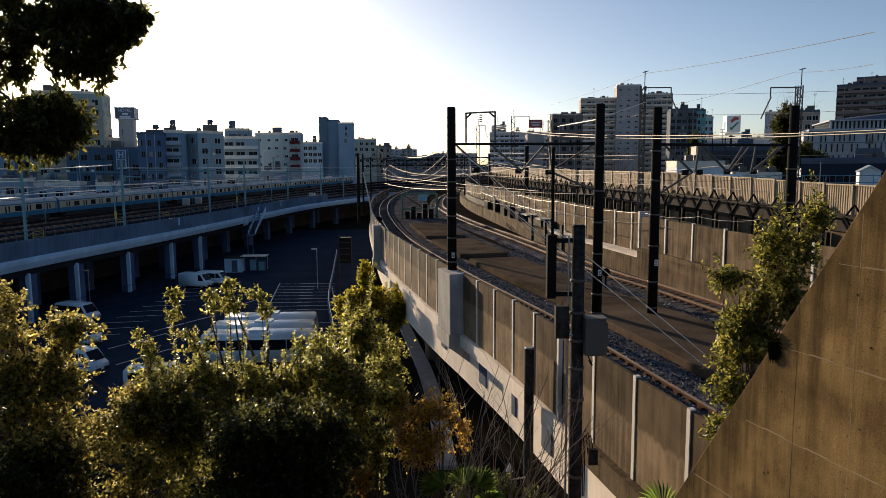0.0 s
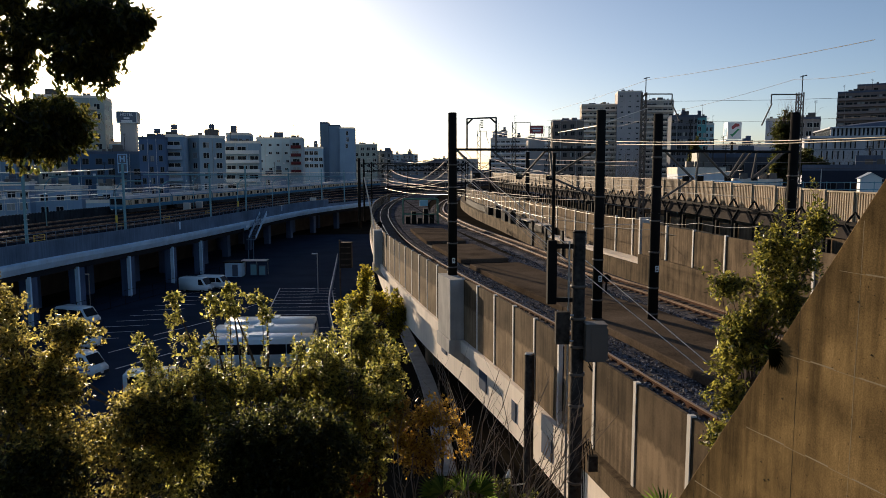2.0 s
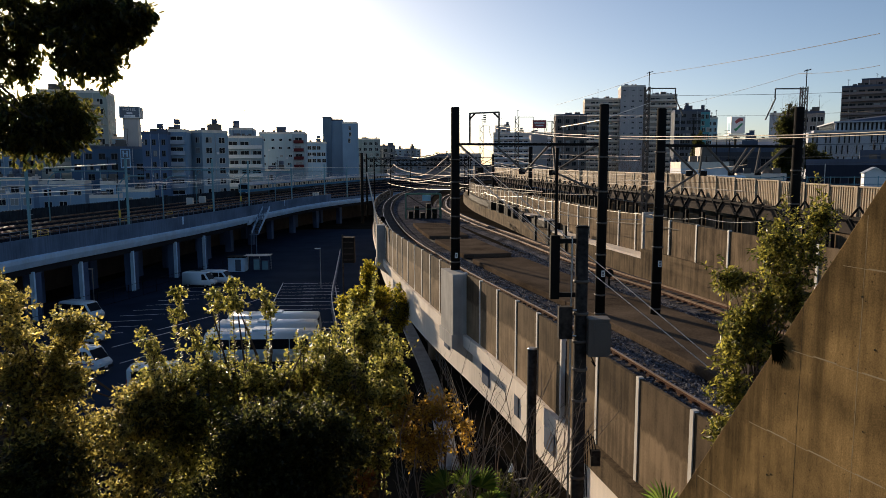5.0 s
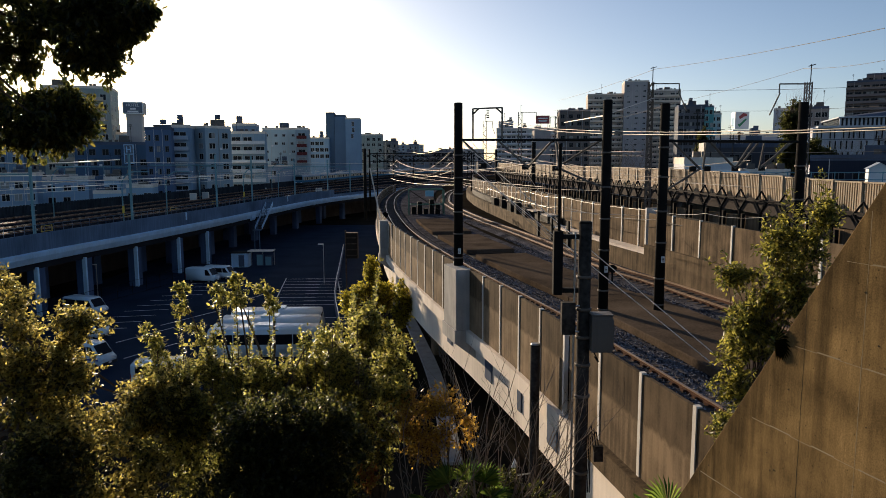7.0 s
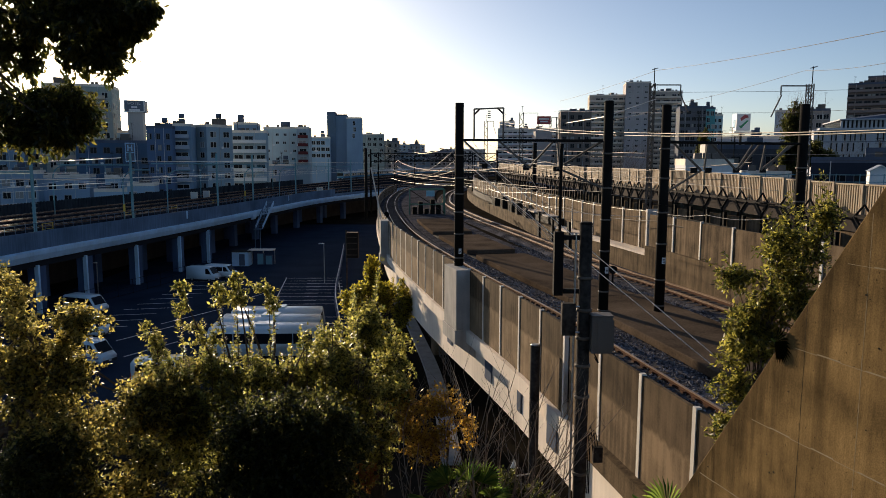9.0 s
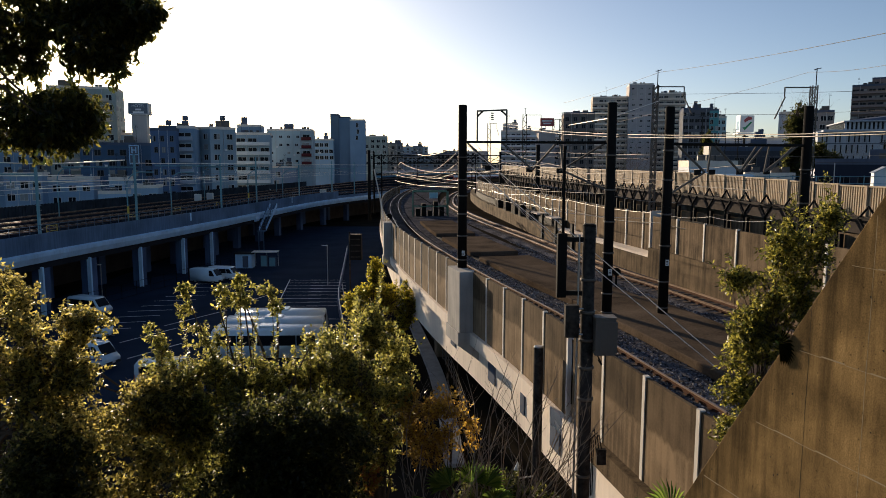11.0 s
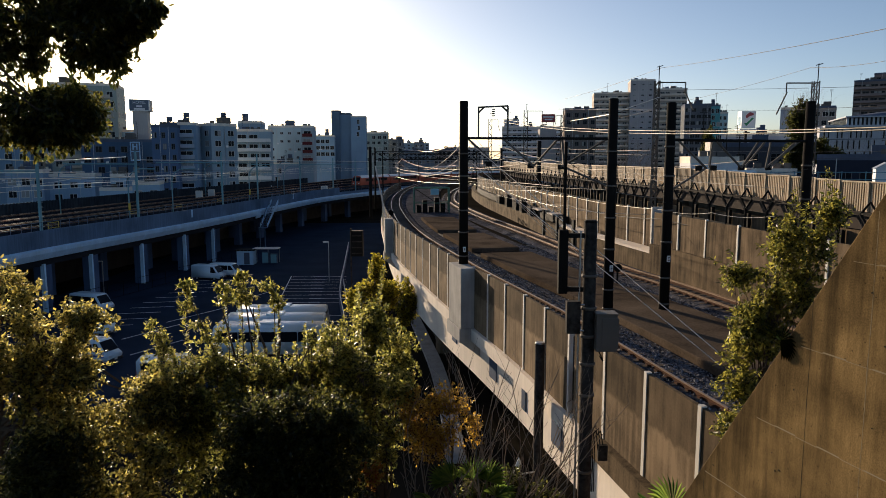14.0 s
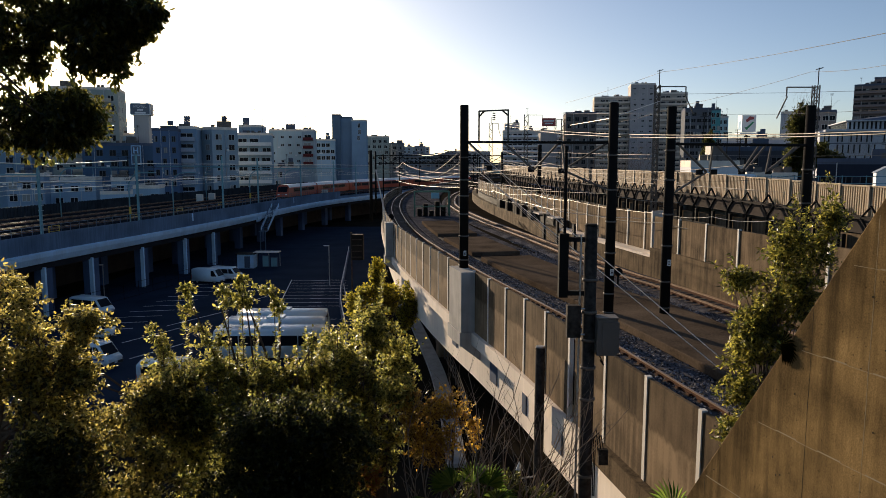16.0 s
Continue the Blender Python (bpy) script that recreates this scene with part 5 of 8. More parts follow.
def leaves_mesh(centres, radii, count, size, seed, droop=0.3, shape=0.5, shoots=(), tall=(0.25, 0.7)):
    """Small leaves along many twigs that spread from the clump centres, and upright leafy shoots."""
    rng = np.random.default_rng(seed)
    c, r = np.array(centres, float), np.array(radii, float)
    per = 11
    nt = count // per
    w = r ** 2
    pick = rng.choice(len(c), nt, p=w / w.sum())
    d = rng.normal(size=(nt, 3)) + np.array([0, 0, 0.45])
    d /= np.linalg.norm(d, axis=1)[:, None]
    start = c[pick] + rng.normal(size=(nt, 3)) * r[pick][:, None] * 0.38
    length = r[pick] * (0.35 + 0.9 * rng.random(nt) ** 1.5)
    tw = np.repeat(np.arange(nt), per)
    k = np.tile(np.linspace(0.25, 1.0, per), nt) + rng.normal(size=nt * per) * 0.03
    n = nt * per
    pos = start[tw] + d[tw] * (length[tw] * k)[:, None] + rng.normal(size=(n, 3)) * size * 0.18
    pos[:, 2] -= (length[tw] * k) ** 2 * 0.25
    out = d[tw] * 0.55 + rng.normal(size=(n, 3)) * 0.75
    out[:, 2] -= droop
    out /= np.linalg.norm(out, axis=1)[:, None]
    up = rng.normal(size=(n, 3)) * 0.5 + np.array([0, 0, 1.0])
    L = size * (0.6 + 0.6 * rng.random(n))
    sets = [leaf_faces(pos, out, up, L, L * shape)]
    for base, height, spread, leaves in shoots:
        k = np.linspace(0.12, 1.0, leaves)
        turn = np.arange(leaves) * 2.4 + rng.random() * 6
        out = np.stack([np.cos(turn), np.sin(turn), 0.25 + 0.5 * k + rng.normal(size=leaves) * 0.25], 1)
        out /= np.linalg.norm(out, axis=1)[:, None]
        lean = rng.normal(size=2) * 0.10
        wide = spread * 1.25 * np.sin(np.pi * np.clip(k, 0.05, 1) ** 2.1) * (0.6 + 0.4 * np.sin(k * 11 + rng.random() * 6)) * rng.random(leaves)
        pos = np.array(base) + np.stack([lean[0] * k ** 2 * height + wide * np.cos(turn * 1.7), lean[1] * k ** 2 * height + wide * np.sin(turn * 1.7), k * height], 1)
        L = size * (0.6 + 0.55 * rng.random(leaves)) * (1.15 - 0.5 * k ** 3)
        sets.append(leaf_faces(pos, out, rng.normal(size=(leaves, 3)) * 0.4 + np.array([0, 0, 1.0]), L, L * shape))
    v = np.concatenate(sets)
    n = len(v) // 6
    tris = (np.arange(n)[:, None] * 6 + np.array([0, 1, 2, 0, 2, 3, 0, 3, 4, 0, 4, 5])).ravel()
    me = bpy.data.meshes.new("leaves")
    me.vertices.add(len(v))
    me.vertices.foreach_set("co", v.ravel().astype(np.float32))
    me.loops.add(len(tris))
    me.loops.foreach_set("vertex_index", tris.astype(np.int32))
    me.polygons.add(len(tris) // 3)
    me.polygons.foreach_set("loop_start", np.arange(0, len(tris), 3, dtype=np.int32))
    me.update(calc_edges=True)
    return me


def clumps(rng, blobs, r):
    """Clump centres filling uneven ellipsoids: (centre, half sizes, how many)."""
    cs, rs = [], []
    for c, size, n in blobs:
        for _ in range(n):
            d = Vector((rng.gauss(0, 1), rng.gauss(0, 1), rng.gauss(0, 1))).normalized() * (0.3 + 0.7 * rng.random() ** 0.4)
            cs.append((c[0] + d.x * size[0], c[1] + d.y * size[1], c[2] + d.z * size[2]))
            rs.append(rng.uniform(*r) * (0.45 if n < 7 else 0.8 if n < 11 else 1))
    return cs, rs


def tree(name, label, foot, top, blobs, leaves, leaf, material, seed, r=(0.35, 0.8), trunk=0.18, category="tree", limbs=24, shape=0.5, droop=0.3, fork=0.0, shoots=(), wild=0):
    """A tapered trunk from foot to top, limbs to the clumps, and a crown of leaves."""
    rng = random.Random(seed)
    t = thing(name, label, category)
    cs, rs = clumps(rng, blobs, r)
    bm = bmesh.new()
    f, tp = Vector(foot), Vector(top)
    mid = f.lerp(tp, 0.5) + Vector((rng.uniform(-0.2, 0.2), rng.uniform(-0.2, 0.2), 0))
    tube(bm, f, mid, trunk, trunk * 0.75, seg=9)
    tube(bm, mid, tp, trunk * 0.75, trunk * 0.3, seg=8)
    part("trunk", bm, M["bark"], t)
    for k in rng.sample(range(len(cs)), min(limbs, len(cs))):
        bm = bmesh.new()
        a, b = mid.lerp(tp, fork + (1 - fork) * rng.random()), Vector(cs[k])
        j = a.lerp(b, 0.5) + Vector((rng.uniform(-0.2, 0.2), rng.uniform(-0.2, 0.2), rng.uniform(0, 0.3)))
        tube(bm, a, j, trunk * 0.28, trunk * 0.18, seg=5)
        tube(bm, j, b, trunk * 0.18, trunk * 0.05, seg=5)
        part("limb", bm, M["bark"], t)
    grown = list(shoots)
    high = sorted((c for c, q in zip(cs, rs) if q > 0.45 * max(r)), key=lambda c: c[2])
    high = high[len(high) // 3:]
    for _ in range(wild):
        c = rng.choice(high)
        h = rng.uniform(0.2, 0.65) * (1 + 2 * max(r))
        grown.append(((c[0] + rng.gauss(0, 0.12), c[1] + rng.gauss(0, 0.12), c[2]), h, rng.uniform(0.05, 0.15), int(h / leaf * 9)))
    for base, h, spread, n in shoots:
        part("stem", bars([(Vector(base) - Vector((0, 0, 0.5)), Vector(base) + Vector((0, 0, h * 0.95)))], 0.009, 5), M["bark"], t)
    me = leaves_mesh(cs, rs, leaves, leaf, seed, shape=shape, droop=droop, shoots=grown)
    me.materials.append(M[material])
    ob = new("crown", me)
    ob.parent = t
    return t


tree("broadleaf_tree", "tall evergreen tree with golden backlit leaves", (-9.3, 13.6, 4), (-8.6, 13.2, 14.6),
     [((-8.45, 13.2, 14.2), (0.6, 0.8, 1.3), 40), ((-7.75, 13.3, 13.1), (0.6, 0.7, 1.0), 36), ((-6.92, 13.2, 14.5), (0.36, 0.3, 0.12), 11), ((-7.05, 13.2, 14.2), (0.2, 0.2, 0.1), 5), ((-7.25, 13.2, 13.95), (0.22, 0.25, 0.16), 8), ((-7.1, 13.2, 13.36), (0.3, 0.3, 0.15), 10), ((-6.7, 13.0, 11.7), (1.7, 1.0, 1.3), 80), ((-6.1, 13.9, 12.4), (0.5, 0.5, 0.6), 30)],
     50000, 0.092, "leaf_backlit", 2, r=(0.18, 0.36), wild=8)
rng_top = random.Random(12)
UNEVEN = [((-6.2 + 0.42 * k + rng_top.uniform(-0.2, 0.2), 15.0 + rng_top.uniform(-0.5, 0.5), 12.75 + rng_top.uniform(-0.25, 0.3)), (0.34, 0.3, 0.3), 9) for k in range(13)]
TALL = [((x, 15.0, 13.0), h, 0.10, int(70 * h)) for x, h in ((-5.65, 1.5), (-4.45, 1.8), (-4.76, 1.4), (-4.2, 1.35), (-3.75, 1.55), (-6.26, 0.9), (-2.97, 0.8), (-2.4, 1.0), (-1.85, 1.1))]
TALL += [((-6.2 + 0.21 * k + rng_top.uniform(-0.1, 0.1), 15.0 + rng_top.uniform(-0.5, 0.4), 12.75 + rng_top.uniform(-0.2, 0.1)), rng_top.uniform(0.4, 0.8), rng_top.uniform(0.14, 0.28), 110) for k in range(22)]
# leafy heads of the tall shoots
HEADS = [((x, 15.0, z), (w, w, h), 6) for x, z, w, h in ((-5.65, 14.62, 0.17, 0.2), (-5.6, 14.3, 0.14, 0.16), (-4.45, 14.9, 0.14, 0.18), (-4.72, 14.66, 0.2, 0.18), (-4.28, 14.62, 0.2, 0.16), (-4.45, 14.4, 0.16, 0.18), (-4.85, 14.5, 0.16, 0.12), (-3.75, 14.72, 0.15, 0.2), (-3.68, 14.45, 0.12, 0.16), (-6.26, 13.8, 0.2, 0.18), (-6.1, 13.5, 0.24, 0.2), (-5.0, 13.6, 0.24, 0.16), (-2.9, 13.65, 0.2, 0.2), (-1.85, 14.1, 0.22, 0.24), (-2.4, 13.8, 0.2, 0.2), (-5.4, 13.7, 0.22, 0.2))]
tree("broadleaf_tree", "dense dark evergreen tree with golden sunlit shoots on top", (-4.0, 15.5, 3), (-3.9, 15.2, 12.6),
     [((-3.9, 15.2, 11.2), (2.6, 1.3, 1.75), 150), ((-5.9, 15.0, 11.9), (0.7, 0.5, 1.0), 34), ((-4.7, 14.4, 11.9), (1.2, 0.5, 0.8), 60)] + UNEVEN + HEADS,
     68000, 0.09, "leaf", 1, r=(0.16, 0.34), shoots=TALL, wild=50)
tree("broadleaf_tree", "evergreen tree beside the viaduct with small leaves", (-1.6, 16.5, 3), (-1.8, 16.2, 12.6),
     [((-2.2, 16.2, 11.2), (1.2, 0.6, 2.0), 70), ((-1.7, 16.2, 13.5), (0.35, 0.4, 0.4), 16), ((-1.2, 16.4, 12.7), (0.3, 0.3, 0.6), 14), ((-2.5, 16.2, 13.2), (0.4, 0.3, 0.4), 12)],
     27000, 0.09, "leaf", 3, r=(0.18, 0.36), wild=16)
# Shade on this lower crown comes mainly from its dark leaf colour.
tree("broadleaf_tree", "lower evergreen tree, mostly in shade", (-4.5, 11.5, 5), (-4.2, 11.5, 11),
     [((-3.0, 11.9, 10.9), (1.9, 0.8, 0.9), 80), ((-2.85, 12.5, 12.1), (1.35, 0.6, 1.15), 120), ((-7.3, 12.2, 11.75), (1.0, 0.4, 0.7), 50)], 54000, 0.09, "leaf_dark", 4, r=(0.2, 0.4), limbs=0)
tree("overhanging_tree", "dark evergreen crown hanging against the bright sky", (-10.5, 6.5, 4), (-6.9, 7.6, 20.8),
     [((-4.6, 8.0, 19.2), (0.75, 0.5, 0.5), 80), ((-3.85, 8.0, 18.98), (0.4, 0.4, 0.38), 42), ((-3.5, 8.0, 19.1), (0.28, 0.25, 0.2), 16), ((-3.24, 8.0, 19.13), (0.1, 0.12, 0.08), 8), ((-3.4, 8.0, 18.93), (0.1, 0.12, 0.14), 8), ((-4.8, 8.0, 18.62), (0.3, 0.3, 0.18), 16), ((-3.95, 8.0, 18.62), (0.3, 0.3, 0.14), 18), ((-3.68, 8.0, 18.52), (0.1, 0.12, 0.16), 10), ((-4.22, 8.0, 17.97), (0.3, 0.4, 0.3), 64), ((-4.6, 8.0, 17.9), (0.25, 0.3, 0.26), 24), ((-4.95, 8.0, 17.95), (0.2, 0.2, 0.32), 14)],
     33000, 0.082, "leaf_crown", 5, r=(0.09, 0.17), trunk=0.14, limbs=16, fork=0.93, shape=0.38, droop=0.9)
tree("wall_shrub", "bright green glossy shrub growing over the wall edge", (5.9, 12.6, 9.5), (5.6, 12.0, 14.8),
     [((6.52, 12.1, 16.45), (0.1, 0.1, 0.35), 12), ((6.12, 12.2, 15.7), (0.42, 0.4, 0.55), 36), ((5.74, 12.1, 16.1), (0.2, 0.2, 0.28), 11), ((5.85, 12.2, 15.05), (0.45, 0.4, 0.5), 32), ((5.13, 12.0, 15.5), (0.34, 0.3, 0.16), 14), ((5.25, 12.0, 14.78), (0.26, 0.3, 0.22), 12), ((5.08, 11.9, 14.32), (0.32, 0.3, 0.3), 22), ((5.5, 12.1, 14.4), (0.3, 0.3, 0.4), 18), ((4.98, 11.7, 13.6), (0.28, 0.3, 0.2), 14), ((4.78, 11.5, 12.85), (0.16, 0.2, 0.28), 11)],
     18000, 0.088, "leaf_bright", 6, r=(0.13, 0.26), category="shrub", trunk=0.06, wild=14, shape=0.4)
tree("roadside_tree", "yellow-green tree beside the viaduct girder", (-5.1, 52.6, 0), (-5.2, 52.6, 7.1),
     [((-5.33, 52.65, 9.3), (0.3, 0.5, 1.1), 14), ((-5.30, 52.65, 7.2), (1.7, 1.3, 1.0), 40), ((-6.9, 52.0, 7.0), (0.6, 0.65, 0.6), 12), ((-2.9, 50.70, 6.9), (0.65, 0.9, 1.7), 26), ((-4.42, 49.40, 4.6), (1.7, 1.0, 1.6), 36)],
     28000, 0.19, "leaf_vine", 7, r=(0.3, 0.55), wild=8)
tree("autumn_bush", "thin bush with red and yellow autumn leaves", (0.2, 14.5, 5), (0.1, 14.4, 12),
     [((-0.1, 14.3, 12.3), (0.32, 0.3, 0.35), 16), ((-0.78, 14.3, 12.25), (0.25, 0.3, 0.45), 14), ((-0.35, 14.2, 11.6), (0.5, 0.3, 0.4), 20), ((0.45, 14.4, 12.0), (0.25, 0.3, 0.4), 9)],
     6500, 0.075, "leaf_autumn", 8, r=(0.16, 0.32), category="shrub", trunk=0.05, limbs=28)
tree("autumn_bush", "small bush of dull red leaves under the trees", (-1.6, 13.4, 6), (-1.55, 13.4, 11.4),
     [((-1.55, 13.4, 11.25), (0.14, 0.2, 0.3), 9)], 700, 0.075, "leaf_red", 9, r=(0.12, 0.24), category="shrub", trunk=0.03, limbs=8)


# Scrub added to darken the ground where the viaduct's shade lies.
tree("ground_ivy", "dark scrub added to stand for the shade under the viaduct", (1.2, 15.2, 6), (1.15, 15.1, 9.6),
     [((1.15, 15.0, 10.0), (0.85, 0.4, 0.6), 40), ((2.1, 15.4, 9.3), (0.6, 0.4, 0.6), 24)], 13000, 0.09, "leaf_dark", 61, r=(0.18, 0.34), category="shrub", trunk=0.05, limbs=6)


def bare_shrub(x, y, z, h, seed, label="leafless shrub of thin grey twigs"):
    rng = random.Random(seed)
    t = thing("bare_shrub", label, "shrub", pose(x, y, z))
    for k in range(9):
        bm = bmesh.new()
        p, d, r = Vector((rng.uniform(-0.2, 0.2), rng.uniform(-0.2, 0.2), 0)), Vector((rng.uniform(-0.55, 0.75), rng.uniform(-0.4, 0.4), 1)).normalized(), 0.02
        for i in range(7):
            q = p + d * h / 7
            tube(bm, p, q, r, r * 0.85, seg=5, cap=False)
            for _ in range(2):
                e = (d + Vector((rng.uniform(-1, 1), rng.uniform(-1, 1), rng.uniform(-0.1, 0.6)))).normalized()
                tube(bm, q, q + e * h * rng.uniform(0.08, 0.2), r * 0.5, r * 0.25, seg=4, cap=False)
            p, r = q, r * 0.85
            d = (d + Vector((rng.uniform(-0.2, 0.25), rng.uniform(-0.2, 0.2), rng.uniform(-0.1, 0.15)))).normalized()
        part("branch", bm, M["twig"], t)


bare_shrub(0.9, 14.2, 9.0, 4.2, 21)
bare_shrub(1.7, 15.0, 8.2, 4.0, 22)
bare_shrub(-0.4, 14.0, 9.4, 3.2, 23)
bare_shrub(1.2, 14.8, 8.6, 4.6, 24)


def fan_palm(x, y, z, n, size, seed, label, stem=0.9, aim=None):
    """Fan leaves of narrow blades on stalks."""
    rng = random.Random(seed)
    t = thing("fan_palm", label, "palm", pose(x, y, z))
    for k in range(n):
        a, up = rng.uniform(0, 6.28), rng.uniform(0.2, 1.1)
        d = Vector((math.cos(a) * math.cos(up), math.sin(a) * math.cos(up), math.sin(up)))
        if aim:
            d = Vector(aim).normalized()
        tip = d * stem
        stalk = part("stalk", bars([(Vector(), tip)], 0.012, 5), M["leaf_palm"], t)
        bm = bmesh.new()
        side = Vector((0, 0, 1)) if aim else d.cross(Vector((0, 0, 1))).normalized()
        nrm = side.cross(d)
        for i in range(17):
            b = radians(-80 + 10 * i)
            e = (d * math.cos(b) + side * math.sin(b)).normalized()
            w = e.cross(nrm).normalized() * size * 0.035
            mid = tip + e * size * 0.55 + nrm * 0.02
            end = tip + e * size * (1 - 0.25 * abs(i - 8) / 8) - Vector((0, 0, size * 0.12))
            v = [bm.verts.new(q) for q in (tip, mid - w, end, mid + w)]
            bm.faces.new(v[:3]), bm.faces.new((v[0], v[2], v[3]))
        part("blade", bm, M["leaf_shadow" if aim else "leaf_palm"], stalk)


fan_palm(0.45, 13.2, 10.3, 8, 0.55, 31, "green fan palm in the shade under the viaduct")
# The second palm is one black leaf that takes a shadow's place.
fan_palm(3.70, 7.80, 15.50, 1, 0.27, 33, "near-black palm leaf standing in for a shadow on the wall", stem=0.06, aim=(0.25, -0.93, -0.35))
fan_palm(3.45, 9.8, 11.9, 6, 0.55, 32, "sunlit fan palm leaf beside the wall foot", stem=0.5)


# ---------- trees among the far buildings ----------
tree("ivy_tree", "bare-topped tree with its trunk wrapped in green ivy", (57.4, 118, 0), (57.4, 118, 27),
     [((57.4, 118, 20.5), (1.5, 1.2, 6.0), 60)], 14000, 0.4, "leaf_dark", 41, r=(0.5, 1.0), trunk=0.5, limbs=10)
for x, y, z, h, sd in ((57.4, 118, 22.5, 6.5, 51), (56.2, 118.5, 22.0, 6.2, 57), (58.4, 117.5, 22.0, 6.4, 58), (33, 140, 14.2, 8, 52), (37, 142, 14.2, 8, 53), (29, 139, 14.2, 7, 54), (72, 125, 14, 8, 55), (78, 126, 14, 8, 56)):
    bare_shrub(x, y, z, h, sd, "leafless brown winter tree behind the screen")


for x, y, z, h, sd in ((28.6, 119, 14, 5.4, 61), (30.2, 121, 14, 6.0, 62), (31.8, 119, 14, 6.2, 63), (33.2, 122, 14, 5.6, 64), (66.0, 119, 14, 7.0, 65), (68.6, 121, 14, 6.4, 66)):
    bare_shrub(x, y, z, h, sd, "leafless brown winter tree behind the screen")
tree("conifer", "dark conifer among the roofs behind the screen", (54.4, 150, 0), (54.4, 150, 23.4),
     [((54.4, 150, 22.9), (0.4, 0.4, 1.0), 12), ((54.4, 150, 21.2), (1.0, 0.9, 1.5), 40), ((54.4, 150, 19.2), (1.5, 1.3, 1.4), 50)], 7000, 0.35, "leaf_dark", 67, r=(0.35, 0.7), trunk=0.3, limbs=8)
tree("broadleaf_tree", "dark evergreen tree before the white hall", (63.0, 121, 0), (63.0, 121, 19.5),
     [((62.4, 121, 18.6), (1.7, 1.2, 2.2), 50), ((64.6, 121, 17.6), (1.6, 1.2, 1.3), 40)], 9000, 0.35, "leaf_dark", 68, r=(0.4, 0.8), trunk=0.3, limbs=10)


# ---------- vehicles ----------
def wheel(t, x, y, r=0.33, w=0.2):
    bm = bmesh.new()
    tube(bm, (x, y - w / 2, r), (x, y + w / 2, r), r, seg=18)
    ty = part("wheel", bm, M["rubber"], t)
    bm = bmesh.new()
    tube(bm, (x, y - w / 2 - 0.01, r), (x, y + w / 2 + 0.01, r), r * 0.6, seg=14)
    part("rim", bm, M["galv"], ty)


def pane(name, t, pts, y, thick=0.012, material="glass", label=""):
    """A flat plate on a side of a vehicle: outline in x and z, at that y."""
    bm = bmesh.new()
    prism(bm, pts, y - thick, y + thick)
    return part(name, bm, M[material], t, label)


def van(m, label, length=4.8, width=1.7, height=1.98, stripe=False, panel=False):
    """One-box van; x runs forward."""
    t = thing("van", label, "van", m, group="parked vans")
    L, W, H = length, width, height
    bm = bmesh.new()
    out = [(-L / 2, 0.32), (L / 2 - 0.06, 0.32), (L / 2, 0.55), (L / 2 - 0.03, 0.92), (L / 2 - 0.32, 1.12), (L / 2 - 1.02, H - 0.1), (L / 2 - 1.3, H), (-L / 2 + 0.25, H), (-L / 2 + 0.02, H - 0.12), (-L / 2, 1.0)]
    prism(bm, out, -W / 2, W / 2)
    bmesh.ops.bevel(bm, geom=[e for e in bm.edges if abs(e.verts[0].co.y - e.verts[1].co.y) < 0.01], offset=0.09, segments=3, affect="EDGES")
    for f in bm.faces:
        f.smooth = True
    part("body", bm, M["white_body"], t)
    # windscreen lies on the slope
    a, b = Vector((L / 2 - 0.36, 0, 1.16)), Vector((L / 2 - 0.98, 0, H - 0.14))
    d = (b - a).normalized()
    n = Vector((d.z, 0, -d.x))
    bm = bmesh.new()
    v = [bm.verts.new(p + n * k + Vector((0, s, 0))) for k in (0.004, 0.03) for p, s in ((a, -W / 2 + 0.12), (a, W / 2 - 0.12), (b, W / 2 - 0.2), (b, -W / 2 + 0.2))]
    for f in ((0, 1, 2, 3), (7, 6, 5, 4), (0, 4, 5, 1), (1, 5, 6, 2), (2, 6, 7, 3), (3, 7, 4, 0)):
        bm.faces.new([v[i] for i in f])
    bmesh.ops.recalc_face_normals(bm, faces=bm.faces)
    part("windscreen", bm, M["glass"], t)
    for y in (-W / 2 - 0.004, W / 2 + 0.004):
        pane("door_window", t, [(L / 2 - 1.5, 1.12), (L / 2 - 0.62, 1.12), (L / 2 - 1.1, H - 0.22), (L / 2 - 1.5, H - 0.22)], y)
        if not panel:
            pane("side_window", t, [(L / 2 - 2.9, 1.12), (L / 2 - 1.6, 1.12), (L / 2 - 1.6, H - 0.24), (L / 2 - 2.9, H - 0.24)], y)
            pane("side_window", t, [(-L / 2 + 0.35, 1.12), (L / 2 - 3.0, 1.12), (L / 2 - 3.0, H - 0.24), (-L / 2 + 0.35, H - 0.24)], y)
        if stripe:
            pane("stripe", t, [(-L / 2 + 0.1, 0.72), (L / 2 - 0.4, 0.72), (L / 2 - 0.4, 0.86), (-L / 2 + 0.1, 0.86)], y, 0.006, "stripe_van", "dark blue stripe")
        bm = bmesh.new()
        box(bm, (L / 2 - 0.75, y * 1.08, 1.25), (0.1, 0.12, 0.22), bevel=0.02)
        part("mirror", bm, M["black_trim"], t)
    bm = bmesh.new()
    box(bm, (-L / 2 - 0.004, 0, 1.42), (0.03, W - 0.3, 0.5), bevel=0.01)
    part("rear_window", bm, M["glass"], t)
    for y in (-W / 2 + 0.22, W / 2 - 0.22):
        bm = bmesh.new()
        box(bm, (L / 2 - 0.02, y, 0.78), (0.08, 0.3, 0.2), bevel=0.03)
        part("headlight", bm, M["head_light"], t)
        bm = bmesh.new()
        box(bm, (-L / 2, y * 1.12, 0.95), (0.06, 0.14, 0.5), bevel=0.02)
        part("tail_light", bm, M["tail_light"], t)
    bm = bmesh.new()
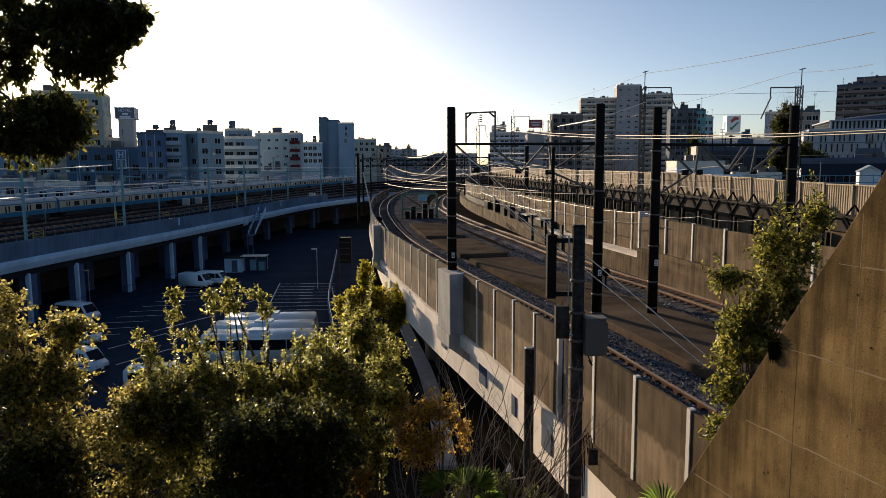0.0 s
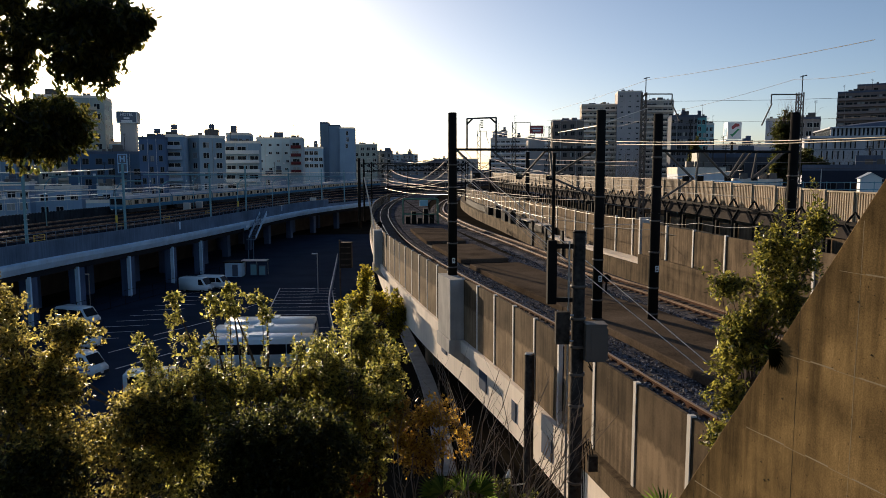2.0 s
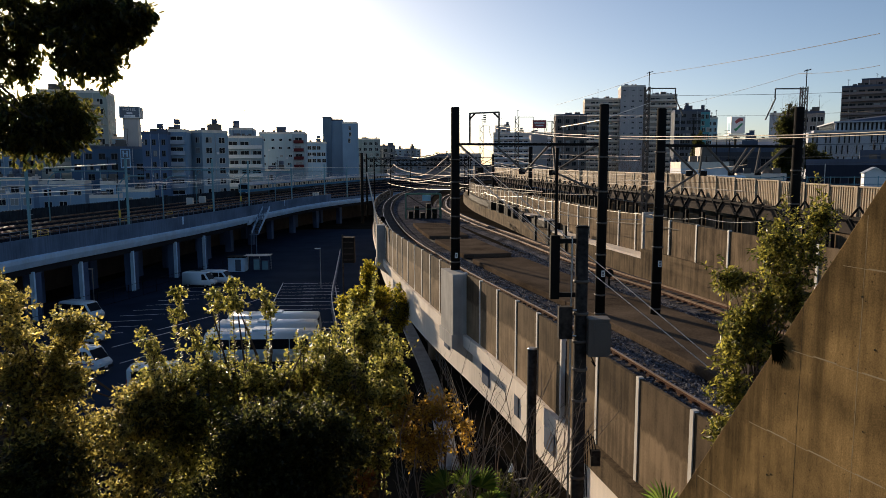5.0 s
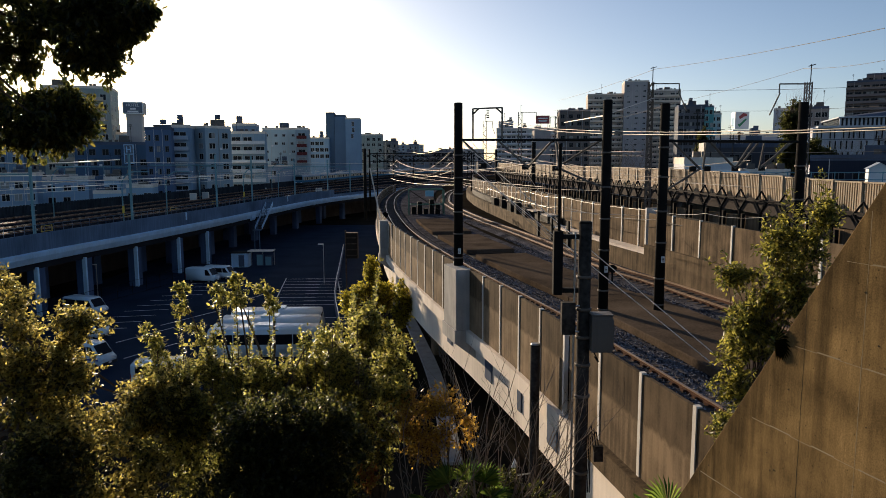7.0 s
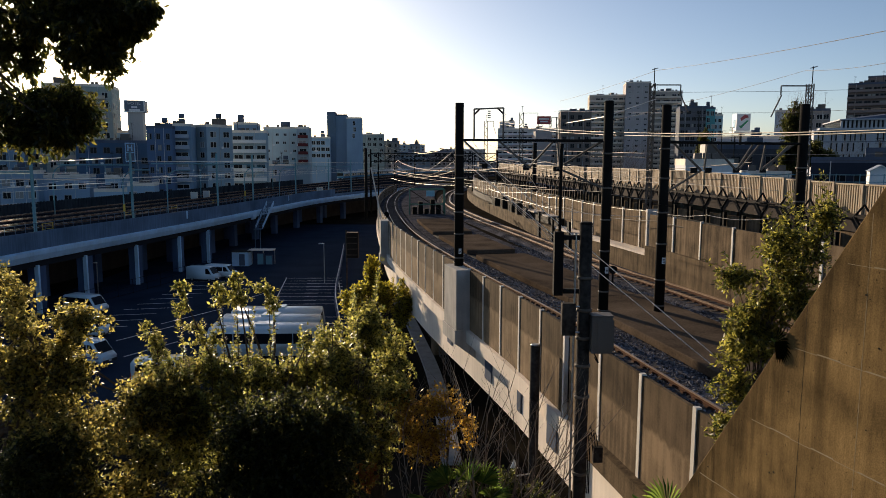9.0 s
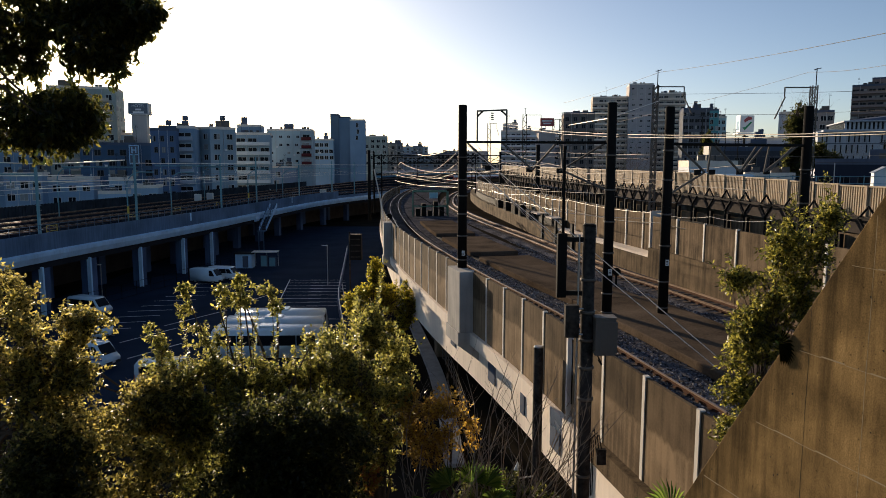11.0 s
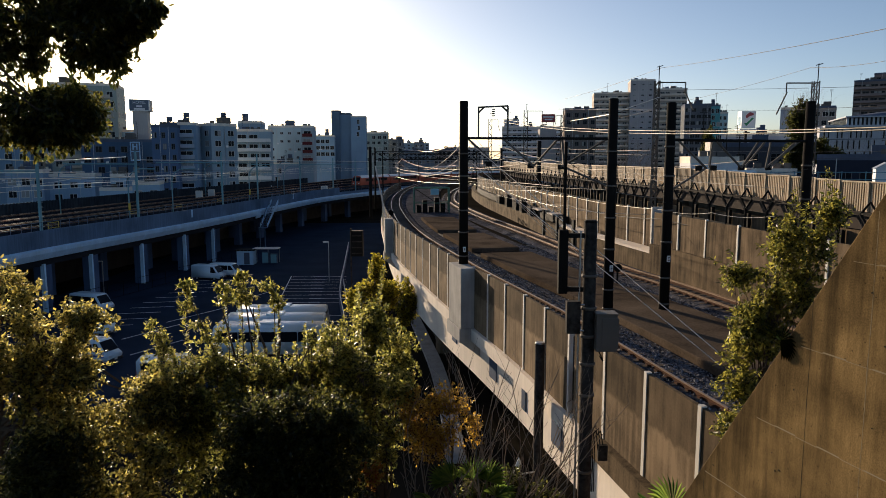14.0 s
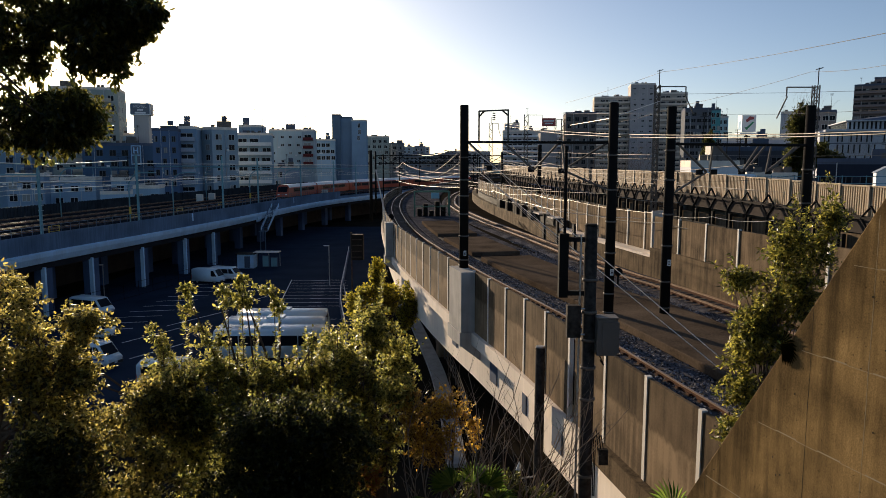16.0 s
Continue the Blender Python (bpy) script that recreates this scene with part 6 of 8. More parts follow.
    box(bm, (L / 2 + 0.0, 0, 0.45), (0.1, W - 0.06, 0.24), bevel=0.04)
    part("bumper", bm, M["black_trim"], t)
    bm = bmesh.new()
    box(bm, (L / 2 + 0.055, 0, 0.5), (0.012, 0.33, 0.16))
    part("plate", bm, M["sign_white"], t)
    for x in (L / 2 - 0.95, -L / 2 + 0.95):
        for y in (-W / 2 + 0.12, W / 2 - 0.12):
            wheel(t, x, y)
    return t


def coach(m, label, length=9.0, width=2.3, height=3.0):
    t = thing("coach", label, "bus", m, group="white coaches side by side")
    L, W, H = length, width, height
    bm = bmesh.new()
    out = [(-W / 2, 0.4), (W / 2, 0.4), (W / 2 + 0.02, 1.4), (W / 2 - 0.06, H - 0.3), (W / 2 - 0.22, H - 0.08), (W / 2 - 0.5, H), (-W / 2 + 0.5, H), (-W / 2 + 0.22, H - 0.08), (-W / 2 + 0.06, H - 0.3), (-W / 2 - 0.02, 1.4)]
    prism(bm, out, -L / 2, L / 2)
    bm.transform(Matrix.Rotation(-math.pi / 2, 4, "Z"))
    bmesh.ops.bevel(bm, geom=[e for e in bm.edges if abs(e.verts[0].co.x - e.verts[1].co.x) < 0.01], offset=0.16, segments=3, affect="EDGES")
    for f in bm.faces:
        f.smooth = True
    part("body", bm, M["white_body"], t)
    for y in (-W / 2 - 0.012, W / 2 + 0.012):
        for i in range(5):
            x = -L / 2 + 0.5 + i * (L - 1.0) / 5
            pane("side_window", t, [(x, 1.5), (x + (L - 1.0) / 5 - 0.08, 1.5), (x + (L - 1.0) / 5 - 0.08, 2.4), (x, 2.4)], y, 0.02)
    for x in (-L / 2 - 0.006, L / 2 + 0.006):
        bm = bmesh.new()
        box(bm, (x, 0, 1.9), (0.03, W - 0.4, 1.1), bevel=0.012)
        part("end_window", bm, M["glass"], t)
    bm = bmesh.new()
    box(bm, (0, 0, H + 0.06), (1.6, 1.3, 0.16), bevel=0.05)
    part("air_conditioner", bm, M["white_body"], t)
    for x in (L / 2 - 1.7, -L / 2 + 2.0):
        for y in (-W / 2 + 0.15, W / 2 - 0.15):
            wheel(t, x, y, 0.45, 0.26)
    return t


van(pose(-34.6, 101, 0, 0, 0, -14), "white high-roof panel van in the shaded lot", 4.7, 1.7, 2.15, panel=True)
van(pose(-32.9, 103.6, 0, 0, 0, -14), "white van parked close beside another van", 4.7, 1.7, 2.0)
van(pose(-40.8, 79.5, 0, 0, 0, -20), "white van under the viaduct edge", 5.0, 1.8, 2.1)
van(pose(-35.6, 69, 0, 0, 0, -18), "white van half hidden by the tree", 5.0, 1.8, 2.2)
van(pose(-30.7, 59.4, 0, 0, 0, -18), "white van with a dark blue stripe", 4.9, 1.75, 2.1, stripe=True)
van(pose(-21.8, 54, 0, 0, 0, 12), "white van with sun glinting on its roof", 4.8, 1.75, 2.05)
for i, (x, y) in enumerate(((-16.3, 68.6), (-16.1, 65.0), (-15.7, 61.4))):
    coach(pose(x, y, 0, 0, 0, 2), "white midsize coach with a rounded roof", 8.6 + 0.5 * i)


# ---------- things in the lot ----------
def lot_things():
    s = thing("storage_shed", "small white storage shed with a dark flat roof", "shed", pose(-33.3, 116, 0))
    bm = bmesh.new()
    box(bm, (0, 0, 1.15), (2.7, 2.0, 2.3))
    part("wall", bm, M["band_blue"], s)
    bm = bmesh.new()
    box(bm, (0, 0, 2.4), (3.2, 2.5, 0.16), bevel=0.03)
    part("roof", bm, M["steel_dark"], s)
    bm = bmesh.new()
    box(bm, (0.3, -1.02, 1.05), (0.9, 0.05, 1.9))
    part("door", bm, M["concrete_blue"], s)
    s = thing("bicycle_shelter", "open shelter with a pale thin roof", "shelter", pose(-30.2, 117, 0))
    bm = bmesh.new()
    box(bm, (0, 0, 2.5), (4.2, 2.2, 0.12), bevel=0.03)
    part("roof", bm, M["concrete_pale"], s)
    for x in (-1.9, 0, 1.9):
        part("post", bars([((x, 0.9, 0), (x, 0.9, 2.45))], 0.05), M["galv"], s)
    for x, h in ((-30.4, 1.9), (-29.0, 1.6)):
        c = thing("locker", "grey metal locker under the shelter", "locker", pose(x, 117, 0))
        bm = bmesh.new()
        box(bm, (0, 0, h / 2), (1.1, 0.7, h), bevel=0.02)
        part("body", bm, M["concrete_blue"], c)
        bm = bmesh.new()
        box(bm, (0, -0.37, h / 2), (0.95, 0.03, h - 0.2))
        part("door", bm, M["steel_green"], c)
    for x, y, h in ((-16.9, 99.5, 5.6), (-44.5, 90, 4.2)):
        l = thing("lamp_post", "thin grey lamp post with a small white head", "lamp post", pose(x, y, 0))
        part("pole", bars([((0, 0, 0), (0, 0, h))], 0.06), M["galv"], l)
        bm = bmesh.new()
        box(bm, (-0.35, 0, h + 0.03), (0.8, 0.25, 0.14), bevel=0.03)
        part("lamp_head", bm, M["sign_white"], l)
    # mesh fence before the columns
    f = thing("lot_fence", "low dark mesh fence along the viaduct columns", "fence")
    a, b = Vector((-45.5, 72, 0)), Vector((-33, 122, 0))
    for i in range(19):
        p = a.lerp(b, i / 18)
        part("post", bars([(p, p + Vector((0, 0, 1.9)))], 0.035), M["steel_dark"], f)
    for z in (0.1, 0.95, 1.85):
        part("fence_rail", bars([(a + Vector((0, 0, z)), b + Vector((0, 0, z)))], 0.025), M["steel_dark"], f)
    # pipe fence on the side towards the embankment
    f = thing("boundary_fence", "white pipe fence on a low kerb beside the lot", "fence")
    pts = Line([(-8.6, 56), (-10.0, 68), (-12.6, 82), (-14.2, 92), (-16.5, 112), (-19.5, 138)])
    bm = bmesh.new()
    sweep(bm, pts, 0, pts.length, rect(-0.03, 0.03, 0.95, 1.01), step=3)
    part("top_rail", bm, M["galv"], f)
    bm = bmesh.new()
    sweep(bm, pts, 0, pts.length, rect(-0.15, 0.15, 0.0, 0.25), step=3)
    part("kerb", bm, M["concrete_blue"], f)
    for i in range(30):
        p, _ = pts.at(pts.length * i / 29)
        part("post", bars([((p.x, p.y, 0.2), (p.x, p.y, 0.95))], 0.03), M["galv"], f)
    # concrete path under the girder
    bm = bmesh.new()
    ln = Line([(0.5, 39), (0.16, 45.6), (-0.25, 50.8), (-1.0, 58.0), (-2.4, 67.5), (-4.0, 77.6), (-6.7, 91)])
    sweep(bm, ln, 0, ln.length, rect(-0.6, 0.6, -0.2, 0.2), step=3)
    tagged(mesh_object("drain_channel", bm, M["concrete_pier"]), "pale concrete path under the viaduct", "path", kind="structure")
    f = thing("path_fence", "thin dark mesh fence beside the concrete path", "fence")
    for i in range(22):
        p, _ = ln.at(ln.length * 0.75 * i / 21, 1.15)
        part("post", bars([((p.x, p.y, 0), (p.x, p.y, 1.6))], 0.03), M["cabinet_grey"], f)
    for z in (0.35, 0.75, 1.15, 1.55):
        bm = bmesh.new()
        sweep(bm, ln, 0, ln.length * 0.75, rect(1.135, 1.165, z, z + 0.03), step=3)
        part("fence_rail", bm, M["cabinet_grey"], f)
    # dark sheet added for the black shade under the low viaduct
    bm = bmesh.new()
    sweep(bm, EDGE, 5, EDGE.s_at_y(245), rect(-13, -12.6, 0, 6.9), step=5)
    tagged(mesh_object("wall_under_viaduct", bm, M["fence_dark"]), "dark sheet added for the shade under the viaduct", "wall", kind="structure")
    # steps up to the low viaduct
    st = thing("access_stair", "blue-grey steel stair up the viaduct side", "stair", EDGE.frame_at(EDGE.s_at_y(144.5), 1.3, 0))
    for k in (-0.5, 0.5):
        bm = bmesh.new()
        lo = [bm.verts.new((k * 1.4 + w, y, z)) for w in (-0.05, 0.05) for y, z in ((-6.7, 4.0), (-6.7, 4.6), (0, 9.0), (0, 8.3))]
        for f in ((0, 1, 2, 3), (7, 6, 5, 4), (0, 4, 5, 1), (1, 5, 6, 2), (2, 6, 7, 3), (3, 7, 4, 0)):
            bm.faces.new([lo[i] for i in f])
        part("stringer", bm, M["band_blue"], st)
        part("handrail", bars([((k, -6.5, 5.4), (k, 0, 9.9)), ((k, 0, 9.9), (k, 2, 9.9))] + [((k, -6.5 * q, 9.0 - 4.4 * q), (k, -6.5 * q, 9.9 - 4.5 * q)) for q in (0.0, 0.25, 0.5, 0.75, 1.0)], 0.05), M["parapet_grey"], st)
    for i in range(16):
        bm = bmesh.new()
        box(bm, (0, -6.3 + 0.40 * i, 4.3 + 0.275 * i), (1.3, 0.3, 0.04))
        part("tread", bm, M["parapet_grey"], st)
    bm = bmesh.new()
    box(bm, (0, 1.0, 8.6), (1.2, 2.0, 0.12))
    part("landing", bm, M["parapet_grey"], st)
    bm = bmesh.new()
    box(bm, (0, -7.3, 3.95), (1.4, 1.5, 0.14))
    part("lower_landing", bm, M["parapet_grey"], st)
    for k in (-0.5, 0.5):
        part("leg", bars([((k, -7.6, 0), (k, -7.6, 3.9))], 0.09), M["parapet_grey"], st)


lot_things()


# ---------- masts of the low viaduct ----------
def green_mast(way, y, side, top, arm=0.0, rungs=False, z0=7.9, label="pale green steel catenary mast", arm_z=-0.9):
    m = thing("steel_mast", label, "mast", way.frame_at(way.s_at_y(y), side, z0), group="masts on the low viaduct")
    h = top - z0
    bm = bmesh.new()
    box(bm, (0, 0, h / 2), (0.26, 0.26, h), bevel=0.02)
    part("shaft", bm, M["steel_green"], m)
    if arm:
        part("cross_arm", bars([((0, 0, h + arm_z), (-arm, 0, h + arm_z))], 0.1), M["steel_green"], m)
        for k in (0.35, 0.6, 0.9):
            part("dropper", bars([((-arm * k, 0, h + arm_z), (-arm * k, 0, h + arm_z - 1.0))], 0.05), M["steel_green"], m)
            bm = bmesh.new()
            for q in range(3):
                tube(bm, (-arm * k, 0, h + arm_z - 1.0 - 0.1 * q), (-arm * k, 0, h + arm_z - 1.06 - 0.1 * q), 0.11, seg=8)
            part("insulator", bm, M["sign_white"], m)
    if rungs:
        for i in range(9):
            part("rung", bars([((-0.28, 0, 0.8 + 0.55 * i), (0.4, 0, 0.8 + 0.55 * i))], 0.03), M["galv"], m)
    return m


def bow_mast(way, y, side, top, reach, sign=False):
    """Mast whose top bends over the track."""
    z0 = 7.9
    m = thing("bow_mast", "pale green tube mast bending over the track", "mast", way.frame_at(way.s_at_y(y), side, z0), group="bent masts on the low viaduct")
    h = top - z0
    bm = bmesh.new()
    pts = [Vector((0, 0, 0)), Vector((0, 0, h - 2.2))] + [Vector((reach * (1 - math.cos(a)) * 0.5, 0, h - 2.2 + 2.2 * math.sin(a))) for a in (0.3, 0.6, 0.9, 1.2, 1.5)] + [Vector((reach, 0, h))]
    for a, b in zip(pts, pts[1:]):
        tube(bm, a, b, 0.1, seg=8)
    part("tube", bm, M["steel_green"], m)
    if sign:
        bm = bmesh.new()
        box(bm, (0.12, -0.12, 2.2), (0.35, 0.05, 1.1))
        part("number_board", bm, M["lamp_yellow"], m)
    return m


green_mast(EDGE, 79, -0.6, 16.9, 9.0, True)
for y, top, arm in ((98, 18.4, 11.0), (124, 18.4, 12.0), (141, 18.2, 12.0), (168, 17.6, 12.0), (190, 17.4, 10.0), (204, 17.2, 9.0)):
    green_mast(EDGE, y, -0.9, top, arm, arm_z=-1.8)
bow_mast(FAR, 118, 3.4, 16.3, 4.0)
bow_mast(EDGE, 106, -7.4, 15.8, 4.5, True)
bow_mast(EDGE, 118, -7.0, 15.6, 4.2)
bow_mast(EDGE, 152, -7.0, 15.6, 4.2, True)
bow_mast(EDGE, 172, -6.5, 15.4, 4.0)
bow_mast(FAR, 170, 3.2, 16.0, 4.0)
bow_mast(FAR, 215, 3.2, 16.0, 4.0)


def relay_box(x, y, z, w, h, label="grey trackside relay cabinet"):
    c = thing("relay_cabinet", label, "cabinet", pose(x, y, z))
    bm = bmesh.new()
    box(bm, (0, 0, h / 2), (w, 0.7, h), bevel=0.03)
    part("body", bm, M["concrete_pale"], c)
    bm = bmesh.new()
    box(bm, (0, -0.36, h * 0.52), (w - 0.16, 0.03, h - 0.25))
    part("door", bm, M["galv"], c)


for s, w, h in ((FAR.s_at_y(166), 1.5, 1.9), (FAR.s_at_y(172), 1.5, 1.9)):
    p, _ = FAR.at(s, 3.6)
    relay_box(p.x, p.y, 7.9, w, h)
p, _ = EDGE.at(EDGE.s_at_y(185), -1.2)
relay_box(p.x, p.y, 7.9, 1.6, 2.2, "pale cabinet at the viaduct edge")


def yellow_trestle(x, y):
    t = thing("yellow_trestle", "low yellow steel frame between the tracks", "barrier", pose(x, y, 7.9, 0, 0, -8), group="yellow frames")
    for z in (0.35, 0.7, 1.05):
        part("bar", bars([((0, -1.1, z), (0, 1.1, z))], 0.04), M["lamp_yellow"], t)
    for k in (-1.0, 1.0):
        part("leg", bars([((0, k, 0), (0, k, 1.1))], 0.05), M["lamp_yellow"], t)


for y, o in ((92, -9.5), (112, -10.5), (128, -11), (146, -11)):
    p, _ = EDGE.at(EDGE.s_at_y(y), o)
    yellow_trestle(p.x, p.y)


# ---------- trains ----------
CAR = 19.5


def commuter_car(end):
    """Steel commuter car; y runs along it, centre at the origin, rail at z 0. end: which end has a cab, -1, 0 or 1."""
    c = thing("commuter_train_car", "stainless commuter train car with a blue stripe", "train", group="cars of the commuter train")
    L, W = CAR, 1.45
    bm = bmesh.new()
    out = [(-W, 1.0), (W, 1.0), (W + 0.04, 1.9), (W, 3.05), (W - 0.18, 3.42), (W - 0.6, 3.6), (-W + 0.6, 3.6), (-W + 0.18, 3.42), (-W, 3.05), (-W - 0.04, 1.9)]
    prism(bm, out, -L / 2, L / 2)
    for f in bm.faces:
        f.material_index = 1 if f.calc_center_median().z > 3.2 else 0
    part("body", bm, [M["steel_train"], M["roof_grey"]], c)
    bm = bmesh.new()
    box(bm, (0, 0, 0.62), (2.3, L - 4.5, 0.7))
    part("underframe", bm, M["underframe"], c)
    for y in (-L / 2 + 3, L / 2 - 3):
        bm = bmesh.new()
        box(bm, (0, y, 0.5), (2.1, 2.6, 0.4), bevel=0.05)
        for k in (-0.95, 0.95):
            for s in (-0.53, 0.53):
                tube(bm, (s - 0.06, y + k, 0.43), (s + 0.06, y + k, 0.43), 0.43, seg=14)
        part("bogie", bm, M["underframe"], c)
    bm = bmesh.new()
    box(bm, (0, 0, 3.78), (1.9, 4.2, 0.36), bevel=0.08)
    part("air_conditioner", bm, M["roof_grey"], c)
    door, glass, stripe = bmesh.new(), bmesh.new(), bmesh.new()
    for x in (-W - 0.035, W + 0.035):
        bm = bmesh.new()
        box(bm, (x, 0, 1.42), (0.03, L - 0.06, 0.72))
        part("blue_stripe", bm, M["stripe_blue"], c)
        bm = bmesh.new()
        box(bm, (x, 0, 2.95), (0.03, L - 0.06, 0.14))
        part("blue_stripe", bm, M["stripe_blue"], c)
        bm = bmesh.new()
        box(bm, (x * 0.998, 0, 2.33), (0.03, L - 0.3 - 1.2 * abs(end), 1.1))
        part("beige_band", bm, M["train_beige"], c)
        for i in range(4):
            y = -L / 2 + 2.4 + i * 4.9
            for k in (-0.36, 0.36):
                bm = bmesh.new()
                box(bm, (x, y + k, 2.28), (0.05, 0.3, 0.95), bevel=0.01)
                part("door_window", bm, M["glass"], c)
            if i < 3:
                bm = bmesh.new()
                box(bm, (x, y + 2.45, 2.3), (0.05, 1.5, 0.85), bevel=0.015)
                part("side_window", bm, M["glass"], c)
    if end:
        y = end * (L / 2 + 0.06)
        bm = bmesh.new()
        box(bm, (0, y, 2.55), (2.5, 0.14, 1.15), bevel=0.03)
        part("cab_window", bm, M["glass"], c)
        bm = bmesh.new()
        box(bm, (0, y, 1.35), (2.7, 0.12, 0.5), bevel=0.04)
        part("cab_front", bm, M["stripe_blue"], c)
        for x in (-0.95, 0.95):
            bm = bmesh.new()
            box(bm, (x, y * 1.004, 0.98), (0.5, 0.14, 0.24), bevel=0.04)
            part("cab_light", bm, M["head_light"], c)
        bm = bmesh.new()
        box(bm, (0, y, 0.65), (2.4, 0.2, 0.5), bevel=0.05)
        part("skirt", bm, M["underframe"], c)
    return c


def express_car(end):
    c = thing("express_train_car", "red and orange express train car with dark windows", "train", group="cars of the express train")
    L, W = CAR + 0.6, 1.42
    bm = bmesh.new()
    out = [(-W, 0.75), (W, 0.75), (W + 0.05, 1.7), (W - 0.02, 2.9), (W - 0.25, 3.35), (W - 0.7, 3.55), (-W + 0.7, 3.55), (-W + 0.25, 3.35), (-W + 0.02, 2.9), (-W - 0.05, 1.7)]
    prism(bm, out, -L / 2, L / 2)
    if end:
        for v in bm.verts:
            if v.co.y * end > 0 and v.co.z > 1.8:
                v.co.y -= end * (v.co.z - 1.8) * 0.55
    for f in bm.faces:
        f.material_index = 1 if f.calc_center_median().z > 3.0 else 0
    part("body", bm, [M["train_red"], M["roof_white"]], c)
    bm = bmesh.new()
    box(bm, (0, 0, 0.5), (2.3, L - 3, 0.55))
    for y in (-L / 2 + 3, L / 2 - 3):
        for k in (-0.95, 0.95):
            for s in (-0.53, 0.53):
                tube(bm, (s - 0.06, y + k, 0.43), (s + 0.06, y + k, 0.43), 0.43, seg=12)
    part("underframe", bm, M["underframe"], c)
    for x in (-W - 0.03, W + 0.03):
        bm = bmesh.new()
        box(bm, (x, -end * 0.8, 2.25), (0.05, L - 3.4 - abs(end) * 1.6, 1.1), bevel=0.02)
        part("orange_band", bm, M["train_orange"], c)
        for i in range(3):
            bm = bmesh.new()
            box(bm, (x * 1.012, -end * 0.8 + (i - 1) * 4.9, 2.25), (0.05, 4.4, 0.72), bevel=0.02)
            part("side_window", bm, M["glass"], c)
    if end:
        a, b = Vector((0, end * (L / 2 - 0.05), 1.95)), Vector((0, end * (L / 2 - 0.68), 3.1))
        bm = bmesh.new()
        d = (b - a)
        ang = math.atan2(-d.y, d.z)
        box(bm, (0, 0, 0), (2.3, 0.08, d.length), Matrix.Translation((a + b) / 2 + Vector((0, end * 0.04, 0))) @ Matrix.Rotation(ang, 4, "X"))
        part("cab_window", bm, M["glass"], c)
        for x in (-0.9, 0.9):
            bm = bmesh.new()
            box(bm, (x, end * (L / 2 + 0.02), 1.35), (0.45, 0.08, 0.22), bevel=0.03)
            part("cab_light", bm, M["head_light"], c)
        bm = bmesh.new()
        box(bm, (0, end * (L / 2 - 0.05), 0.55), (2.4, 0.25, 0.5), bevel=0.06)
        part("skirt", bm, M["underframe"], c)
    return c


COMMUTER = [commuter_car(-1)]
middle = commuter_car(0)
COMMUTER += [middle] + [copy_thing(middle, Matrix()) for _ in range(8)] + [commuter_car(1)]
EXPRESS = [express_car(-1)]
middle = express_car(0)
EXPRESS += [middle] + [copy_thing(middle, Matrix()) for _ in range(3)] + [express_car(1)]


# ---------- wires ----------
wire("feeder_wire", [(4.23, 60.0, 20.67), (5.42, 46.65, 19.67), (6.2, 37.9, 19.04), (6.91, 29.93, 18.62), (7.45, 23.84, 18.36), (7.87, 19.21, 18.2), (8.12, 16.35, 18.12), (8.29, 14.39, 18.08), (8.42, 13.0, 18.06)], 0.015, "wire_feeder", 0.0, "pale sunlit feeder wires along the tracks")
wire("feeder_wire", [(4.23, 60.0, 20.46), (5.42, 46.65, 19.51), (6.21, 37.9, 18.91), (6.92, 29.93, 18.51), (7.46, 23.84, 18.27), (7.87, 19.21, 18.13), (8.13, 16.35, 18.06), (8.3, 14.39, 18.03), (8.42, 13.0, 18.01)], 0.015, "wire_feeder", 0.0, "pale sunlit feeder wires along the tracks")
wire("earth_wire", [(12.09, 75.0, 23.49), (13.53, 46.0, 23.11), (14.54, 24.0, 21.71)], 0.012, "wire_dark", 0.1, "thin dark wire high between masts")
wire("earth_wire", [(16.26, 75.0, 21.24), (19.53, 60.0, 22.11), (19.92, 40.0, 22.38), (19.49, 32.0, 21.74)], 0.011, "wire_dark", 0.1, "thin dark wire high between masts")
wire("earth_wire", [(14.95, 46.0, 21.74), (19.88, 42.0, 21.44), (22.03, 36.0, 21.01)], 0.011, "wire_dark", 0.0, "thin dark wire high between masts")
wire("earth_wire", [(13.82, 90.0, 23.45), (18.15, 55.0, 21.05), (22.43, 48.0, 20.6), (24.56, 40.0, 20.33)], 0.011, "wire_dark", 0.0, "thin dark wire high between masts")
wire("feeder_wire", [(10.18, 60.0, 20.49), (6.62, 29.5, 19.24), (13.53, 46.0, 21.32)], 0.019, "wire_pale", 0.0, "pale sunlit feeder wires on the masts")
wire("stay_wire", [(1.05, 35.4, 18.25), (8.9, 20.4, 11.02)], 0.017, "wire_pale", 0, "pale guy wire anchored on the track island")
wire("stay_wire", [(1.05, 35.4, 17.34), (8.67, 20.4, 10.89)], 0.017, "wire_pale", 0, "pale guy wire anchored on the track island")
wire("cable_wire", [(1.4, 110.0, 14.12), (5.81, 85.0, 13.81), (7.44, 62.0, 14.66), (8.77, 51.0, 14.72), (12.0, 40.0, 14.59), (13.58, 36.5, 14.67), (15.19, 33.0, 14.78)], 0.014, "wire_pale", 0.15, "cable hanging along the panel wall")
wire("cable_wire", [(5.47, 80.0, 13.33), (8.61, 50.0, 14.1), (11.72, 39.0, 14.13), (14.3, 31.0, 14.27)], 0.019, "wire_dark", 0.2, "cable hanging along the panel wall")
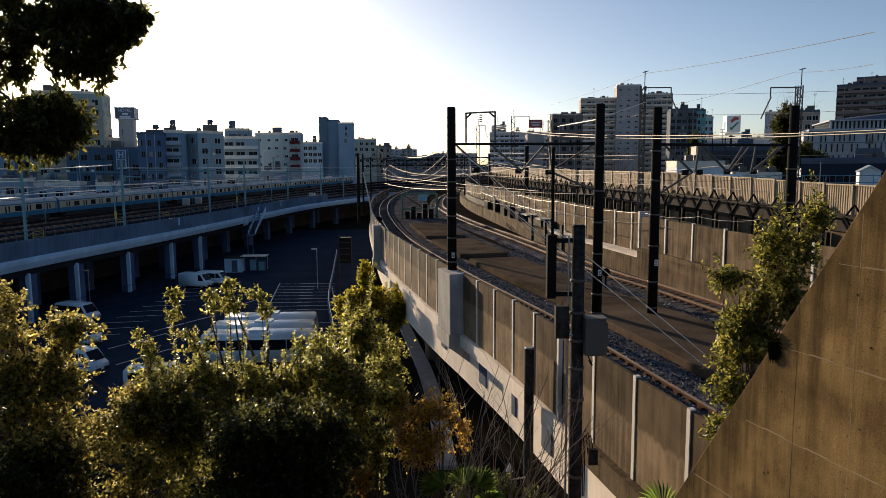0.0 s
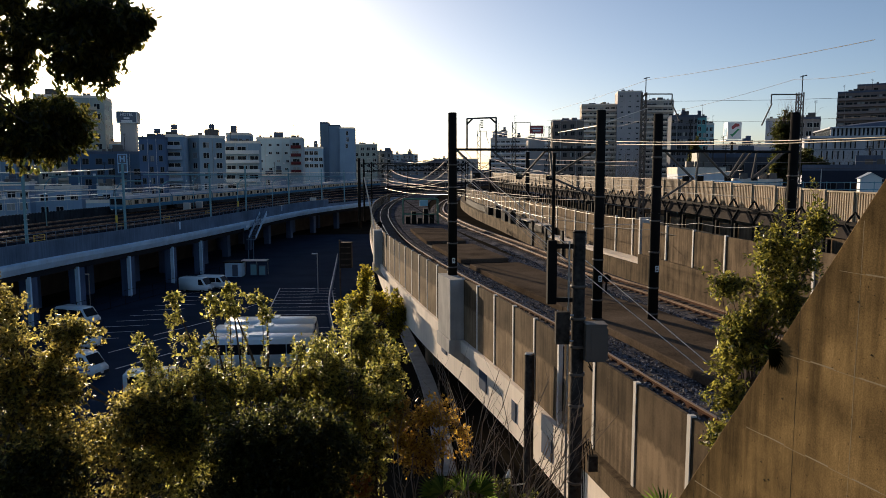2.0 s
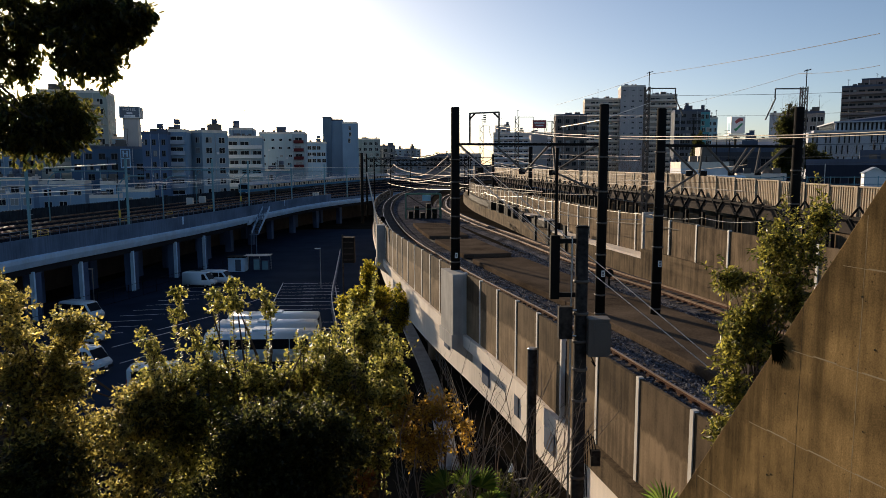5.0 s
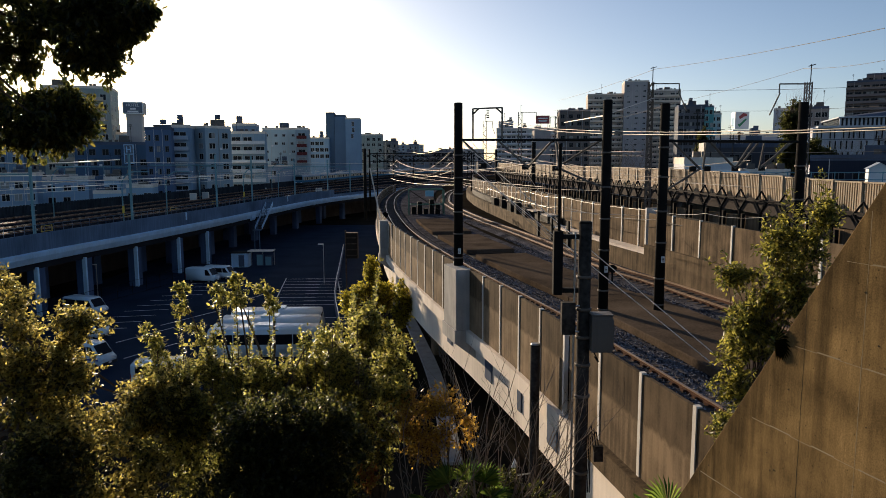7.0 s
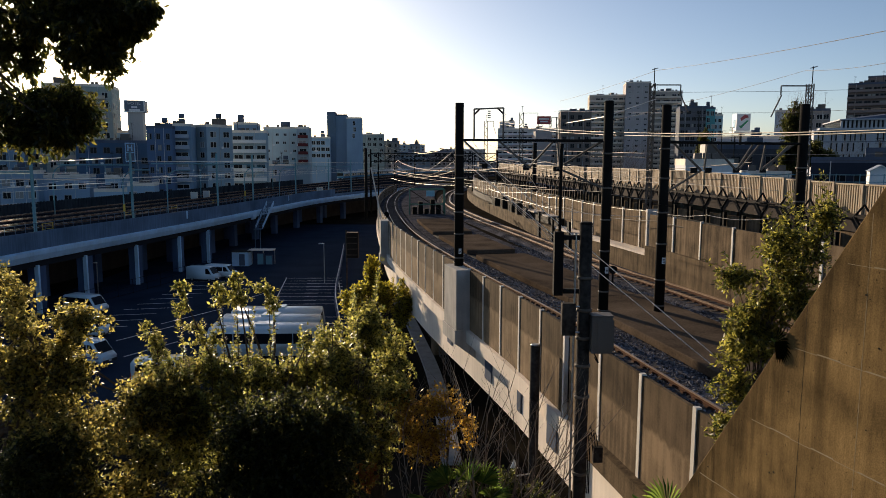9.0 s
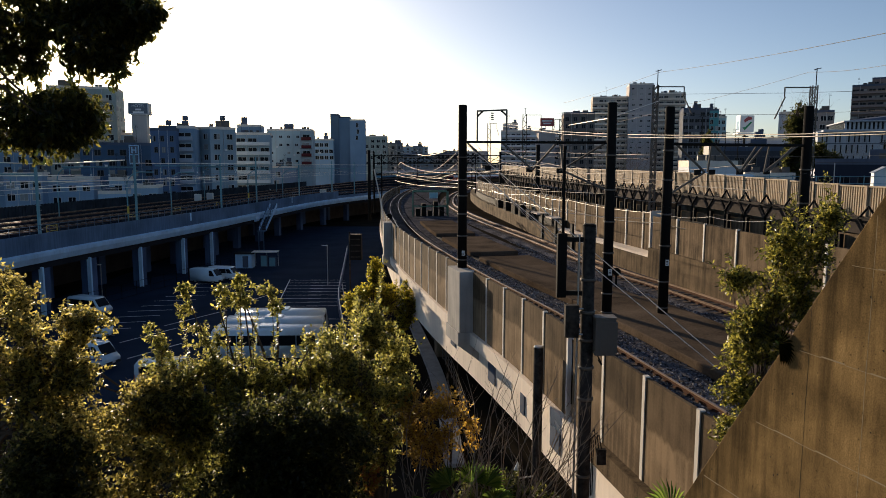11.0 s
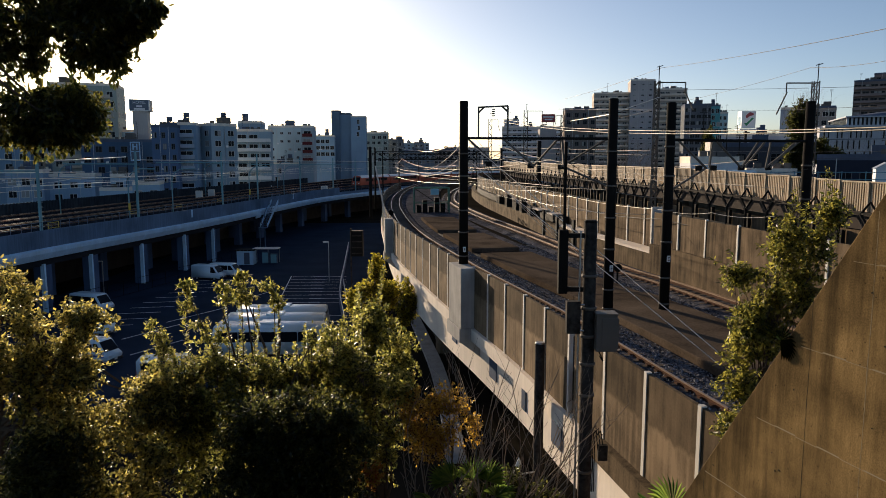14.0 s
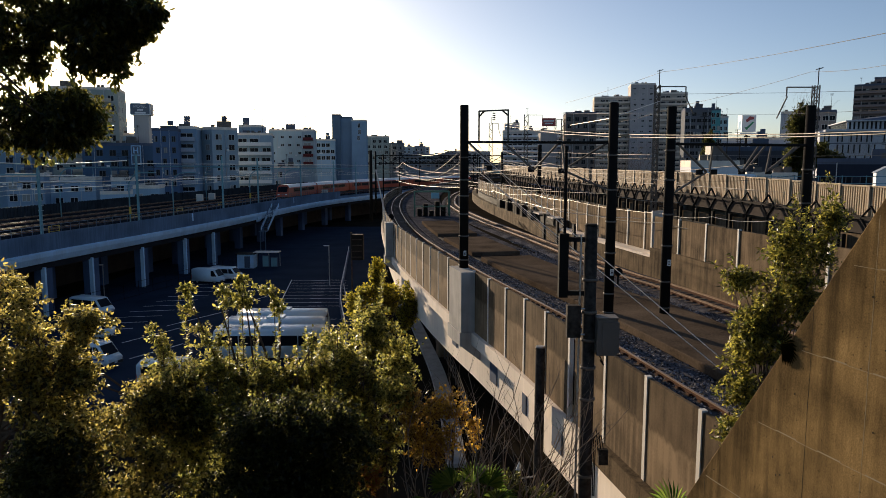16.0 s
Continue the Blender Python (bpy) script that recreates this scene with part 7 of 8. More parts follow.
wire("contact_wire", [(-5.59, 75.0, 16.09), (0.63, 50.0, 15.93), (6.8, 31.0, 16.11), (9.7, 30.0, 15.77)], 0.011, "wire", 0.1, "sagging sunlit wires over the curve")
wire("contact_wire", [(-7.31, 110.0, 16.55), (-2.78, 90.0, 15.66), (0.83, 50.0, 17.46)], 0.012, "wire", 0.5, "sagging sunlit wires over the curve")
wire("contact_wire", [(-5.48, 62.0, 18.32), (-5.2, 70.0, 17.99), (-2.56, 120.0, 18.63)], 0.019, "wire", 0.3, "sagging sunlit wires over the curve")
wire("contact_wire", [(-5.58, 75.0, 16.44), (-3.55, 70.0, 16.01), (0.51, 36.0, 16.91)], 0.012, "wire", 0.3, "sagging sunlit wires over the curve")
wire("contact_wire", [(-3.14, 90.0, 16.02), (0.45, 36.0, 17.89)], 0.012, "wire", 0.4, "sagging sunlit wires over the curve")
wire("contact_wire", [(-10.25, 90.0, 16.86), (1.52, 120.0, 15.52), (6.02, 100.0, 15.85)], 0.012, "wire_dark", 0.2, "sagging sunlit wires over the curve")
wire("catenary_wire", [(1.02, 34.0, 17.95), (4.97, 29.0, 16.79), (6.54, 29.0, 16.5)], 0.011, "wire_dark", 0.05, "thin catenary wire over the tracks")
wire("catenary_wire", [(2.65, 60.0, 19.33), (5.13, 30.0, 17.24), (9.15, 29.0, 15.64)], 0.009, "wire_dark", 0.3, "thin catenary wire over the tracks")
wire("catenary_wire", [(4.8, 80.0, 18.06), (6.84, 40.0, 17.09), (8.88, 29.0, 16.79), (15.11, 30.0, 17.01)], 0.009, "wire_dark", 0.2, "thin catenary wire over the tracks")
wire("catenary_wire", [(8.24, 90.0, 18.7), (12.93, 46.0, 17.9), (20.09, 40.0, 17.78), (22.29, 36.0, 17.81)], 0.012, "wire", 0, "thin catenary wire over the tracks")
wire("catenary_wire", [(8.24, 90.0, 18.13), (12.94, 46.0, 17.64), (20.11, 40.0, 17.44), (22.31, 36.0, 17.47)], 0.009, "wire_dark", 0, "thin catenary wire over the tracks")
for a, b in (((1.24, 36.0, 17.47), (4.42, 30.0, 14.14)), ((1.43, 36.0, 18.4), (4.86, 29.0, 13.67)), ((2.1, 36.0, 16.48), (5.6, 28.0, 13.34)), ((3.22, 36.0, 18.3), (5.17, 31.0, 14.65))):
    wire("stay_wire", [a, b], 0.011, "wire", 0, "pale diagonal wire beside the gantry mast")
wire("cable_wire", [(3.74, 60.0, 15.09), (6.94, 45.0, 14.37), (11.34, 40.0, 14.31)], 0.014, "wire_pale", 0.12, "pale cable hanging before the panel wall")
wire("contact_wire", [(-5.45, 75.0, 15.48), (0.75, 40.0, 16.05)], 0.011, "wire_pale", 0.2, "sagging sunlit wires over the curve")
wire("contact_wire", [(-7.04, 80.0, 19.3), (-3.05, 75.0, 18.2), (0.74, 40.0, 18.4)], 0.014, "wire_pale", 0.3, "sagging sunlit wires over the curve")
wire("catenary_wire", [(9.89, 60.0, 17.22), (14.56, 45.0, 16.16), (19.0, 36.0, 15.9)], 0.014, "wire", 0.15, "thin catenary wire over the tracks")
wire("low_wire", [(-46.7, 70.0, 17.5), (-44.67, 78.0, 17.13), (-44.31, 98.0, 17.58)], 0.075, "wire_gleam", 0.05, "sunlit wires over the low viaduct")
wire("low_wire", [(-50.17, 75.0, 15.91), (-48.45, 80.0, 15.8), (-47.1, 92.0, 15.62)], 0.075, "wire_gleam", 0, "sunlit wires over the low viaduct")
wire("low_wire", [(-48.49, 80.0, 15.17), (-43.45, 98.0, 14.88), (-39.56, 141.0, 14.62)], 0.075, "wire_gleam", 0.1, "sunlit wires over the low viaduct")
wire("low_wire", [(-50.5, 86.0, 14.04), (-51.37, 108.0, 13.76)], 0.075, "wire_gleam", 0, "sunlit wires over the low viaduct")
wire("low_wire", [(-53.58, 80.0, 15.04), (-47.59, 84.0, 15.05)], 0.075, "wire_gleam", 0, "sunlit wires over the low viaduct")
wire("low_wire", [(-48.13, 84.0, 16.77), (-43.35, 98.0, 16.65), (-38.46, 124.0, 16.53), (-38.71, 141.0, 16.5), (-31.9, 180.0, 16.23), (-22.79, 215.0, 15.98)], 0.019, "wire_dark", 0.05, "sunlit wires over the low viaduct")
wire("low_wire", [(-43.32, 98.0, 17.19), (-38.44, 124.0, 17.01), (-38.69, 141.0, 16.95), (-31.89, 180.0, 16.65), (-22.79, 215.0, 16.32)], 0.05, "wire_gleam", 0.05, "sunlit wires over the low viaduct")
wire("low_wire", [(-63.02, 118.0, 15.27), (-54.44, 135.0, 15.06), (-51.58, 150.0, 14.79), (-47.26, 190.0, 14.37), (-25.47, 240.0, 13.92)], 0.019, "wire_dark", 0.05, "sunlit wires over the low viaduct")


def line_wires(line, z, y0, y1, span, sag, material, side=0.0, r=0.014):
    """Contact wire, messenger wire and droppers along a track."""
    a, b = line.s_at_y(y0), line.s_at_y(y1)
    n = max(1, int((b - a) / span))
    low, high, drops = [], [], []
    for i in range(n):
        for k in range(9):
            u = k / 8
            s = a + (b - a) * (i + u) / n
            p, _ = line.at(s, side + 0.25 * math.cos(math.pi * i) * (1 - 2 * u))
            c, m = Vector((p.x, p.y, z)), Vector((p.x, p.y, z + 1.1 - sag * 4 * u * (1 - u)))
            low.append(c), high.append(m)
            if 0 < k < 8:
                drops.append((c, m))
    for name, pts, rr in (("contact_line", low, r), ("messenger_line", high, r)):
        wire(name, pts, rr, material, 0, "overhead wire following the track")
    dr = thing("dropper_set", "thin droppers between the overhead wires", "wire")
    tagged(part("dropper_wires", bars(drops, r * 0.6, 4), M[material], dr), kind="stuff")


line_wires(T1, RAIL + 5.2, 30, 190, 34, 0.7, "wire")
line_wires(T2, RAIL + 5.2, 30, 180, 34, 0.7, "wire")
line_wires(NEAR, LOW_RAIL + 5.2, 62, 250, 26, 0.6, "wire_gleam", r=0.026)
line_wires(FAR, LOW_RAIL + 5.2, 75, 300, 30, 0.6, "wire", r=0.022)
line_wires(MID1, LOW_RAIL + 5.3, 65, 200, 28, 0.6, "wire_gleam", r=0.026)


# ---------- things on the masts and beams ----------
def lattice_mast(x, y, z0, z1, w, arm, drop, label="grey steel lattice mast with a top bracket"):
    """Four legs with zigzag lacing; arm: reach of the bracket on top, to the right if positive."""
    m = thing("lattice_mast", label, "mast", pose(x, y, z0))
    h = z1 - z0
    for a in (-w / 2, w / 2):
        for b in (-w / 2, w / 2):
            part("leg", bars([((a, b, 0), (a, b, h))], 0.035), M["mast_tan"], m)
    n = int(h / (w * 1.3))
    for s in (-w / 2, w / 2):
        bm = bmesh.new()
        for i in range(n):
            za, zb = h * i / n, h * (i + 1) / n
            k = 1 if i % 2 else -1
            tube(bm, (k * w / 2, s, za), (-k * w / 2, s, zb), 0.025, seg=4)
            tube(bm, (s, k * w / 2, za), (s, -k * w / 2, zb), 0.025, seg=4)
        tagged(part("bracing", bm, M["mast_tan"], m), kind="stuff")
    part("bracket", bars([((0, 0, h - 0.1), (arm, 0, h - 0.1)), ((arm, 0, h - 0.1), (arm, 0, h - drop)), ((arm * 0.97, 0, h - drop), (arm * 1.3, 0, h - drop - 1.2))], 0.04), M["mast_tan"], m)
    part("peak", bars([((0.1, 0, h), (0.1, 0, h + 0.95)), ((-0.05, 0, h + 0.85), (0.32, 0, h + 0.95))], 0.028), M["steel_dark"], m)


lattice_mast(13.27, 46, 12.42, 22.3, 0.28, 1.8, 0.6)
lattice_mast(20.25, 40, 15.4, 21.65, 0.28, -1.6, 0.6)
lattice_mast(11.9, 110, 12.4, 24.6, 0.55, 2.5, 0.8)
lattice_mast(6.6, 112, 10.8, 23.4, 0.5, 1.2, 0.8)
lattice_mast(17.2, 108, 15.4, 23.8, 0.5, -1.0, 0.9)


def top_frame(a, b, h, label):
    """Upright frame with corner braces, standing on a beam."""
    a, b = Vector(a), Vector(b)
    t = thing("feeder_gantry", label, "frame", Matrix.Translation(a))
    d, up = b - a, Vector((0, 0, h))
    part("upright", bars([(Vector(), up)], 0.042), M["mast_tan"], t)
    part("upright", bars([(d, d + up)], 0.042), M["mast_tan"], t)
    part("head", bars([(up, d + up)], 0.042), M["mast_tan"], t)
    for k in (0.0, 1.0):
        s = 1 if k == 0 else -1
        part("corner_brace", bars([(d * k + up * 0.82, d * (k + 0.2 * s) + up)], 0.04), M["steel_dark"], t)
    bm = bmesh.new()
    for q in range(4):
        tube(bm, d * 0.52 + up * (0.93 - 0.07 * q), d * 0.52 + up * (0.90 - 0.07 * q), 0.07, seg=8)
    part("insulator", bm, M["pole_dark"], t)


top_frame((1.475, 34.68, 18.44), (2.77, 33.32, 18.4), 1.45, "dark steel frame on the gantry beam for feeder wires")


def near_mast_fittings():
    x, y = 4.25, 21.4
    near = Matrix.Translation(EYE) @ Matrix.Scale(0.8, 4) @ Matrix.Translation(-Vector(EYE))
    c = thing("cable_duct", "dark upright cable duct held beside the mast", "duct", near @ pose(x, y, 0))
    bm = bmesh.new()
    box(bm, (-0.75, 0, 14.35), (0.28, 0.3, 1.95), bevel=0.02)
    part("duct", bm, M["pole_dark"], c)
    part("thin_pole", bars([((-0.72, 0, 15.3), (-0.72, 0, 17.95))], 0.045), M["pole_dark"], c)
    for z in (15.15, 13.5):
        bm = bmesh.new()
        box(bm, (-0.45, 0, z), (0.75, 0.16, 0.14))
        part("bracket", bm, M["steel_dark"], c)
    b = thing("terminal_box", "dark flat terminal box on the mast", "box", near @ pose(x - 0.42, y - 0.1, 12.15))
    bm = bmesh.new()
    box(bm, (0, 0, 0.5), (0.42, 0.3, 1.0), bevel=0.02)
    part("body", bm, M["pole_grey"], b)
    part("conduit", bars([((0.2, -0.1, 0.9), (0.33, -0.12, 0.9)), ((0.2, -0.1, 0.1), (0.33, -0.12, 0.1))], 0.03), M["galv"], b)
    b = thing("switch_cabinet", "pale grey metal cabinet fixed to the mast", "cabinet", near @ pose(x + 0.55, y - 0.25, 11.65))
    bm = bmesh.new()
    box(bm, (0, 0, 0.57), (0.62, 0.5, 1.12), bevel=0.015)
    part("body", bm, M["cabinet_grey"], b)
    bm = bmesh.new()
    box(bm, (0, 0, 1.16), (0.66, 0.54, 0.04))
    part("lid", bm, M["cabinet_grey"], b)
    bm = bmesh.new()
    box(bm, (0.1, -0.255, 0.57), (0.5, 0.02, 0.95))
    part("door", bm, M["cabinet_grey"], b)
    pts = [Vector((-0.2 + 0.35 * math.sin(k * 0.5) * 0.4, -0.1, -0.02 - 0.3 * math.sin(k * 0.45))) for k in range(7)]
    part("cable", bars(list(zip(pts, pts[1:])), 0.02), M["pole_dark"], b)
    p = thing("conduit_pipe", "pale steel conduit running down the mast", "pipe", near @ pose(x - 0.23, y - 0.05, 0))
    part("pipe", bars([((0, 0, 2.0), (0, 0, 15.3))], 0.035), M["galv"], p)
    p = thing("conduit_pipe", "thin bent cables on the lower mast", "pipe", near @ pose(x + 0.26, y - 0.08, 0))
    for k in range(3):
        part("pipe", bars([((0.05 * k, 0, 7.0), (0.05 * k, 0, 9.0 - 0.1 * k)), ((0.05 * k, 0, 9.0 - 0.1 * k), (0.12 + 0.08 * k, 0, 9.2 - 0.1 * k)), ((0.12 + 0.08 * k, 0, 9.2 - 0.1 * k), (0.2 + 0.09 * k, 0, 8.4))], 0.018, 5), M["pole_dark"], p)
    bm = bmesh.new()
    box(bm, (0.35, 0, 8.3), (0.3, 0.2, 0.5), bevel=0.02)
    part("junction_box", bm, M["pole_grey"], p)


near_mast_fittings()
for x, y, z in ((6.70, 29.2, 12.95), (9.04, 29.2, 13.35), (0.783, 35.4, 12.93)):
    n = thing("number_plate", "small white plate on the mast", "plate", pose(x + 0.05, y - 0.235, z))
    bm = bmesh.new()
    box(bm, (0, 0, 0), (0.14, 0.02, 0.26))
    part("plate", bm, M["sign_white"], n)
    for k in (-0.06, 0.0, 0.06):
        bm = bmesh.new()
        box(bm, (0, -0.012, k), (0.08, 0.006, 0.03))
        part("bar", bm, M["pole_dark"], n)


def finial_lamp():
    """Two small pointed lamps on a bracket of the short post."""
    t = thing("marker_lamp", "small pale pointed marker lamps on a bracket", "lamp", pose(2.47, 23.5, 6.75))
    part("bracket", bars([((0, 0, -0.2), (0.62, 0.2, -0.2))], 0.03), M["galv"], t)
    part("stem", bars([((0, 0, -1.1), (0, 0, 0.15))], 0.02), M["galv"], t)
    for z in (0.12, -0.75):
        bm = bmesh.new()
        tube(bm, (0, 0, z), (0, 0, z + 0.3), 0.13, 0.01, seg=12)
        part("cone", bm, M["sign_white"], t)


finial_lamp()


def signal_disc(x, y, z, r, h, label):
    s = thing("track_signal", label, "signal", pose(x, y, z))
    part("post", bars([((0, 0.05, 0), (0, 0.05, h))], 0.05), M["steel_dark"], s)
    bm = bmesh.new()
    tube(bm, (0, -0.04, h), (0, 0.04, h), r, seg=20)
    part("disc", bm, M["pole_dark"], s)


signal_disc(8.6, 35.5, 10.85, 0.21, 1.1, "black round signal disc on a short post")
signal_disc(-6.1, 75.6, 11.0, 0.3, 0.6, "round teal marker beside the track")


def pier_mast():
    """Mast group on the far pier."""
    round_mast(-6.9, 63.4, 12.15, 18.4, 0.14, "dark mast on the far viaduct pier")
    s = thing("stay_pole", "pale leaning stay pole beside the parapet", "pole", pose(-5.6, 63.6, 12.15))
    part("pole", bars([((0, 0, 0), (-0.9, 0.3, 4.6))], 0.06), M["post_white"], s)
    b = thing("equipment_rack", "dark equipment rack beside the viaduct pier", "cabinet", pose(-8.5, 66, 7.5))
    bm = bmesh.new()
    box(bm, (0, 0, 2.0), (1.1, 0.8, 2.4), bevel=0.03)
    part("body", bm, M["steel_dark"], b)
    for k in range(4):
        bm = bmesh.new()
        box(bm, (0, -0.42, 1.1 + 0.55 * k), (0.9, 0.05, 0.1))
        part("louvre", bm, M["pole_grey"], b)
    part("post", bars([((-0.6, 0, -7.5), (-0.6, 0, 3.4))], 0.08), M["pole_grey"], b)


pier_mast()


def far_gantries():
    """Dark masts and light beams over the distant curve."""
    for k, y in enumerate((90, 122, 155, 190)):
        s = T1.s_at_y(y)
        a, b = T1.at(s, -2.6)[0], T1.at(s, 13.5)[0]
        round_mast(a.x, a.y, RAIL - 0.3, 18.6, 0.12, "slim dark mast beside the distant curve")
        round_mast(b.x, b.y, RAIL - 0.3, 18.6, 0.12, "slim dark mast beside the distant curve")
        lattice_beam("gantry_beam", (a.x, a.y, 18.2), (b.x, b.y, 18.2), 1.0, 10, 0.05, "slim dark beam across the distant curve")

    for k in range(12):
        s = T1.s_at_y(82 + 11 * k)
        a, b = T1.at(s, -2.6)[0], T1.at(s, 13.5)[0]
        z = 16.2 + 0.35 * (k % 4)
        wire("span_wire", [(a.x, a.y, z), ((a.x + b.x) / 2, (a.y + b.y) / 2, z + 0.5), (b.x, b.y, z + 0.2)], 0.022, "wire" if k % 3 else "wire_dark", 0.35, "thin span wire across the distant curve")


far_gantries()


def access_frame():
    t = thing("inspection_platform", "green steel inspection frame between the tracks", "platform", pose(-2.0, 86, 10.87, 0, 0, 4))
    for x in (-2.1, 2.1):
        for y in (-1.0, 1.0):
            part("leg", bars([((x, y, 0), (x, y, 3.0))], 0.07), M["green_paint"], t)
    for y in (-1.0, 1.0):
        part("head", bars([((-2.1, y, 3.0), (2.1, y, 3.0))], 0.08), M["green_paint"], t)
        part("rail", bars([((-2.1, y, 1.2), (2.1, y, 1.2))], 0.05), M["green_paint"], t)
    part("brace", bars([((-2.1, -1, 3.0), (2.1, -1, 0.2))], 0.05), M["pole_grey"], t)
    bm = bmesh.new()
    box(bm, (0.35, -1.12, 2.55), (1.0, 0.06, 0.7), bevel=0.02)
    part("board", bm, M["sign_pale_blue"], t, "pale blue board")
    for k in range(5):
        bm = bmesh.new()
        h = (0.9, 1.5, 0.7, 1.8, 1.2)[k]
        box(bm, (-1.5 + 0.72 * k, 0.1, h / 2), (0.55, 0.9, h), bevel=0.03)
        part("equipment_box", bm, M["pole_dark"], t)


access_frame()


# ---------- wall joints ----------
def wall_joints():
    d = Vector((-0.28, 0.96, 0))
    m = Matrix.Translation((6.0, 0, 0)) @ Matrix.Rotation(math.atan2(-d.x, d.y), 4, "Z")

    def edge(s):
        return 16.596 - (s - 7.289) * 1.526
    j = thing("wall_joint", "dark shrinkage joints and pale lime runs in the concrete wall", "joint", kind="structure")
    for s, dark in ((7.67, True), (6.95, False), (9.32, True), (5.9, False)):
        bm = bmesh.new()
        rng = random.Random(int(s * 100))
        z, x = 8.0, 0.0
        top = edge(s) - 0.15
        while z < top:
            q = rng.uniform(-0.006, 0.006)
            box(bm, (0, s + q * 0.4, z + 0.1), (0.0014, 0.003 + 0.006 * rng.random(), 0.2), m)
            z += 0.2
        part("joint", bm, M["joint_dark"] if dark else M["joint_pale"], j)
    for z in (14.46, 15.48, 16.49, 13.4):
        bm = bmesh.new()
        s = 2.4
        while s < 12:
            if edge(s + 0.3) > z + 0.1:
                box(bm, (0, s + 0.15, z + 0.006 * math.sin(9 * s)), (0.0014, 0.3, 0.005 + 0.010 * abs(math.sin(5 * s))), m)
            s += 0.3
        part("joint", bm, M["joint_pale"], j)
    rng = random.Random(4)
    for _ in range(130):
        s, z = rng.uniform(4.5, 10.5), rng.uniform(11.5, 16.5)
        if z < edge(s) - 0.2:
            bm = bmesh.new()
            tube(bm, m @ Vector((-0.004, s, z)), m @ Vector((0.002, s, z)), rng.uniform(0.004, 0.004 + 0.012 * rng.random()), seg=8)
            part("tie_hole", bm, M["joint_dark"], j)


wall_joints()


# ---------- roof things and signs ----------
def sign_tower():
    t = thing("sign_tower", "concrete stair tower with a hotel sign box on top", "tower", pose(-91.3, 213, -0.8, 0, 0, 14))
    bm = bmesh.new()
    box(bm, (0, 2.5, 15), (4.2, 5, 34), bevel=0.05)
    part("shaft", bm, wall_paint("tower_grey", (0.40, 0.37, 0.35)), t)
    b = bmesh.new()
    box(b, (0, 2.5, 33.6), (5.6, 6.4, 3.4), bevel=0.06)
    box_ob = part("sign_box", b, M["sign_dark"], t, "dark sign box with pale letters")
    for x, z, w, h in ((0, 35.2, 5.7, 0.25), (0, 32.0, 5.7, 0.25), (-2.72, 33.6, 0.25, 3.4), (2.72, 33.6, 0.25, 3.4)):
        bm = bmesh.new()
        box(bm, (x, -0.72, z), (w, 0.1, h))
        part("sign_edge", bm, M["sign_white"], box_ob)
    txt = bpy.data.curves.new("sign_text", "FONT")
    txt.body, txt.size, txt.extrude, txt.align_x = "HOTEL", 1.15, 0.03, "CENTER"
    txt.materials.append(M["sign_white"])
    ob = new("lettering", txt)
    ob.parent = box_ob
    ob.matrix_local = pose(0, -0.75, 34.0, 90, 0, 0)
    for z, w in ((33.3, 1.6), (32.5, 3.0)):
        bm = bmesh.new()
        box(bm, (0, -0.74, z), (w, 0.06, 0.5))
        part("letter_bar", bm, M["sign_white"], box_ob)
    v = thing("upright_sign", "tall narrow sign with a pale letter H", "sign", pose(-88.5, 202, 16.6, 0, 0, 14))
    bm = bmesh.new()
    box(bm, (0, 0, 2.6), (2.6, 0.4, 5.4), bevel=0.04)
    part("frame", bm, M["band_blue"], v)
    for z in (3.9, 1.3):
        bm = bmesh.new()
        box(bm, (0, -0.21, z), (2.1, 0.05, 2.3))
        part("field", bm, M["sign_dark"], v)
    bm = bmesh.new()
    for c, s in (((-0.5, -0.25, 3.9), (0.35, 0.04, 1.7)), ((0.5, -0.25, 3.9), (0.35, 0.04, 1.7)), ((0, -0.25, 3.9), (0.7, 0.038, 0.3))):
        box(bm, c, s)
    part("letter", bm, M["band_blue"], v)
    part("bracket", bars([((-1.0, 0.2, 1.0), (-1.0, 3.0, 1.0)), ((1.0, 0.2, 4.0), (1.0, 3.0, 4.0))], 0.1), M["steel_dark"], v)


sign_tower()


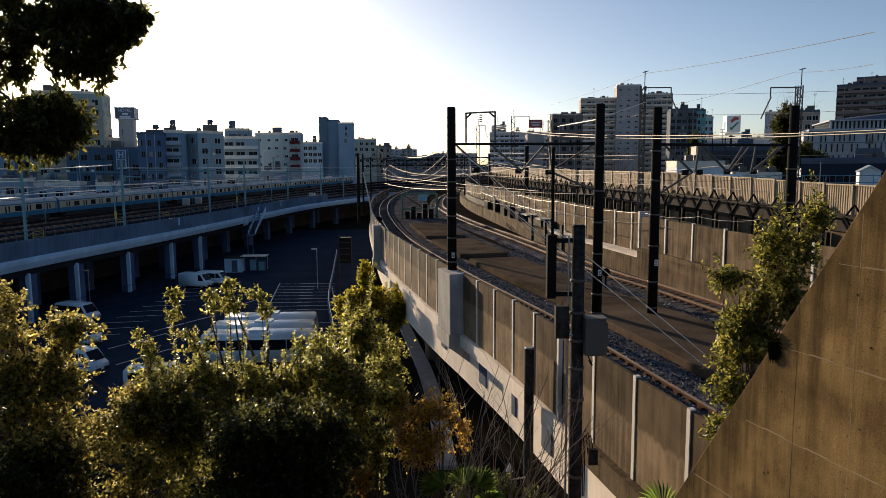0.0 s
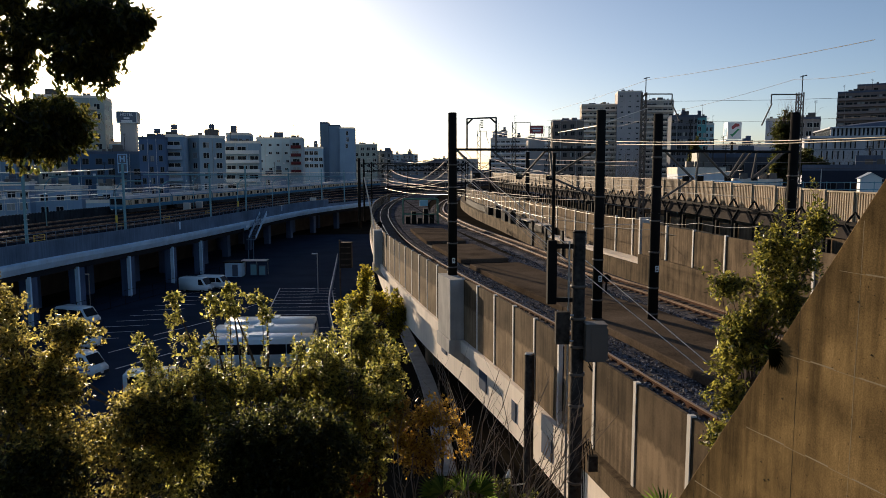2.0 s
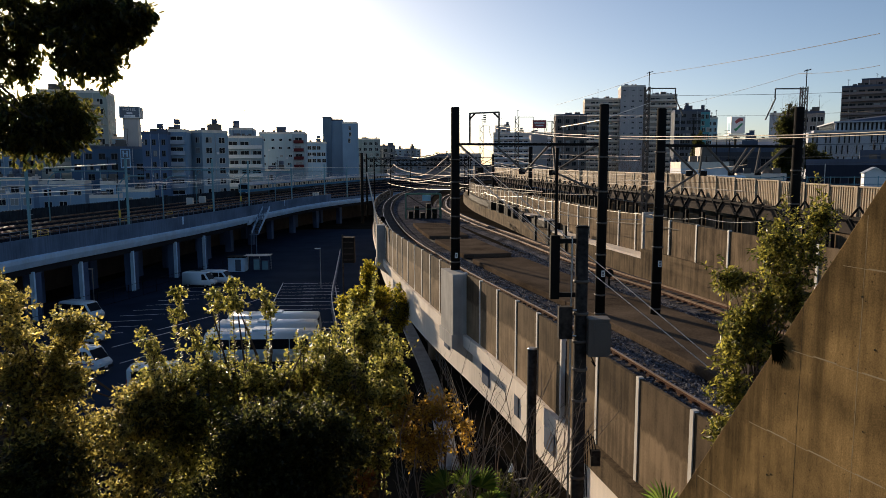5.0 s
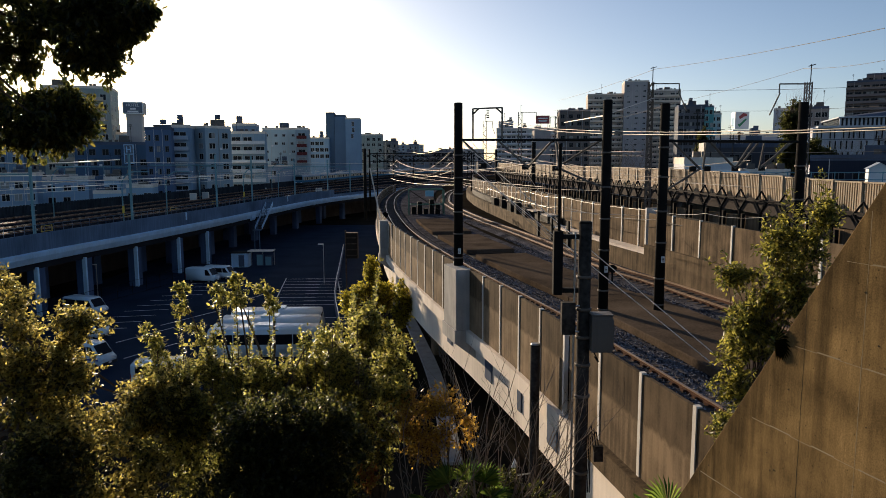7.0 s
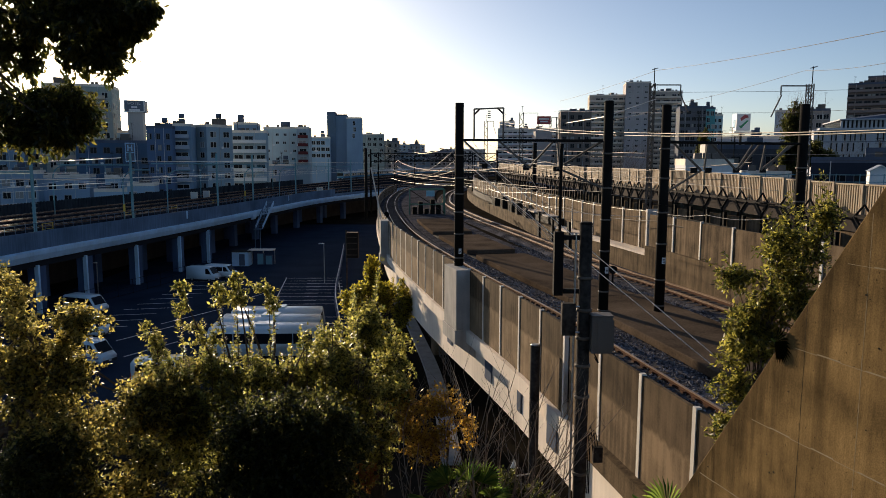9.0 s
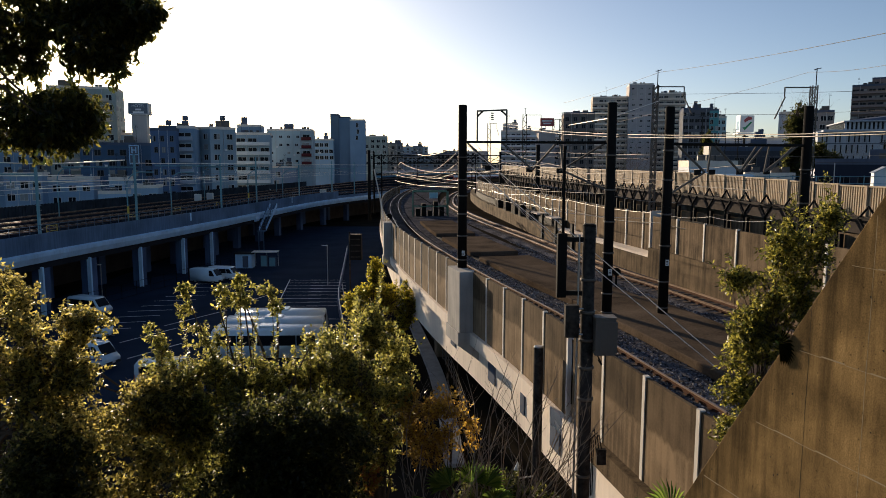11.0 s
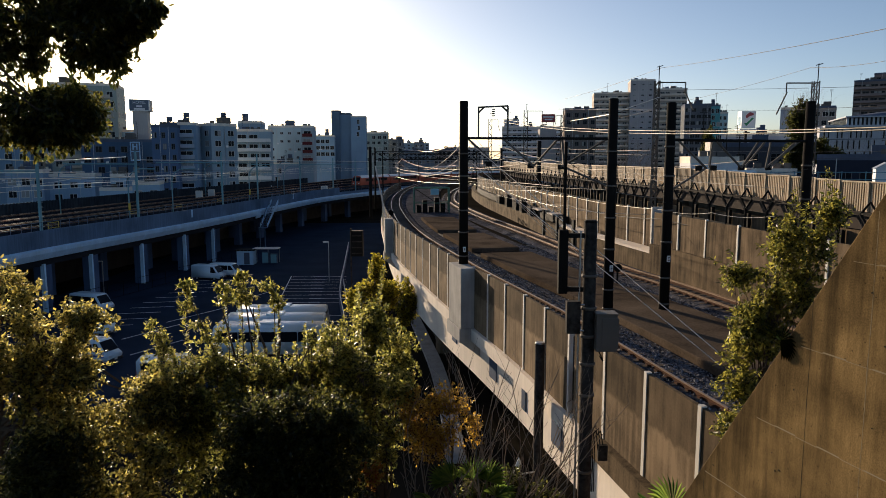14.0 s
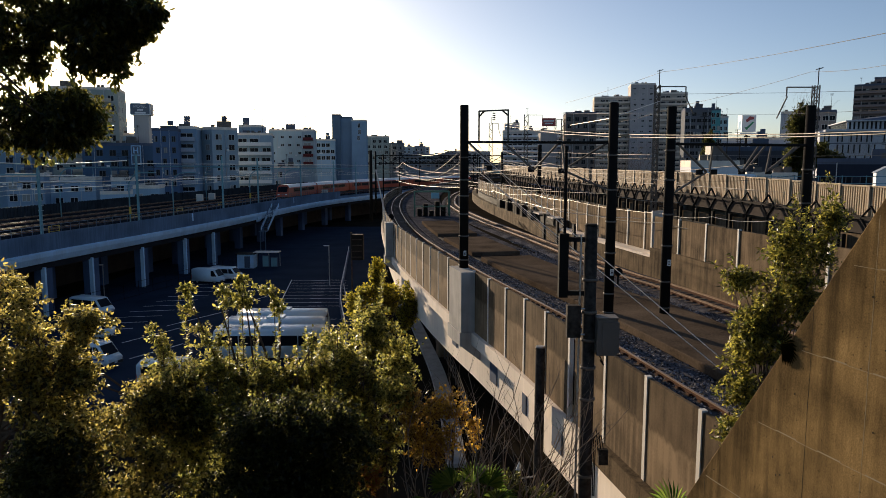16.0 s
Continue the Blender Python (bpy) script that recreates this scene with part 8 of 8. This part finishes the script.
def pylon_sign():
    t = thing("pylon_sign", "white square sign with red and green swooshes on a post", "sign", pose(82.9, 200, -0.8, 0, 0, -3))
    part("post", bars([((0, 0.4, 0), (0, 0.4, 26))], 0.35, 8), M["pole_grey"], t)
    bm = bmesh.new()
    box(bm, (0, 0.4, 28.6), (3.8, 3.2, 4.6), bevel=0.05)
    bx = part("sign_box", bm, M["sign_white"], t)
    for mt, pts in (("sign_red", [(-0.9, 29.6), (0.2, 30.6), (1.2, 30.4), (1.3, 29.8), (0.4, 29.6), (-0.6, 28.9)]), ("sign_green", [(-1.2, 27.6), (-0.6, 26.8), (1.4, 29.0), (0.9, 29.1), (-0.5, 27.7)])):
        pane("swoosh", bx, pts, -1.22, 0.02, mt)
    bm = bmesh.new()
    box(bm, (-1.92, 0.4, 28.2), (0.05, 2.0, 2.4))
    part("swoosh", bm, M["band_blue"], bx, "blue mark on the side of the sign")
    bm = bmesh.new()
    box(bm, (0, 0.4, 25.9), (5.0, 4.2, 0.3), bevel=0.03)
    part("platform", bm, M["sign_white"], t)
    r = thing("roof_sign", "red rooftop advertising board with white bars", "sign", pose(55.2, 396, 36.6))
    bm = bmesh.new()
    box(bm, (0, 0, 2.2), (7.6, 0.5, 4.4), bevel=0.05)
    bd = part("board", bm, M["sign_red"], r)
    for z, w in ((2.9, 5.6), (1.5, 4.4)):
        bm = bmesh.new()
        box(bm, (0, -0.27, z), (w, 0.05, 0.7))
        part("bar", bm, M["sign_white"], bd)
    for x in (-3, 3):
        part("leg", bars([((x, 0.3, -4.0), (x, 0.3, 0.2))], 0.15), M["steel_dark"], r)
    bm = bmesh.new()
    box(bm, (0, 4.5, -20.1), (9, 10, 33), bevel=0.05)
    tagged(mesh_object("office_block", bm, wall_paint("tower_grey", (0.4, 0.37, 0.35))), "narrow grey block carrying a red board", "building").matrix_world = pose(55.2, 396, 36.6)


pylon_sign()


# ---------- yard above the retaining wall ----------
def upper_yard():
    bm = bmesh.new()
    sweep(bm, WALL, WALL.s_at_y(6), WALL.s_at_y(150), [(17.3, 13.6), (150, 13.6), (150, 14.3), (17.3, 14.3)], step=6)
    tagged(mesh_object("pavement", bm, M["asphalt"]), "dark asphalt yard behind the noise screen", "yard", kind="structure")
    c = thing("site_cabin", "small white cabin with a gabled roof in the yard", "cabin", pose(51.9, 85, 14.3, 0, 0, -25))
    bm = bmesh.new()
    prism(bm, [(-1.1, 0), (1.1, 0), (1.1, 1.9), (0, 2.5), (-1.1, 1.9)], -1.6, 1.6)
    part("wall", bm, M["sign_white"], c)
    bm = bmesh.new()
    prism(bm, [(-1.3, 1.86), (-1.1, 1.86), (0, 2.47), (1.1, 1.86), (1.3, 1.86), (0, 2.62)], -1.8, 1.8)
    part("roof", bm, M["galv"], c)
    f = thing("yard_fence", "teal mesh fence along the yard", "fence")
    for i in range(16):
        part("post", bars([((24 + 2.2 * i, 74 - 0.35 * i, 14.3), (24 + 2.2 * i, 74 - 0.35 * i, 16.1))], 0.05), M["steel_green"], f)
    for z in (14.6, 15.3, 16.0):
        part("fence_rail", bars([((24, 74, z), (57, 68.75, z))], 0.04), M["steel_green"], f)
    for x, y, a, lb in ((28.5, 70, 15, "white van parked by the teal fence"),):
        van(pose(x, y, 14.3, 0, 0, a), lb, 4.6, 1.7, 1.95)


upper_yard()


def ledge_gap_boxes():
    """Dark boxes added for the shaded gap over the ledge of the retaining wall."""
    for y, h, l in ((67.5, 0.8, 1.6), (71.5, 1.25, 1.2), (75.0, 0.9, 2.2), (80.0, 1.3, 1.4), (85.5, 0.9, 2.4)):
        c = thing("trackside_cabinet", "dark box standing in for the shaded gap over the ledge", "cabinet", WALL.frame_at(WALL.s_at_y(y), 0.2, 12.0), group="cabinets on the wall ledge")
        bm = bmesh.new()
        box(bm, (0, 0, h / 2), (0.55, l, h), bevel=0.02)
        part("body", bm, M["steel_dark"], c)
        bm = bmesh.new()
        box(bm, (0, 0, h + 0.03), (0.65, l + 0.1, 0.06))
        part("lid", bm, M["pole_grey"], c)
        for k in (-0.25, 0.25):
            bm = bmesh.new()
            box(bm, (-0.285, k * l, h / 2), (0.02, l * 0.42, h * 0.8))
            part("door", bm, M["pole_dark"], c)


ledge_gap_boxes()


# ---------- what moves ----------
# seconds and metres along the line: the rear of the commuter train, the front of the express
COMMUTER_RUN = [(0, 60), (1, 80), (1.5, 89.5), (2, 99.5), (3, 119), (4, 138), (6, 182), (8, 228.5), (9, 254), (11.5, 318), (16, 432)]
EXPRESS_RUN = [(0, 470), (8, 306), (11, 239), (12.5, 206), (13.6, 182), (14, 176), (14.4, 168), (14.8, 160), (15.2, 150.5), (15.5, 143), (16, 127)]


def run_at(run, t):
    """Smooth progress between the given times."""
    ts, ss = [r[0] for r in run], [r[1] for r in run]
    return float(np.interp(t, ts, ss))


def past(line, s, z):
    """Pose along a line; beyond its ends it goes straight on."""
    e = min(max(s, 1.0), line.length - 1.0)
    return line.frame_at(e, 0, z) @ Matrix.Translation((0, s - e, 0))


def motions():
    pitch = CAR + 0.5
    for i, car in enumerate(COMMUTER):
        walk(car, [(k / 2, past(FAR, run_at(COMMUTER_RUN, k / 2) + pitch * (i + 0.5), LOW_RAIL)) for k in range(33)])
    for i, car in enumerate(EXPRESS):
        walk(car, [(k / 2, past(NEAR, run_at(EXPRESS_RUN, k / 2) + (pitch + 0.6) * (i + 0.5), LOW_RAIL)) for k in range(33)])


motions()
